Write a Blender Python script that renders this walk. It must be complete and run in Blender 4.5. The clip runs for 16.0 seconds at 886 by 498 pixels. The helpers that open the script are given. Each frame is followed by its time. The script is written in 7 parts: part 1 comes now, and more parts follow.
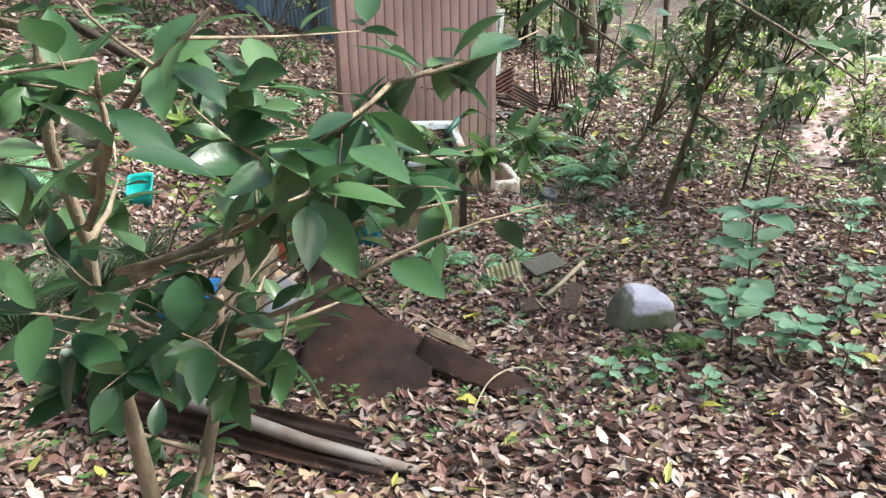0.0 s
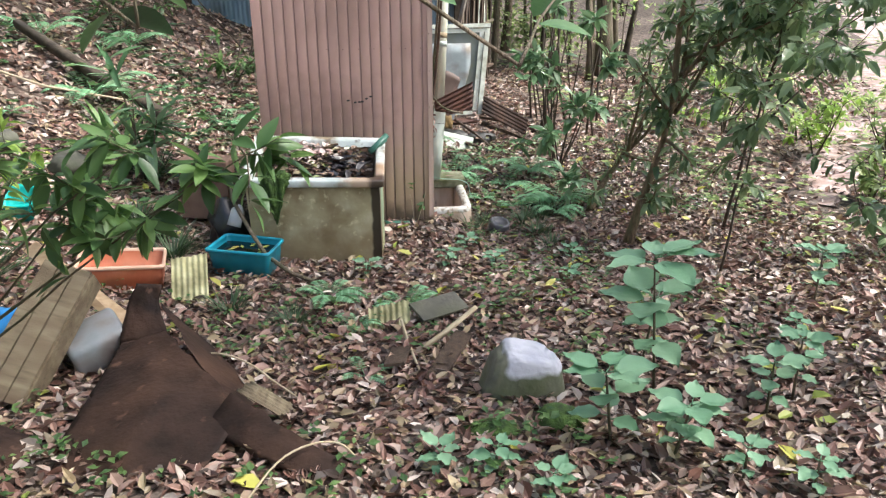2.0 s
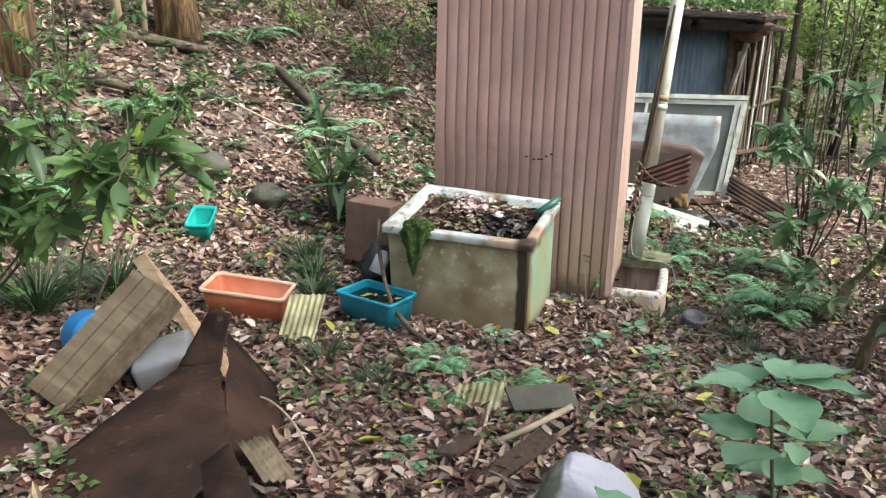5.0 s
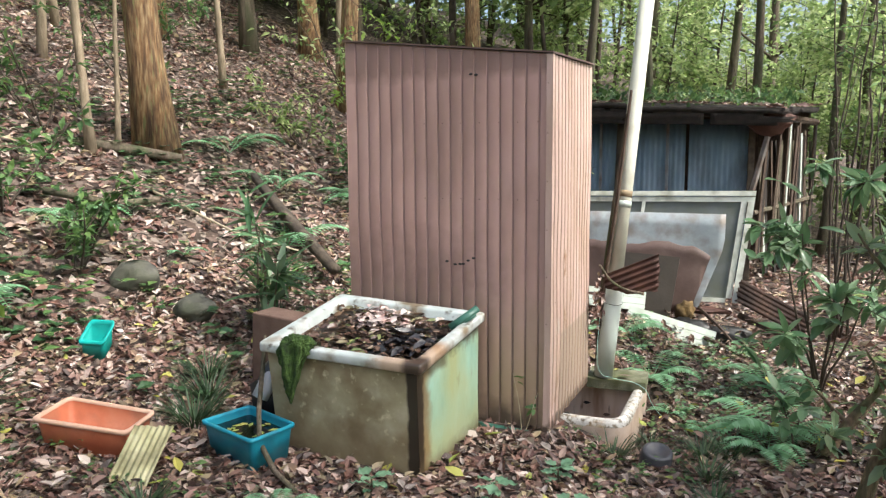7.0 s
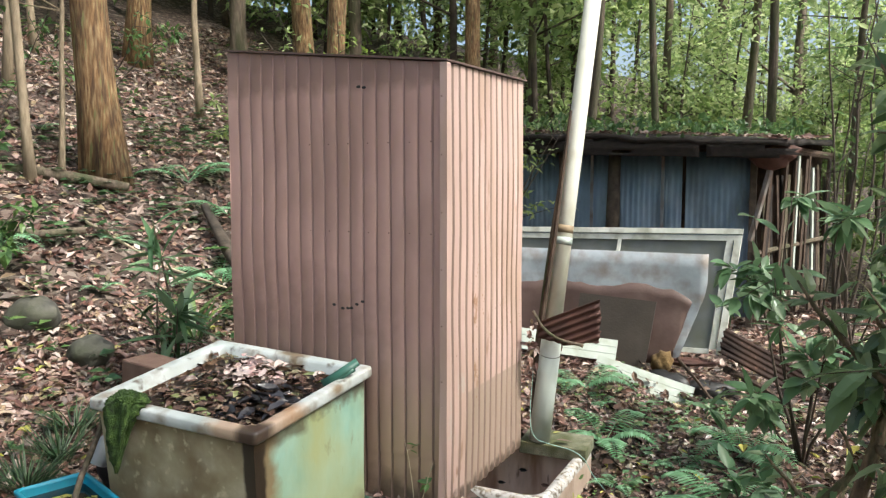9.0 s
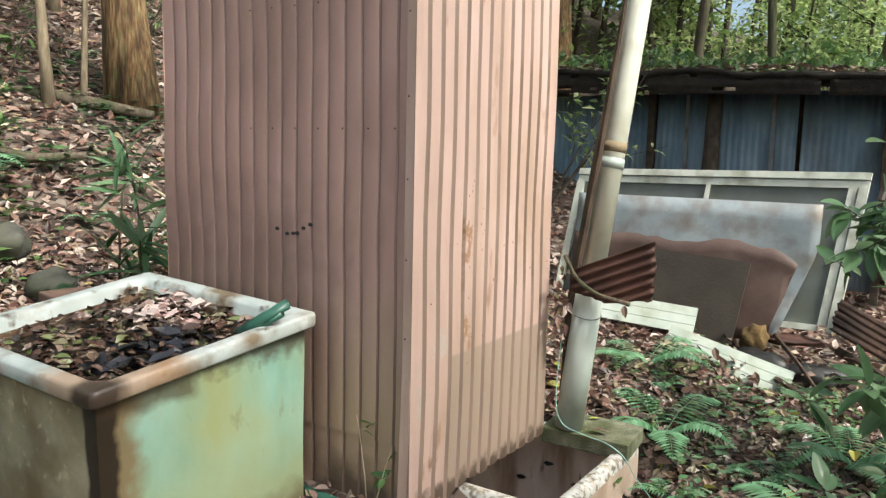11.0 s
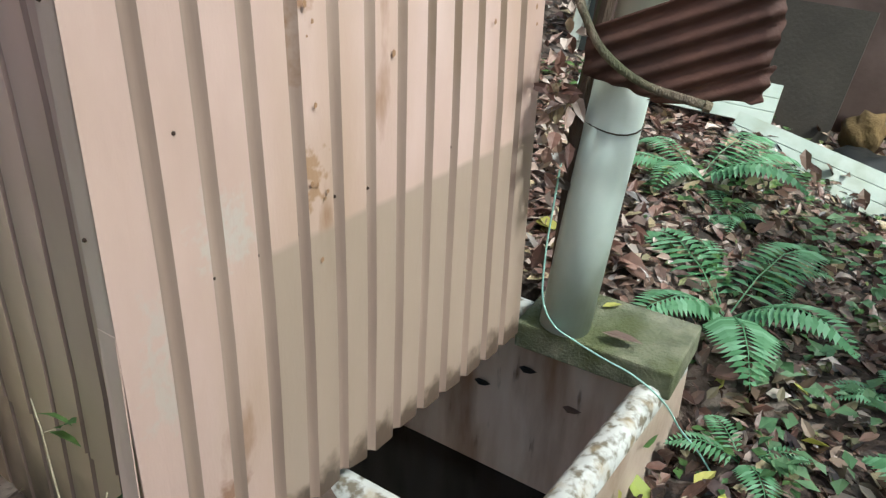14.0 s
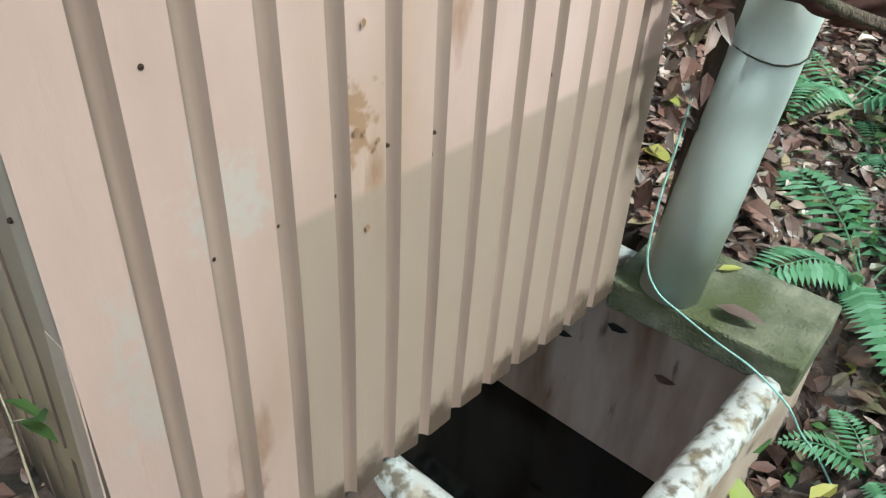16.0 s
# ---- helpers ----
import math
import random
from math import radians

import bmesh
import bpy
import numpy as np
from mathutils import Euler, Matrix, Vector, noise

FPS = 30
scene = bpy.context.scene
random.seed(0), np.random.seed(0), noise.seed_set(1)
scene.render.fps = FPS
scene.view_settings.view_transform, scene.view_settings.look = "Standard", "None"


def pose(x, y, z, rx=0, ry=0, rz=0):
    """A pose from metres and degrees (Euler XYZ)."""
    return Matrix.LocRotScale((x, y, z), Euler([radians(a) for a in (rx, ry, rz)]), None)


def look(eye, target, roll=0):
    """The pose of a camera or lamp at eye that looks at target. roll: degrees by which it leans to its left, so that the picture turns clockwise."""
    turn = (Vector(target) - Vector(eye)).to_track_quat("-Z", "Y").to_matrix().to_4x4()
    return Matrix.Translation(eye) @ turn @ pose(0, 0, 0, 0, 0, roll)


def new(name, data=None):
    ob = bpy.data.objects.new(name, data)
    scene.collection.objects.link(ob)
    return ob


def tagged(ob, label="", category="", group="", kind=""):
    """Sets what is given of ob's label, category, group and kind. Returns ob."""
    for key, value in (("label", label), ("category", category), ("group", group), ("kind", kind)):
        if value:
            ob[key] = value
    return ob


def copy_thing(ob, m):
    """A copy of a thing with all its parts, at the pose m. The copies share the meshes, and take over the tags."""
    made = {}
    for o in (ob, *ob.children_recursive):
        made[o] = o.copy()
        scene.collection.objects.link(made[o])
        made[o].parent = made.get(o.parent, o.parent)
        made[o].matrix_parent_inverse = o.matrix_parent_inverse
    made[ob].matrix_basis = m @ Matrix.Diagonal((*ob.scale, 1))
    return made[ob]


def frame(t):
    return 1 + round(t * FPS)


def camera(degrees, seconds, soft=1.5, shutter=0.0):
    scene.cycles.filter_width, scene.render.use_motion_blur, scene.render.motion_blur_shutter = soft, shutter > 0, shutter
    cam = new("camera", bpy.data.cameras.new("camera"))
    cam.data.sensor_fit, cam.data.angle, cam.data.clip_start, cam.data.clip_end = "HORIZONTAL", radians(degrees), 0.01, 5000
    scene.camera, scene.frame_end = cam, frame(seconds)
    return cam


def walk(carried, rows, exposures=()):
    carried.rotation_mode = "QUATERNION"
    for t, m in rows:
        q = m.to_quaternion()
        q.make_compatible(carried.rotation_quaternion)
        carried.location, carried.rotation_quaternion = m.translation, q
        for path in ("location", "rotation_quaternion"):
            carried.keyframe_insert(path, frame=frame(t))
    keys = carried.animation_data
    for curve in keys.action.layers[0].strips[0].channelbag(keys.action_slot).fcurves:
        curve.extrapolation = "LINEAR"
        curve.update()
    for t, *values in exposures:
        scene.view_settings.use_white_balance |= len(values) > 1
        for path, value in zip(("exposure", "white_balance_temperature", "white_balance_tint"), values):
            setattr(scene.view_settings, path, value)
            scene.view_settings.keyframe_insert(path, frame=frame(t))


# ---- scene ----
cam = camera(60.0, 16.0, soft=1.3)
PATH = [
    (0, (-1.479, -6.142, 2.148), (-1.175, -4.325, 1.369), -1.2),
    (0.5, (-1.215, -5.996, 2.056), (-0.867, -4.184, 1.285), -0.5),
    (1, (-0.915, -5.987, 2.04), (-0.649, -4.154, 1.284), 0.0),
    (1.5, (-0.708, -5.799, 1.978), (-0.502, -3.954, 1.236), -0.1),
    (2, (-0.455, -5.605, 1.938), (-0.277, -3.748, 1.216), -0.3),
    (2.5, (-0.233, -5.524, 1.898), (-0.033, -3.664, 1.19), -0.7),
    (3, (-0.149, -5.363, 1.805), (0.088, -3.505, 1.103), -0.4),
    (3.5, (-0.056, -5.286, 1.797), (0.069, -3.414, 1.105), -0.0),
    (4, (0.117, -5.277, 1.789), (-0.026, -3.396, 1.123), 0.6),
    (4.2, (0.155, -5.252, 1.777), (-0.083, -3.374, 1.133), 1.1),
    (6.3, (0.767, -4.325, 1.616), (-0.025, -2.524, 1.261), -0.2),
    (6.5, (0.835, -4.227, 1.614), (0.054, -2.416, 1.283), -0.4),
    (7, (1.06, -4.03, 1.593), (0.295, -2.201, 1.328), -0.5),
    (7.5, (1.196, -3.827, 1.57), (0.424, -1.995, 1.356), -0.4),
    (8, (1.309, -3.574, 1.56), (0.54, -1.737, 1.371), -0.4),
    (8.2, (1.357, -3.494, 1.56), (0.591, -1.655, 1.378), -0.4),
    (10.3, (1.547, -2.422, 1.345), (0.463, -0.752, 1.161), 1.2),
    (10.5, (1.532, -2.307, 1.303), (0.439, -0.643, 1.108), 1.3),
    (11, (1.436, -1.987, 1.225), (0.342, -0.331, 0.977), 1.3),
    (11.5, (1.326, -1.645, 1.127), (0.224, -0.008, 0.798), 1.3),
    (12, (1.213, -1.331, 1.092), (0.097, 0.268, 0.648), 1.5),
    (12.5, (1.038, -1.053, 1.091), (-0.042, 0.534, 0.532), 1.1),
    (13, (0.968, -0.817, 1.062), (-0.057, 0.766, 0.398), 1.0),
    (13.5, (0.891, -0.627, 1.018), (-0.115, 0.92, 0.246), 1.5),
    (14, (0.755, -0.425, 0.996), (-0.255, 1.068, 0.13), 1.9),
    (14.5, (0.652, -0.292, 1.008), (-0.335, 1.158, 0.046), 1.9),
    (15, (0.616, -0.226, 1.008), (-0.368, 1.166, -0.038), 2.3),
    (15.5, (0.602, -0.187, 0.986), (-0.424, 1.131, -0.114), 2.8),
    (16, (0.568, -0.162, 0.956), (-0.51, 1.082, -0.181), 2.9),
]
walk(cam, [(t, look(eye, target, roll)) for t, eye, target, roll in PATH], exposures=[(0, 1.36, 6000, 8), (4, 1.26, 6150, 8), (8, 1.08, 6150, 8), (10.3, 0.9, 6250, 5), (12, 0.84, 6200, 2), (14.5, 0.74, 5500, -4), (16, 0.78, 5400, -7)])

# ==== place ====
# ---- world and sun ----
world = bpy.data.worlds.new("sky")
scene.world = world
world.use_nodes = True
wn, wl = world.node_tree.nodes, world.node_tree.links
sky = wn.new("ShaderNodeTexSky")
sky.sky_type, sky.sun_disc = "NISHITA", False
sky.sun_elevation, sky.sun_rotation = radians(52), radians(96)
sky.air_density, sky.dust_density, sky.ozone_density = 1.0, 6.0, 0.6
wl.new(sky.outputs[0], wn["Background"].inputs[0])
wn["Background"].inputs[1].default_value = 0.15
sun = new("sun", bpy.data.lights.new("sun", "SUN"))
sun.data.energy, sun.data.angle, sun.data.color = 2.9, radians(7), (1.0, 0.96, 0.88)
sun.matrix_world = look((0, 0, 0), (-math.sin(radians(96)) * math.cos(radians(52)), -math.cos(radians(96)) * math.cos(radians(52)), -math.sin(radians(52))))


# ---- materials ----
def surf(name, cols, scale=6.0, rough=0.8, bump=0.3, bump_scale=40.0, metal=0.0, stain=None, stain_scale=3.0, stain_at=0.55, stain_soft=0.15,
         stretch=(1, 1, 1), island=False, vary=0.0, trans=0.0, stain2=None, stain2_scale=9.0, stain2_at=0.6, spec=0.5):
    m = bpy.data.materials.new(name)
    m.use_nodes = True
    nt = m.node_tree
    n, l = nt.nodes, nt.links
    b = n["Principled BSDF"]
    b.inputs["Roughness"].default_value, b.inputs["Metallic"].default_value = rough, metal
    b.inputs["Specular IOR Level"].default_value = spec
    tc, mp = n.new("ShaderNodeTexCoord"), n.new("ShaderNodeMapping")
    mp.inputs["Scale"].default_value = stretch
    l.new(tc.outputs["Object"], mp.inputs[0])

    def fbm(s, detail=6.0):
        t = n.new("ShaderNodeTexNoise")
        t.inputs["Scale"].default_value, t.inputs["Detail"].default_value = s, detail
        l.new(mp.outputs[0], t.inputs["Vector"])
        return t.outputs["Fac"]

    ramp = n.new("ShaderNodeValToRGB")
    e = ramp.color_ramp.elements
    while len(e) < len(cols):
        e.new(0.5)
    lo, hi = (0.0, 1.0) if island else (0.3, 0.7)
    for i, c in enumerate(cols):
        e[i].position, e[i].color = lo + (hi - lo) * i / max(1, len(cols) - 1), (*c, 1)
    if island:
        geo = n.new("ShaderNodeNewGeometry")
        l.new(geo.outputs["Random Per Island"], ramp.inputs[0])
    else:
        l.new(fbm(scale), ramp.inputs[0])
    col = ramp.outputs[0]

    def blend(col, colour, s, at, soft, detail=8.0):
        r = n.new("ShaderNodeMapRange")
        r.inputs["From Min"].default_value, r.inputs["From Max"].default_value = at - soft, at + soft
        l.new(fbm(s, detail), r.inputs["Value"])
        mx = n.new("ShaderNodeMix")
        mx.data_type = "RGBA"
        l.new(r.outputs[0], mx.inputs["Factor"])
        l.new(col, mx.inputs[6])
        mx.inputs[7].default_value = (*colour, 1)
        return mx.outputs[2]

    if stain:
        col = blend(col, stain, stain_scale, stain_at, stain_soft)
    if stain2:
        col = blend(col, stain2, stain2_scale, stain2_at, 0.06)
    if vary:
        oi, hs = n.new("ShaderNodeObjectInfo"), n.new("ShaderNodeHueSaturation")
        mr = n.new("ShaderNodeMapRange")
        mr.inputs["To Min"].default_value, mr.inputs["To Max"].default_value = 1 - vary, 1 + vary
        l.new(oi.outputs["Random"], mr.inputs["Value"])
        l.new(mr.outputs[0], hs.inputs["Value"])
        l.new(col, hs.inputs["Color"])
        col = hs.outputs[0]
    l.new(col, b.inputs["Base Color"])
    if bump:
        bp = n.new("ShaderNodeBump")
        bp.inputs["Strength"].default_value, bp.inputs["Distance"].default_value = bump, 0.01
        l.new(fbm(bump_scale, 4.0), bp.inputs["Height"])
        l.new(bp.outputs[0], b.inputs["Normal"])
    if trans:
        tr, ad = n.new("ShaderNodeBsdfTranslucent"), n.new("ShaderNodeMixShader")
        l.new(col, tr.inputs[0])
        ad.inputs[0].default_value = trans
        l.new(b.outputs[0], ad.inputs[1])
        l.new(tr.outputs[0], ad.inputs[2])
        l.new(ad.outputs[0], n["Material Output"].inputs[0])
    return m


def zone(m, colour, lo, hi, soft=0.03, wob=0.02, amount=1.0, wob_scale=12.0):
    """A patch of colour for stains, wear and one painted shadow: a box from lo to hi in the object's metres, with a
    ragged edge.
    """
    n, l = m.node_tree.nodes, m.node_tree.links
    b = n["Principled BSDF"]
    old = b.inputs["Base Color"].links[0].from_socket
    tc, sp = n.new("ShaderNodeTexCoord"), n.new("ShaderNodeSeparateXYZ")
    ns, av = n.new("ShaderNodeTexNoise"), n.new("ShaderNodeVectorMath")
    ns.inputs["Scale"].default_value, ns.inputs["Detail"].default_value = wob_scale, 6.0
    l.new(tc.outputs["Object"], ns.inputs["Vector"])
    sc, sb = n.new("ShaderNodeVectorMath"), n.new("ShaderNodeVectorMath")
    sb.operation, sc.operation = "SUBTRACT", "SCALE"
    l.new(ns.outputs["Color"], sb.inputs[0])
    sb.inputs[1].default_value = (0.5, 0.5, 0.5)
    l.new(sb.outputs[0], sc.inputs[0])
    sc.inputs["Scale"].default_value = wob * 4
    l.new(tc.outputs["Object"], av.inputs[0])
    l.new(sc.outputs[0], av.inputs[1])
    l.new(av.outputs[0], sp.inputs[0])
    fac = None
    for i in range(3):
        for edge, sign in ((lo[i], 1), (hi[i], -1)):
            if edge is None:
                continue
            r = n.new("ShaderNodeMapRange")
            r.inputs["From Min"].default_value, r.inputs["From Max"].default_value = edge - sign * soft, edge + sign * soft
            l.new(sp.outputs[i], r.inputs["Value"])
            if fac is None:
                fac = r.outputs[0]
            else:
                mu = n.new("ShaderNodeMath")
                mu.operation = "MULTIPLY"
                l.new(fac, mu.inputs[0])
                l.new(r.outputs[0], mu.inputs[1])
                fac = mu.outputs[0]
    am = n.new("ShaderNodeMath")
    am.operation = "MULTIPLY"
    l.new(fac, am.inputs[0])
    am.inputs[1].default_value = amount
    mx = n.new("ShaderNodeMix")
    mx.data_type = "RGBA"
    l.new(am.outputs[0], mx.inputs["Factor"])
    l.new(old, mx.inputs[6])
    mx.inputs[7].default_value = (*colour, 1)
    l.new(mx.outputs[2], b.inputs["Base Color"])
    return m


M = {}
M["soil"] = surf("soil", [(0.012, 0.008, 0.006), (0.04, 0.027, 0.02), (0.09, 0.063, 0.048)], 18, 0.95, 0.9, 60, stain=(0.03, 0.025, 0.014), stain_scale=1.3)
def leaf_carpet(m):
    """Leaf-sized cells of brown in place of a smooth colour."""
    n, l = m.node_tree.nodes, m.node_tree.links
    b = n["Principled BSDF"]
    old = b.inputs["Base Color"].links[0].from_socket
    tc, vo, wb, ad = n.new("ShaderNodeTexCoord"), n.new("ShaderNodeTexVoronoi"), n.new("ShaderNodeTexNoise"), n.new("ShaderNodeVectorMath")
    wb.inputs["Scale"].default_value = 9.0
    l.new(tc.outputs["Object"], wb.inputs["Vector"])
    ad.operation = "MULTIPLY_ADD"
    l.new(wb.outputs["Color"], ad.inputs[0])
    ad.inputs[1].default_value = (0.12, 0.12, 0.12)
    l.new(tc.outputs["Object"], ad.inputs[2])
    vo.inputs["Scale"].default_value = 17.0
    l.new(ad.outputs[0], vo.inputs["Vector"])
    ramp = n.new("ShaderNodeValToRGB")
    e = ramp.color_ramp.elements
    for p, c in ((0.25, (0.03, 0.018, 0.014, 1)), (0.5, (0.075, 0.045, 0.035, 1)), (0.72, (0.16, 0.105, 0.085, 1))):
        q = e.new(p)
        q.color = c
    e[0].color, e[-1].color = (0.022, 0.015, 0.012, 1), (0.33, 0.27, 0.225, 1)
    sp = n.new("ShaderNodeSeparateColor")
    l.new(vo.outputs["Color"], sp.inputs[0])
    l.new(sp.outputs[0], ramp.inputs[0])
    mx = n.new("ShaderNodeMix")
    mx.data_type = "RGBA"
    mx.inputs["Factor"].default_value = 0.55
    l.new(old, mx.inputs[6])
    l.new(ramp.outputs[0], mx.inputs[7])
    l.new(mx.outputs[2], b.inputs["Base Color"])


leaf_carpet(M["soil"])
# earth paled so that the colour carries the sunlight on the far ground
M["track"] = surf("sunlit_dry_earth", [(0.2, 0.135, 0.125), (0.34, 0.25, 0.235), (0.5, 0.4, 0.385)], 9, 0.95, 0.6, 50, stain=(0.2, 0.13, 0.1), stain_scale=4, stain_at=0.6)
M["mould"] = surf("wet_black_leaf_mould", [(0.012, 0.008, 0.006), (0.035, 0.022, 0.015), (0.06, 0.04, 0.028)], 16, 0.35, 0.8, 60)
M["wet_litter"] = surf("wet_dark_leaves", [(0.02, 0.012, 0.009), (0.06, 0.034, 0.025), (0.11, 0.063, 0.047), (0.17, 0.11, 0.08), (0.3, 0.22, 0.17), (0.13, 0.17, 0.05)], 4, 0.25, 0.25, 90, island=True)
M["litter"] = surf("dead_leaves", [(0.026, 0.014, 0.011), (0.078, 0.038, 0.029), (0.160, 0.080, 0.060), (0.220, 0.120, 0.092), (0.300, 0.188, 0.150), (0.520, 0.410, 0.345), (0.092, 0.045, 0.035), (0.255, 0.155, 0.120), (0.370, 0.295, 0.175), (0.040, 0.023, 0.018), (0.660, 0.560, 0.490)], 4, 0.38, 0.25, 90, island=True, trans=0.1)
M["fresh_litter"] = surf("yellow_leaves", [(0.42, 0.42, 0.06), (0.5, 0.46, 0.12), (0.3, 0.38, 0.08)], 4, 0.5, 0.15, 90, island=True, trans=0.25)
PINK = [(0.37, 0.21, 0.185), (0.42, 0.25, 0.22), (0.47, 0.30, 0.265)]
# one pink paint in two tones: shade in the front's colour, sun in the side's
M["pink_front"] = surf("pink_steel_shaded_front", [(0.42, 0.26, 0.225), (0.48, 0.305, 0.265), (0.53, 0.345, 0.305)], 3, 0.55, 0.06, 60, stain=(0.24, 0.145, 0.11), stain_scale=1.6, stain_at=0.62, stretch=(1, 1, 0.5))
M["pink_side"] = surf("pink_steel_sunlit_side", [(0.46, 0.32, 0.27), (0.53, 0.375, 0.32), (0.58, 0.425, 0.375)], 5, 0.5, 0.10, 90, stain=(0.42, 0.29, 0.215), stain_scale=4.0, stain_at=0.60, stretch=(1, 1, 0.35),
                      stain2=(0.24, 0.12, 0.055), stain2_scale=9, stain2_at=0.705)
# groove faces darker than the ribs: grime plus recess shade in the colour
M["groove"] = surf("grimy_shaded_groove", [(0.26, 0.16, 0.14), (0.32, 0.205, 0.18), (0.36, 0.24, 0.21)], 8, 0.7, 0.1, 60, stretch=(1, 1, 0.2))
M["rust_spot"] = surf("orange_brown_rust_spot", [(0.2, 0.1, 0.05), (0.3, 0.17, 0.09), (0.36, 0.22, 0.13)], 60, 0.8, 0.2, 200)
# side grooves likewise hold grime and recess shade together
M["groove_side"] = surf("grimy_shaded_groove_side", [(0.235, 0.165, 0.13), (0.295, 0.21, 0.168), (0.35, 0.255, 0.205)], 8, 0.7, 0.1, 60, stretch=(1, 1, 0.2))
M["tub_front"] = surf("grimy_cream_enamel", [(0.29, 0.245, 0.145), (0.39, 0.345, 0.22), (0.48, 0.44, 0.31)], 7, 0.45, 0.12, 30, stain=(0.17, 0.12, 0.06), stain_scale=4.5, stain_at=0.56, stain_soft=0.13, stain2=(0.55, 0.49, 0.32), stain2_scale=22, stain2_at=0.66)
M["tub_side"] = surf("pale_green_enamel", [(0.22, 0.41, 0.33), (0.29, 0.50, 0.41), (0.36, 0.57, 0.48)], 8, 0.32, 0.08, 30, stain=(0.36, 0.40, 0.2), stain_scale=3.5, stain_at=0.56, stain_soft=0.16, stretch=(1, 1, 0.6), stain2=(0.20, 0.17, 0.09), stain2_scale=11, stain2_at=0.71)
M["tub_rim"] = surf("white_enamel_rim", [(0.42, 0.47, 0.45), (0.54, 0.59, 0.57), (0.62, 0.66, 0.65)], 5, 0.3, 0.05, 30, stain=(0.22, 0.17, 0.11), stain_scale=5.5, stain_at=0.58, stain_soft=0.08, stain2=(0.09, 0.06, 0.035), stain2_scale=13, stain2_at=0.66)
M["tub_in"] = surf("tub_inside", [(0.07, 0.04, 0.025), (0.16, 0.09, 0.05), (0.3, 0.2, 0.12)], 6, 0.6, 0.2, 30)
M["moss"] = surf("moss", [(0.015, 0.03, 0.008), (0.04, 0.08, 0.014), (0.085, 0.145, 0.03)], 30, 0.95, 1.0, 140)
M["black_film"] = surf("black_plastic_film", [(0.012, 0.012, 0.015), (0.03, 0.03, 0.035)], 10, 0.28, 0.3, 25)
# rust base darkened further to hold the shade on the folded sheet
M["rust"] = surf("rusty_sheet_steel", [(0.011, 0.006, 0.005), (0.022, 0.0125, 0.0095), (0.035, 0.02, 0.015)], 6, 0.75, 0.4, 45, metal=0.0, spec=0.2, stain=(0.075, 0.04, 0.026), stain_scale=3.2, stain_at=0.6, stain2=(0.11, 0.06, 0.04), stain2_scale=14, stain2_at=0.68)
M["rust_red"] = surf("red_rusty_corrugated", [(0.07, 0.03, 0.022), (0.11, 0.048, 0.035), (0.14, 0.065, 0.045)], 7, 0.75, 0.3, 70, metal=0.1, stain=(0.05, 0.024, 0.018), stain_scale=5)
M["pvc"] = surf("grey_pvc", [(0.40, 0.455, 0.42), (0.47, 0.525, 0.48), (0.53, 0.575, 0.53)], 3, 0.35, 0.04, 40, stain=(0.34, 0.36, 0.28), stain_scale=5, stain_at=0.62)
M["pvc_cream"] = surf("aged_cream_pvc", [(0.55, 0.54, 0.43), (0.62, 0.62, 0.52), (0.68, 0.68, 0.58)], 3, 0.4, 0.05, 40, stain=(0.33, 0.27, 0.17), stain_scale=4, stain_at=0.66)
M["band"] = surf("brown_grime_band", [(0.22, 0.16, 0.09), (0.34, 0.27, 0.17)], 9, 0.7, 0.3, 40)
M["concrete"] = surf("mossy_concrete", [(0.11, 0.11, 0.075), (0.2, 0.2, 0.14), (0.29, 0.28, 0.2)], 22, 0.9, 0.7, 130, stain=(0.09, 0.1, 0.04), stain_scale=7, stain_at=0.52)
M["sink"] = surf("worn_pinkish_terrazzo", [(0.40, 0.30, 0.23), (0.50, 0.39, 0.31), (0.56, 0.46, 0.38)], 7, 0.5, 0.15, 50, stain=(0.22, 0.11, 0.055), stain_scale=5, stain_at=0.66)
M["sink_in"] = surf("stained_basin_inside", [(0.66, 0.51, 0.41), (0.75, 0.61, 0.51), (0.80, 0.68, 0.59)], 9, 0.4, 0.08, 50, stain=(0.26, 0.13, 0.06), stain_scale=3.0, stain_at=0.6, stain_soft=0.12, stretch=(2.2, 2.2, 0.45), stain2=(0.14, 0.08, 0.045), stain2_scale=12, stain2_at=0.71)
M["rim_peel"] = surf("peeling_white_rim", [(0.5, 0.49, 0.46), (0.62, 0.61, 0.58)], 9, 0.6, 0.5, 50, stain=(0.17, 0.14, 0.10), stain_scale=34, stain_at=0.55, stain_soft=0.07, stain2=(0.36, 0.26, 0.14), stain2_scale=7, stain2_at=0.6)
M["water"] = surf("dark_still_water", [(0.004, 0.004, 0.004), (0.008, 0.007, 0.006)], 3, 0.08, 0, 10)
M["orange"] = surf("faded_orange_plastic", [(0.50, 0.13, 0.06), (0.58, 0.18, 0.09), (0.62, 0.24, 0.14)], 7, 0.5, 0.06, 40, stain=(0.3, 0.12, 0.07), stain_scale=6, stain_at=0.66)
M["orange_rim"] = surf("bleached_orange_rim", [(0.6, 0.36, 0.25), (0.68, 0.46, 0.34)], 7, 0.5, 0.06, 40)
M["blue"] = surf("blue_plastic", [(0.01, 0.19, 0.29), (0.015, 0.25, 0.36), (0.03, 0.31, 0.42)], 7, 0.4, 0.05, 40, stain=(0.03, 0.1, 0.11), stain_scale=5, stain_at=0.64)
M["teal"] = surf("teal_plastic", [(0.01, 0.34, 0.30), (0.02, 0.42, 0.37)], 7, 0.4, 0.05, 40)
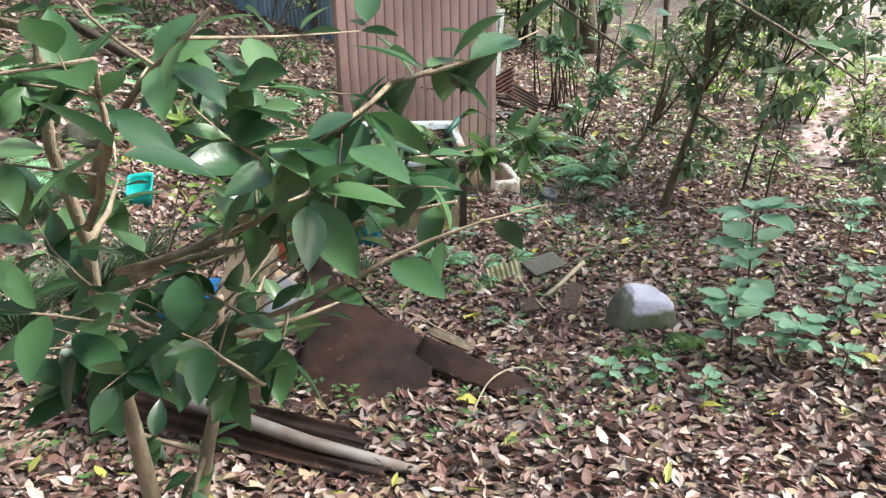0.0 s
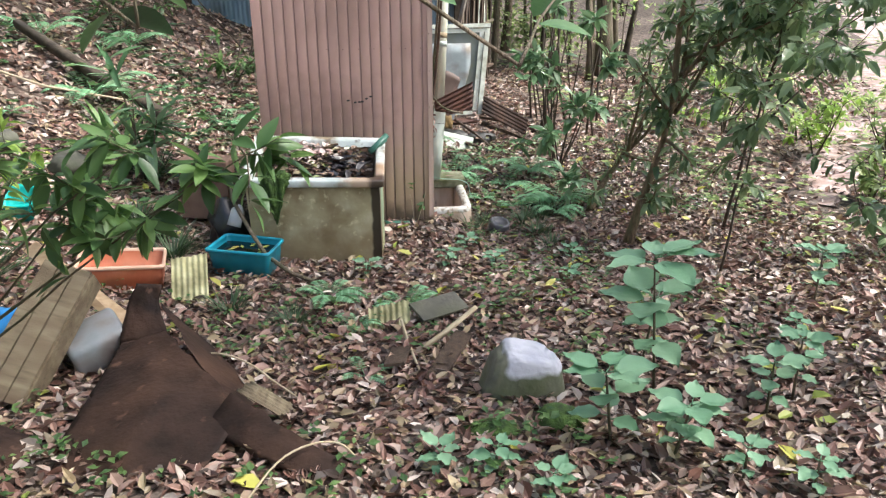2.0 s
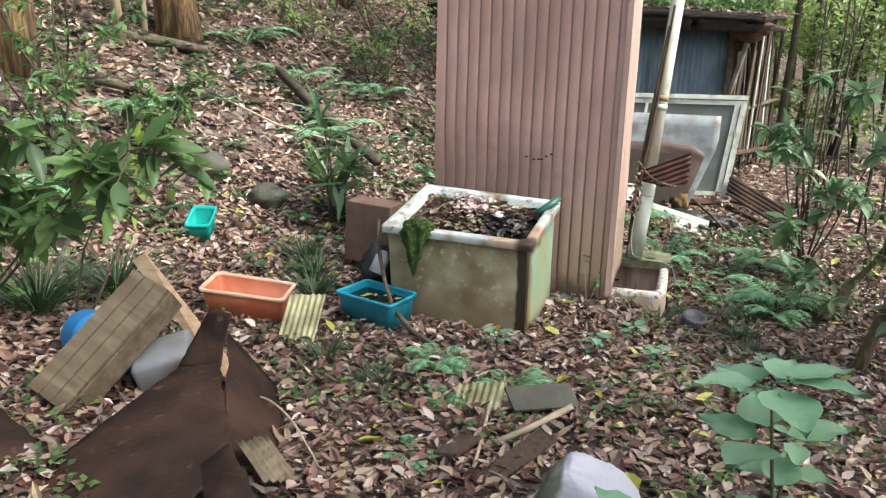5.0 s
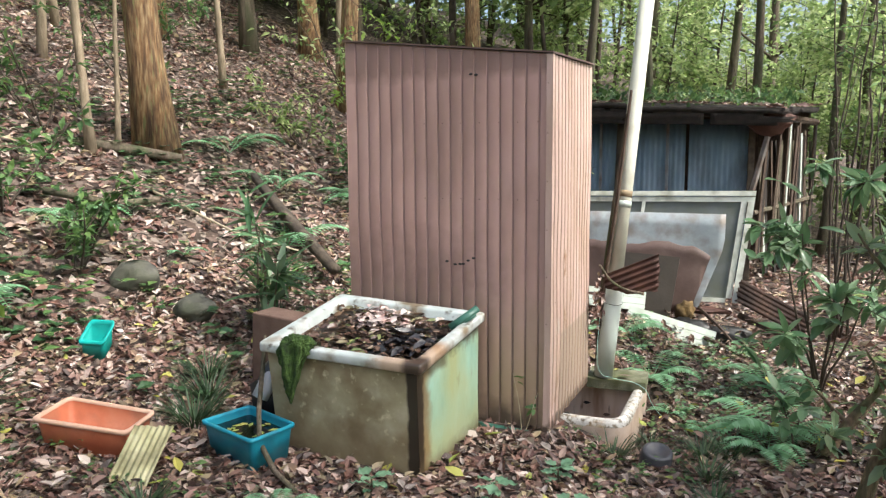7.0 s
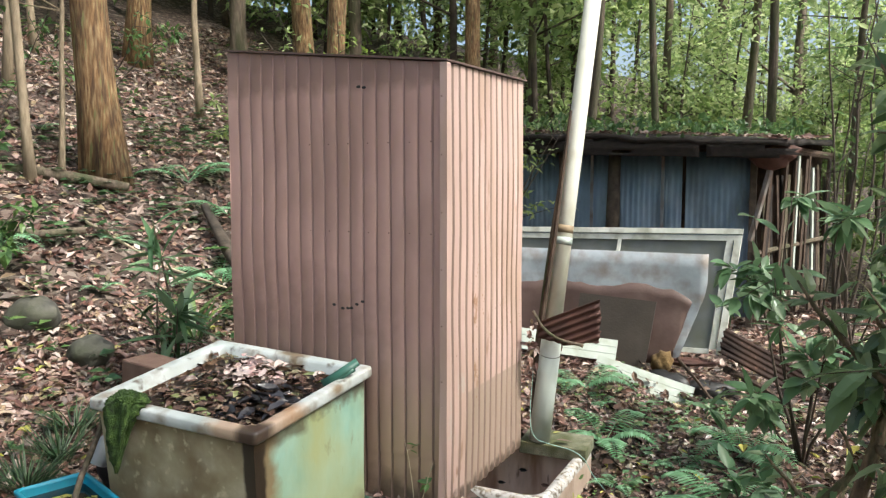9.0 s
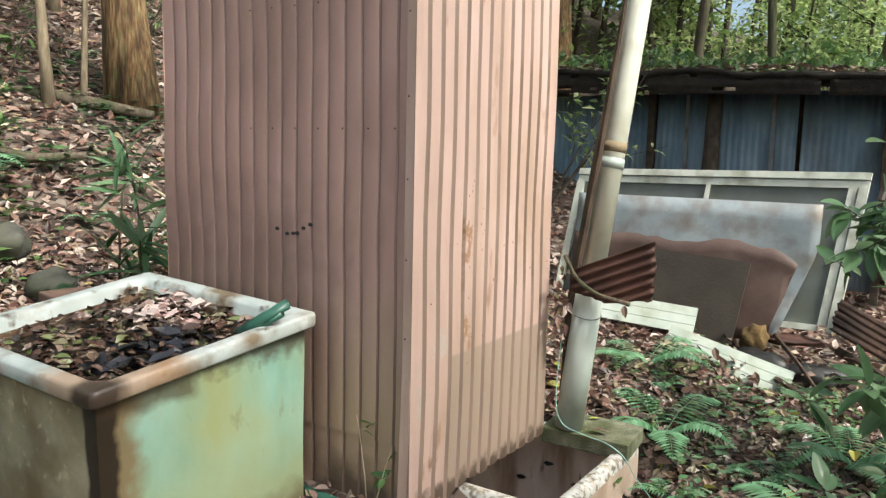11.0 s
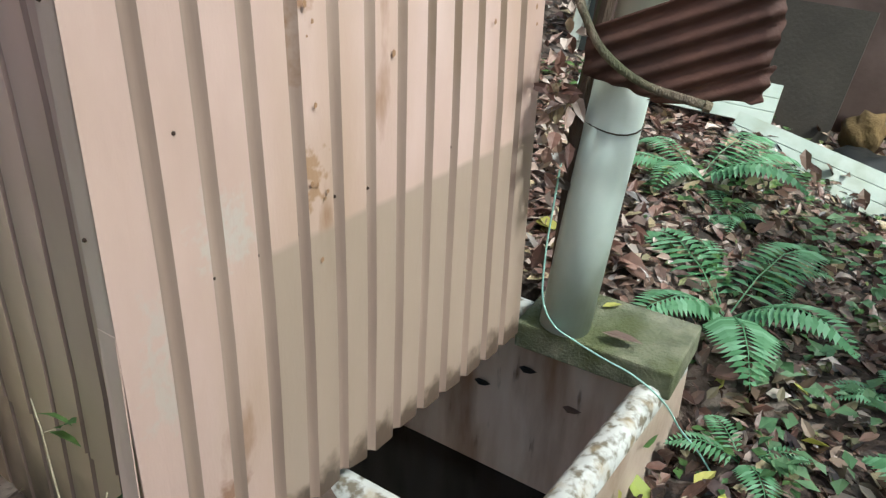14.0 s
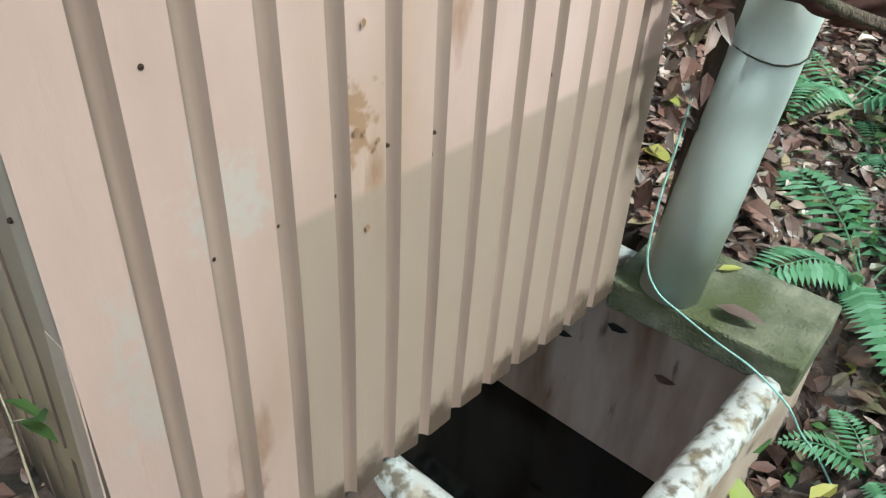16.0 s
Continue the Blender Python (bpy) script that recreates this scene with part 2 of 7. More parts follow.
M["barrel"] = surf("bright_blue_plastic", [(0.03, 0.22, 0.55), (0.05, 0.28, 0.64)], 5, 0.4, 0.06, 40, stain=(0.05, 0.14, 0.28), stain_scale=6, stain_at=0.63)
M["yellow_sheet"] = surf("yellowed_corrugated_plastic", [(0.30, 0.28, 0.14), (0.40, 0.38, 0.21), (0.46, 0.44, 0.27)], 10, 0.6, 0.3, 50, stain=(0.15, 0.14, 0.06), stain_scale=8, stain_at=0.56)
M["wood_pale"] = surf("weathered_pale_wood", [(0.10, 0.075, 0.045), (0.165, 0.13, 0.082), (0.23, 0.19, 0.125)], 6, 0.85, 0.5, 60, stain=(0.09, 0.06, 0.035), stain_scale=3, stain_at=0.58, stretch=(6, 1, 6))
M["wood_dark"] = surf("dark_rotten_wood", [(0.03, 0.02, 0.014), (0.07, 0.045, 0.03), (0.1, 0.068, 0.045)], 8, 0.9, 0.6, 60, stretch=(5, 5, 1))
M["wood_tan"] = surf("split_tan_board", [(0.30, 0.2, 0.12), (0.4, 0.29, 0.18), (0.46, 0.35, 0.23)], 8, 0.85, 0.4, 60, stretch=(1, 6, 6))
M["grey_metal"] = surf("grey_painted_steel", [(0.16, 0.18, 0.2), (0.23, 0.25, 0.27), (0.3, 0.32, 0.34)], 5, 0.45, 0.1, 50, stain=(0.1, 0.055, 0.035), stain_scale=5, stain_at=0.58)
M["stone"] = surf("grey_boulder", [(0.05, 0.048, 0.04), (0.08, 0.076, 0.063), (0.12, 0.112, 0.093)], 9, 0.85, 0.5, 40, stain=(0.045, 0.05, 0.026), stain_scale=4)
M["stone_cap"] = surf("boulder_with_white_cap", [(0.10, 0.1, 0.075), (0.16, 0.155, 0.12), (0.22, 0.21, 0.17)], 9, 0.75, 0.4, 40, stain=(0.07, 0.085, 0.035), stain_scale=4)
M["white_frame"] = surf("flaking_white_frame", [(0.6, 0.63, 0.54), (0.7, 0.72, 0.63), (0.78, 0.79, 0.72)], 6, 0.6, 0.1, 40, stain=(0.27, 0.25, 0.17), stain_scale=7, stain_at=0.64)
M["white_board"] = surf("pale_green_siding_board", [(0.38, 0.43, 0.37), (0.46, 0.51, 0.45), (0.53, 0.575, 0.52)], 5, 0.6, 0.1, 40, stain=(0.3, 0.31, 0.22), stain_scale=7, stain_at=0.66)
M["white_sheet"] = surf("white_painted_tin", [(0.27, 0.31, 0.33), (0.34, 0.38, 0.405), (0.42, 0.455, 0.475)], 5, 0.5, 0.1, 40, stain=(0.2, 0.17, 0.14), stain_scale=6, stain_at=0.58)
M["brown_sheet"] = surf("peeled_red_brown_tin", [(0.09, 0.056, 0.046), (0.12, 0.076, 0.063), (0.15, 0.1, 0.083)], 6, 0.6, 0.15, 40)
M["brown_board"] = surf("brown_hardboard", [(0.042, 0.034, 0.026), (0.058, 0.047, 0.036), (0.075, 0.061, 0.047)], 5, 0.7, 0.2, 60, stain=(0.05, 0.04, 0.03), stain_scale=4)
M["pane"] = surf("dusty_grey_pane", [(0.12, 0.135, 0.13), (0.16, 0.175, 0.17), (0.2, 0.215, 0.21)], 4, 0.35, 0.03, 30, stain=(0.14, 0.15, 0.12), stain_scale=6)
M["hut_blue"] = surf("blue_grey_corrugated_wall", [(0.13, 0.2, 0.27), (0.19, 0.27, 0.345), (0.25, 0.33, 0.41)], 5, 0.6, 0.08, 40, stain=(0.06, 0.065, 0.06), stain_scale=3, stain_at=0.62, stretch=(1, 1, 0.4))
M["black_stuff"] = surf("black_rubber", [(0.01, 0.01, 0.01), (0.025, 0.024, 0.022)], 8, 0.5, 0.2, 40)
M["ochre"] = surf("ochre_foam", [(0.09, 0.055, 0.018), (0.16, 0.1, 0.035)], 12, 0.9, 0.6, 60)
M["hut_black"] = surf("near_black_hut", [(0.01, 0.008, 0.006), (0.025, 0.018, 0.014)], 14, 0.95, 0.8, 60)
M["bark"] = surf("grey_brown_bark", [(0.07, 0.05, 0.035), (0.125, 0.095, 0.068), (0.19, 0.15, 0.11)], 10, 0.9, 0.8, 60, stretch=(4, 4, 0.8), stain=(0.06, 0.07, 0.03), stain_scale=2)
M["bark_red"] = surf("peeling_orange_bark", [(0.10, 0.052, 0.026), (0.27, 0.155, 0.07), (0.47, 0.34, 0.18)], 9, 0.9, 0.9, 50, stretch=(5, 5, 0.7), stain=(0.05, 0.028, 0.018), stain_scale=3, stain_at=0.58, stain2=(0.2, 0.2, 0.08), stain2_scale=7, stain2_at=0.63)
M["bark_pale"] = surf("pale_tan_bark", [(0.22, 0.17, 0.11), (0.32, 0.25, 0.17), (0.38, 0.31, 0.22)], 8, 0.9, 0.5, 60, stretch=(4, 4, 0.8), stain=(0.14, 0.11, 0.07), stain_scale=3)
M["bark_warm"] = surf("warm_brown_mossy_bark", [(0.07, 0.042, 0.026), (0.15, 0.1, 0.062), (0.25, 0.18, 0.11)], 14, 0.9, 0.7, 60, stretch=(3, 3, 1), stain=(0.07, 0.075, 0.03), stain_scale=5)
M["bark_dark"] = surf("dark_stem_bark", [(0.03, 0.022, 0.016), (0.06, 0.045, 0.032), (0.09, 0.07, 0.05)], 12, 0.9, 0.6, 60)
M["leaf_dark"] = surf("dark_glossy_leaf", [(0.028, 0.068, 0.03), (0.045, 0.105, 0.042), (0.07, 0.145, 0.055), (0.105, 0.19, 0.075)], 4, 0.28, 0.1, 60, island=True, trans=0.3)
M["leaf_mid"] = surf("mid_green_leaf", [(0.05, 0.1, 0.035), (0.075, 0.15, 0.05), (0.11, 0.2, 0.06), (0.16, 0.26, 0.08)], 4, 0.42, 0.1, 60, island=True, trans=0.4)
M["leaf_soft"] = surf("soft_blue_green_leaf", [(0.12, 0.25, 0.14), (0.17, 0.32, 0.19), (0.24, 0.40, 0.25)], 14, 0.42, 0.25, 50, island=True, trans=0.3)
# leaf colour brightened to carry sky reflections off the glossy faces
M["leaf_gloss"] = surf("glossy_grey_green_leaf", [(0.08, 0.16, 0.075), (0.13, 0.23, 0.11), (0.19, 0.3, 0.16), (0.26, 0.37, 0.22)], 4, 0.22, 0.15, 50, island=True, trans=0.3)
M["leaf_shrub"] = surf("dusty_green_leaf", [(0.06, 0.105, 0.045), (0.115, 0.18, 0.08), (0.19, 0.27, 0.125), (0.29, 0.37, 0.2)], 4, 0.3, 0.1, 60, island=True, trans=0.45)
M["leaf_yellow"] = surf("yellow_green_leaf", [(0.2, 0.33, 0.05), (0.28, 0.42, 0.08), (0.35, 0.48, 0.12)], 4, 0.5, 0.1, 60, island=True, trans=0.45)
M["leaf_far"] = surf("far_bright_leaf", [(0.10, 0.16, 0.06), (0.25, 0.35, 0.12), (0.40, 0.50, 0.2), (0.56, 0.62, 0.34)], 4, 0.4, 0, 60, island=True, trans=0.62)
M["fern"] = surf("fern_frond", [(0.13, 0.29, 0.13), (0.22, 0.43, 0.23), (0.33, 0.56, 0.35)], 4, 0.45, 0.1, 60, island=True, trans=0.4)
M["grass"] = surf("dark_grass_blade", [(0.02, 0.045, 0.018), (0.04, 0.08, 0.03), (0.06, 0.11, 0.04)], 4, 0.5, 0, 60, island=True, trans=0.25)
M["string"] = surf("turquoise_twine", [(0.3, 0.55, 0.48), (0.4, 0.64, 0.56)], 20, 0.7, 0, 10)
M["vine"] = surf("bleached_vine", [(0.36, 0.29, 0.19), (0.5, 0.42, 0.3)], 20, 0.8, 0.2, 60)
M["paper"] = surf("bleached_paper", [(0.46, 0.34, 0.31), (0.60, 0.50, 0.46), (0.50, 0.27, 0.25)], 9, 0.8, 0.2, 40)
M["green_gutter"] = surf("dark_green_gutter", [(0.03, 0.105, 0.075), (0.05, 0.15, 0.11)], 7, 0.4, 0.05, 40)
M["white_plastic"] = surf("white_plastic", [(0.55, 0.55, 0.58), (0.66, 0.66, 0.7)], 7, 0.4, 0.05, 40)
M["pot"] = surf("dark_grey_plastic_pot", [(0.05, 0.05, 0.06), (0.085, 0.085, 0.095)], 7, 0.45, 0.05, 40)
M["grey_pole"] = surf("grey_weathered_edge", [(0.14, 0.12, 0.105), (0.24, 0.22, 0.2)], 7, 0.6, 0.2, 40, stain=(0.11, 0.065, 0.04), stain_scale=6)
M["brick"] = surf("old_red_brown_block", [(0.13, 0.075, 0.055), (0.19, 0.12, 0.09)], 9, 0.9, 0.4, 60)
zone(M["pink_front"], (0.13, 0.08, 0.06), (None, None, 0.5), (-0.38, None, 1.0), 0.16, 0.07, 0.62)
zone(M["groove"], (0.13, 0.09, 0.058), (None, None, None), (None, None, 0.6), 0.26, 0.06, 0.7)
zone(M["pink_front"], (0.40, 0.285, 0.185), (None, None, None), (None, None, 0.54), 0.26, 0.08, 0.8)
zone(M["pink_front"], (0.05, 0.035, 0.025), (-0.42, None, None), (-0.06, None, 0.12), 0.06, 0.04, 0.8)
zone(M["pink_front"], (0.13, 0.08, 0.06), (None, None, 1.98), (None, None, None), 0.03, 0.03, 0.5)
# darker lower part of the side: a cast shadow painted into the steel
zone(M["pink_side"], (0.33, 0.25, 0.19), (None, 0.238, None), (None, None, 0.512), 0.006, 0.003, 0.85)
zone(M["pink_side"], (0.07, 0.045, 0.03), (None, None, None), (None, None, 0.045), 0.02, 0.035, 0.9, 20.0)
zone(M["pink_side"], (0.47, 0.46, 0.41), (None, 0.14, 0.53), (None, 0.20, 0.62), 0.02, 0.05, 0.5, 45.0)
zone(M["pink_side"], (0.45, 0.44, 0.39), (None, 0.035, 0.34), (None, 0.06, 0.52), 0.015, 0.04, 0.5, 38.0)
zone(M["pink_side"], (0.26, 0.13, 0.055), (None, 0.325, 0.84), (None, 0.35, 0.98), 0.008, 0.03, 0.8, 30.0)
zone(M["pink_side"], (0.30, 0.17, 0.085), (None, 0.315, 0.56), (None, 0.345, 0.64), 0.006, 0.03, 0.8, 42.0)
zone(M["groove_side"], (0.16, 0.075, 0.03), (None, 0.28, 0.74), (None, 0.32, 1.0), 0.012, 0.03, 0.8, 24.0)
zone(M["groove_side"], (0.19, 0.125, 0.075), (None, 0.6, 0.7), (None, 0.94, 1.6), 0.05, 0.08, 0.6, 9.0)
zone(M["pink_side"], (0.2, 0.085, 0.03), (None, 0.12, 0.13), (None, 0.165, 0.17), 0.008, 0.015, 0.75, 40.0)
zone(M["tub_front"], (0.20, 0.145, 0.08), (None, None, None), (None, None, 0.2), 0.12, 0.08, 0.7, 7.0)
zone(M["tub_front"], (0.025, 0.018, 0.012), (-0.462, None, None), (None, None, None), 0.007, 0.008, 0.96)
zone(M["tub_side"], (0.36, 0.38, 0.19), (None, None, None), (None, None, 0.27), 0.14, 0.08, 0.75, 6.0)
zone(M["tub_side"], (0.22, 0.13, 0.055), (None, None, None), (None, -0.735, None), 0.03, 0.03, 0.85)
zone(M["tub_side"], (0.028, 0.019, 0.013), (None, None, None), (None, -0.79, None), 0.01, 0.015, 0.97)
zone(M["tub_side"], (0.08, 0.05, 0.025), (None, None, 0.5), (None, -0.55, None), 0.02, 0.02, 0.75)
zone(M["tub_side"], (0.08, 0.055, 0.03), (None, None, 0.555), (None, None, None), 0.03, 0.035, 0.8, 22.0)
zone(M["tub_side"], (0.12, 0.08, 0.04), (None, None, None), (None, None, 0.06), 0.05, 0.03, 0.8)
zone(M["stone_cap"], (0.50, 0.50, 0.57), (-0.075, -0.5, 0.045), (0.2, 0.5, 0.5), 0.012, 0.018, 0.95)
zone(M["tub_rim"], (0.40, 0.22, 0.1), (-0.62, None, None), (None, -0.58, None), 0.05, 0.04, 0.7)
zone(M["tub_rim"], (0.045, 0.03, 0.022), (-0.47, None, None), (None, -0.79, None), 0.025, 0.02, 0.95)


# ---- building helpers ----
def smooth(v):
    v = min(max(v, 0.0), 1.0)
    return v * v * (3 - 2 * v)


def ground_z(x, y):
    """Height of the forest floor: a bank to the west and north-west, a gentle rise to the south, a dip beside the basin."""
    u = -x * 0.9 + y * 0.3
    h = 0.3 * math.log1p(math.exp(min((u - 2) / 0.6, 60)))
    if h > 6:
        h = 6 + (h - 6) * 0.5
    b = 0.06 * max(0.0, -y - 0.5) + 0.05 * max(0.0, -y - 3)
    b = min(b, 0.9)
    c = -0.2 * smooth(x / 0.6) * smooth((y + 2.2) / 2.4)
    c -= 0.09 * smooth((x + 0.14) / 0.16) * smooth(y / 0.3) * smooth((0.6 - x) / 0.2) * smooth((1.5 - y) / 0.2)
    return h + b + c


def lumps(x, y):
    return 0.05 * noise.noise((x * 0.9, y * 0.9, 3.1)) + 0.02 * noise.noise((x * 3.1, y * 3.1, 7.7))


def floor_z(x, y):
    d = math.hypot(x + 0.3, y - 0.3)
    return ground_z(x, y) + lumps(x, y) * smooth((d - 0.5) / 1.5)


def mesh_of(name, verts, faces, material, smooth_shade=False):
    me = bpy.data.meshes.new(name)
    me.from_pydata(verts, [], faces)
    for m in material if isinstance(material, (list, tuple)) else [material]:
        me.materials.append(m)
    if smooth_shade:
        me.polygons.foreach_set("use_smooth", [True] * len(me.polygons))
    me.update()
    return me


def part(name, bm, material, parent=None, label="", shade=False, m=None):
    """Links a bmesh as one mesh object under a thing or a part."""
    me = bpy.data.meshes.new(name)
    bmesh.ops.recalc_face_normals(bm, faces=bm.faces)
    bm.to_mesh(me)
    bm.free()
    for s in material if isinstance(material, (list, tuple)) else [material]:
        me.materials.append(s)
    if shade:
        me.polygons.foreach_set("use_smooth", [True] * len(me.polygons))
    ob = new(name, me)
    if parent:
        ob.parent = parent
    if m:
        ob.matrix_basis = m
    return tagged(ob, label)


def crisp(ob, angle=35):
    """Keeps folds sharper than the angle, and rounds the rest."""
    ob.data.set_sharp_from_angle(angle=radians(angle))
    return ob


def thing(name, label, category, m=None, group="", kind=""):
    ob = new(name)
    ob.empty_display_size = 0.1
    if m:
        ob.matrix_basis = m
    return tagged(ob, label, category, group, kind)


def box(x0, y0, z0, x1, y1, z1, bevel=0.0, bm=None):
    bm = bm or bmesh.new()
    r = bmesh.ops.create_cube(bm, size=1.0)
    bmesh.ops.transform(bm, matrix=Matrix.Translation(((x0 + x1) / 2, (y0 + y1) / 2, (z0 + z1) / 2)) @ Matrix.Diagonal((x1 - x0, y1 - y0, z1 - z0, 1)), verts=r["verts"])
    if bevel:
        bmesh.ops.bevel(bm, geom=list({e for v in r["verts"] for e in v.link_edges}), offset=bevel, segments=2, affect="EDGES", profile=0.5)
    return bm


def tube(points, radii, sides=8, bm=None, rough=0.0, cap=True):
    """A round, tapering rod through points."""
    bm = bm or bmesh.new()
    pts = [Vector(p) for p in points]
    rings = []
    for i, p in enumerate(pts):
        d = (pts[min(i + 1, len(pts) - 1)] - pts[max(i - 1, 0)]).normalized()
        a = d.orthogonal().normalized() if i == 0 else (rings_a - d * rings_a.dot(d)).normalized()
        rings_a = a
        c = d.cross(a)
        r = radii[i] if isinstance(radii, (list, tuple)) else radii
        ring = []
        for k in range(sides):
            w = 2 * math.pi * k / sides
            q = r * (1 + rough * noise.noise(p * 9 + Vector((k * 1.7, 0, 0))))
            ring.append(bm.verts.new(p + a * math.cos(w) * q + c * math.sin(w) * q))
        rings.append(ring)
    for r0, r1 in zip(rings, rings[1:]):
        for k in range(sides):
            bm.faces.new((r0[k], r0[(k + 1) % sides], r1[(k + 1) % sides], r1[k]))
    if cap:
        bm.faces.new(rings[0][::-1])
        bm.faces.new(rings[-1])
    return bm


def spline(points, n=6):
    """A smooth line through points."""
    P = [Vector(p) for p in points]
    P = [P[0] * 2 - P[1]] + P + [P[-1] * 2 - P[-2]]
    out = []
    for a, b, c, d in zip(P, P[1:], P[2:], P[3:]):
        for k in range(n):
            t = k / n
            out.append(0.5 * (2 * b + (c - a) * t + (2 * a - 5 * b + 4 * c - d) * t * t + (3 * b - a - 3 * c + d) * t ** 3))
    return out + [P[-2]]


def soft_ribs(width, pitch, depth, groove, slope, start):
    """A ribbed profile with rolled, rounded edges; start is where the first groove begins."""
    out, mark = [(0.0, 0.0)], []
    u = start
    full = groove + 2 * slope
    steps = [(slope * 0.0, 0.0), (slope * 0.35, 0.1), (slope * 0.7, 0.6), (slope, 0.92), (slope + groove * 0.5, 1.0), (slope + groove, 0.92), (full - slope * 0.7, 0.6), (full - slope * 0.35, 0.1), (full, 0.0)]
    while u + full < width:
        for k, (a, d) in enumerate(steps):
            out.append((u + a, -depth * d))
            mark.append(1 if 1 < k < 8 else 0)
        u += pitch
    out.append((width, 0.0))
    mark.append(0)
    return out, mark


def waves(width, pitch, depth, steps=6):
    n = max(2, int(width / pitch * steps))
    return [(width * i / n, depth * 0.5 * math.cos(2 * math.pi * width * i / n / pitch)) for i in range(n + 1)], [0] * n


def sheet(profile, U, V, N, origin, length, thick=0.002, rows=8, warp=0.0, top=None, bottom=None, seed=0.0):
    """A ribbed sheet of real thickness. U runs across the ribs, V along them, N out of the face."""
    prof, mark = profile
    U, V, N, O = Vector(U).normalized(), Vector(V).normalized(), Vector(N).normalized(), Vector(origin)
    bm = bmesh.new()
    grids = []
    for side in (0, 1):
        g = []
        for u, d in prof:
            hi = top(u) if top else length
            lo = bottom(u) if bottom else 0.0
            col = []
            for k in range(rows + 1):
                v = lo + (hi - lo) * k / rows
                w = warp * noise.noise((u * 2.3 + seed, v * 2.3, seed * 3.1))
                col.append(bm.verts.new(O + U * u + V * v + N * (d + w - side * thick)))
            g.append(col)
        grids.append(g)
    a, b = grids
    for i in range(len(prof) - 1):
        for k in range(rows):
            f = bm.faces.new((a[i][k], a[i + 1][k], a[i + 1][k + 1], a[i][k + 1]))
            f.material_index = mark[i]
            f = bm.faces.new((b[i][k], b[i][k + 1], b[i + 1][k + 1], b[i + 1][k]))
            f.material_index = mark[i]
        bm.faces.new((a[i][0], b[i][0], b[i + 1][0], a[i + 1][0]))
        bm.faces.new((a[i][rows], a[i + 1][rows], b[i + 1][rows], b[i][rows]))
    for i in (0, len(prof) - 1):
        for k in range(rows):
            bm.faces.new((a[i][k], a[i][k + 1], b[i][k + 1], b[i][k]))
    return bm


rng = np.random.default_rng(7)


def unit(a):
    return a / np.maximum(np.linalg.norm(a, axis=-1, keepdims=True), 1e-9)


def leaf_arrays(P, D, N, L, W, fold=0.15, droop=0.15, simple=False):
    """Vertices and faces for many leaves: base P, along D, facing N, of length L and width W."""
    P, D, N = np.asarray(P, float), unit(np.asarray(D, float)), np.asarray(N, float)
    S = unit(np.cross(D, N))
    N = np.cross(S, D)
    L, W = np.broadcast_to(L, len(P))[:, None], np.broadcast_to(W, len(P))[:, None]
    if simple:
        v = np.stack([P, P + D * L * 0.45 - S * W * 0.5 + N * fold * W, P + D * L * 0.5, P + D * L * 0.45 + S * W * 0.5 + N * fold * W, P + D * L - N * droop * L], 1)
        f = [(0, 3, 2), (0, 2, 1), (2, 3, 4), (2, 4, 1)]
    elif simple is None:
        rows = [(0.0, 0.06), (0.14, 0.62), (0.3, 0.95), (0.48, 1.0), (0.66, 0.82), (0.84, 0.48), (0.94, 0.2), (1.0, 0.01)]
        st = []
        for t, w in rows:
            c = P + D * L * t - N * droop * L * t * t
            st += [c - S * W * 0.5 * w + N * fold * W * w, c - S * W * 0.27 * w + N * fold * W * w * 0.35, c, c + S * W * 0.27 * w + N * fold * W * w * 0.35, c + S * W * 0.5 * w + N * fold * W * w]
        v = np.stack(st, 1)
        f = [(r * 5 + c, r * 5 + c + 1, r * 5 + c + 6, r * 5 + c + 5) for r in range(len(rows) - 1) for c in range(4)]
    else:
        v = np.stack([P, P + D * L * 0.3 - S * W * 0.5 + N * fold * W, P + D * L * 0.33, P + D * L * 0.3 + S * W * 0.5 + N * fold * W,
                      P + D * L * 0.68 - S * W * 0.4 + N * (fold * W * 0.7 - droop * L * 0.4), P + D * L * 0.7 - N * droop * L * 0.4, P + D * L * 0.68 + S * W * 0.4 + N * (fold * W * 0.7 - droop * L * 0.4), P + D * L - N * droop * L], 1)
        f = [(0, 3, 2), (0, 2, 1), (2, 3, 6, 5), (2, 5, 4, 1), (5, 6, 7), (5, 7, 4)]
    k = v.shape[1]
    base = np.arange(len(P)) * k
    faces = [tuple(int(b + i) for i in q) for b in base for q in f]
    return v.reshape(-1, 3), faces


def foliage(name, P, D, N, L, W, material, parent=None, fold=0.15, droop=0.15, simple=False, label=""):
    v, f = leaf_arrays(P, D, N, L, W, fold, droop, simple)
    ob = new(name, mesh_of(name, v.tolist(), f, material, simple is None))
    if parent:
        ob.parent = parent
    return tagged(ob, label)


# ---- ground ----
def make_ground():
    xs = np.concatenate([np.linspace(-90, -14, 16), np.linspace(-12, 9, 170), np.linspace(11, 90, 16)])
    ys = np.concatenate([np.linspace(-90, -10, 14), np.linspace(-8.5, 13, 170), np.linspace(15, 90, 16)])
    pit = lambda x, y: -0.8 if (-0.68 < x < 0.34 and 0.42 < y < 1.2) else 0.0
    verts = [(x, y, floor_z(x, y) + pit(x, y)) for y in ys for x in xs]
    n = len(xs)
    faces = [(j * n + i, j * n + i + 1, (j + 1) * n + i + 1, (j + 1) * n + i) for j in range(len(ys) - 1) for i in range(n - 1)]
    ob = new("ground", mesh_of("ground", verts, faces, M["soil"], True))
    tagged(ob, "dark forest soil under brown dead leaves", "ground", kind="structure")


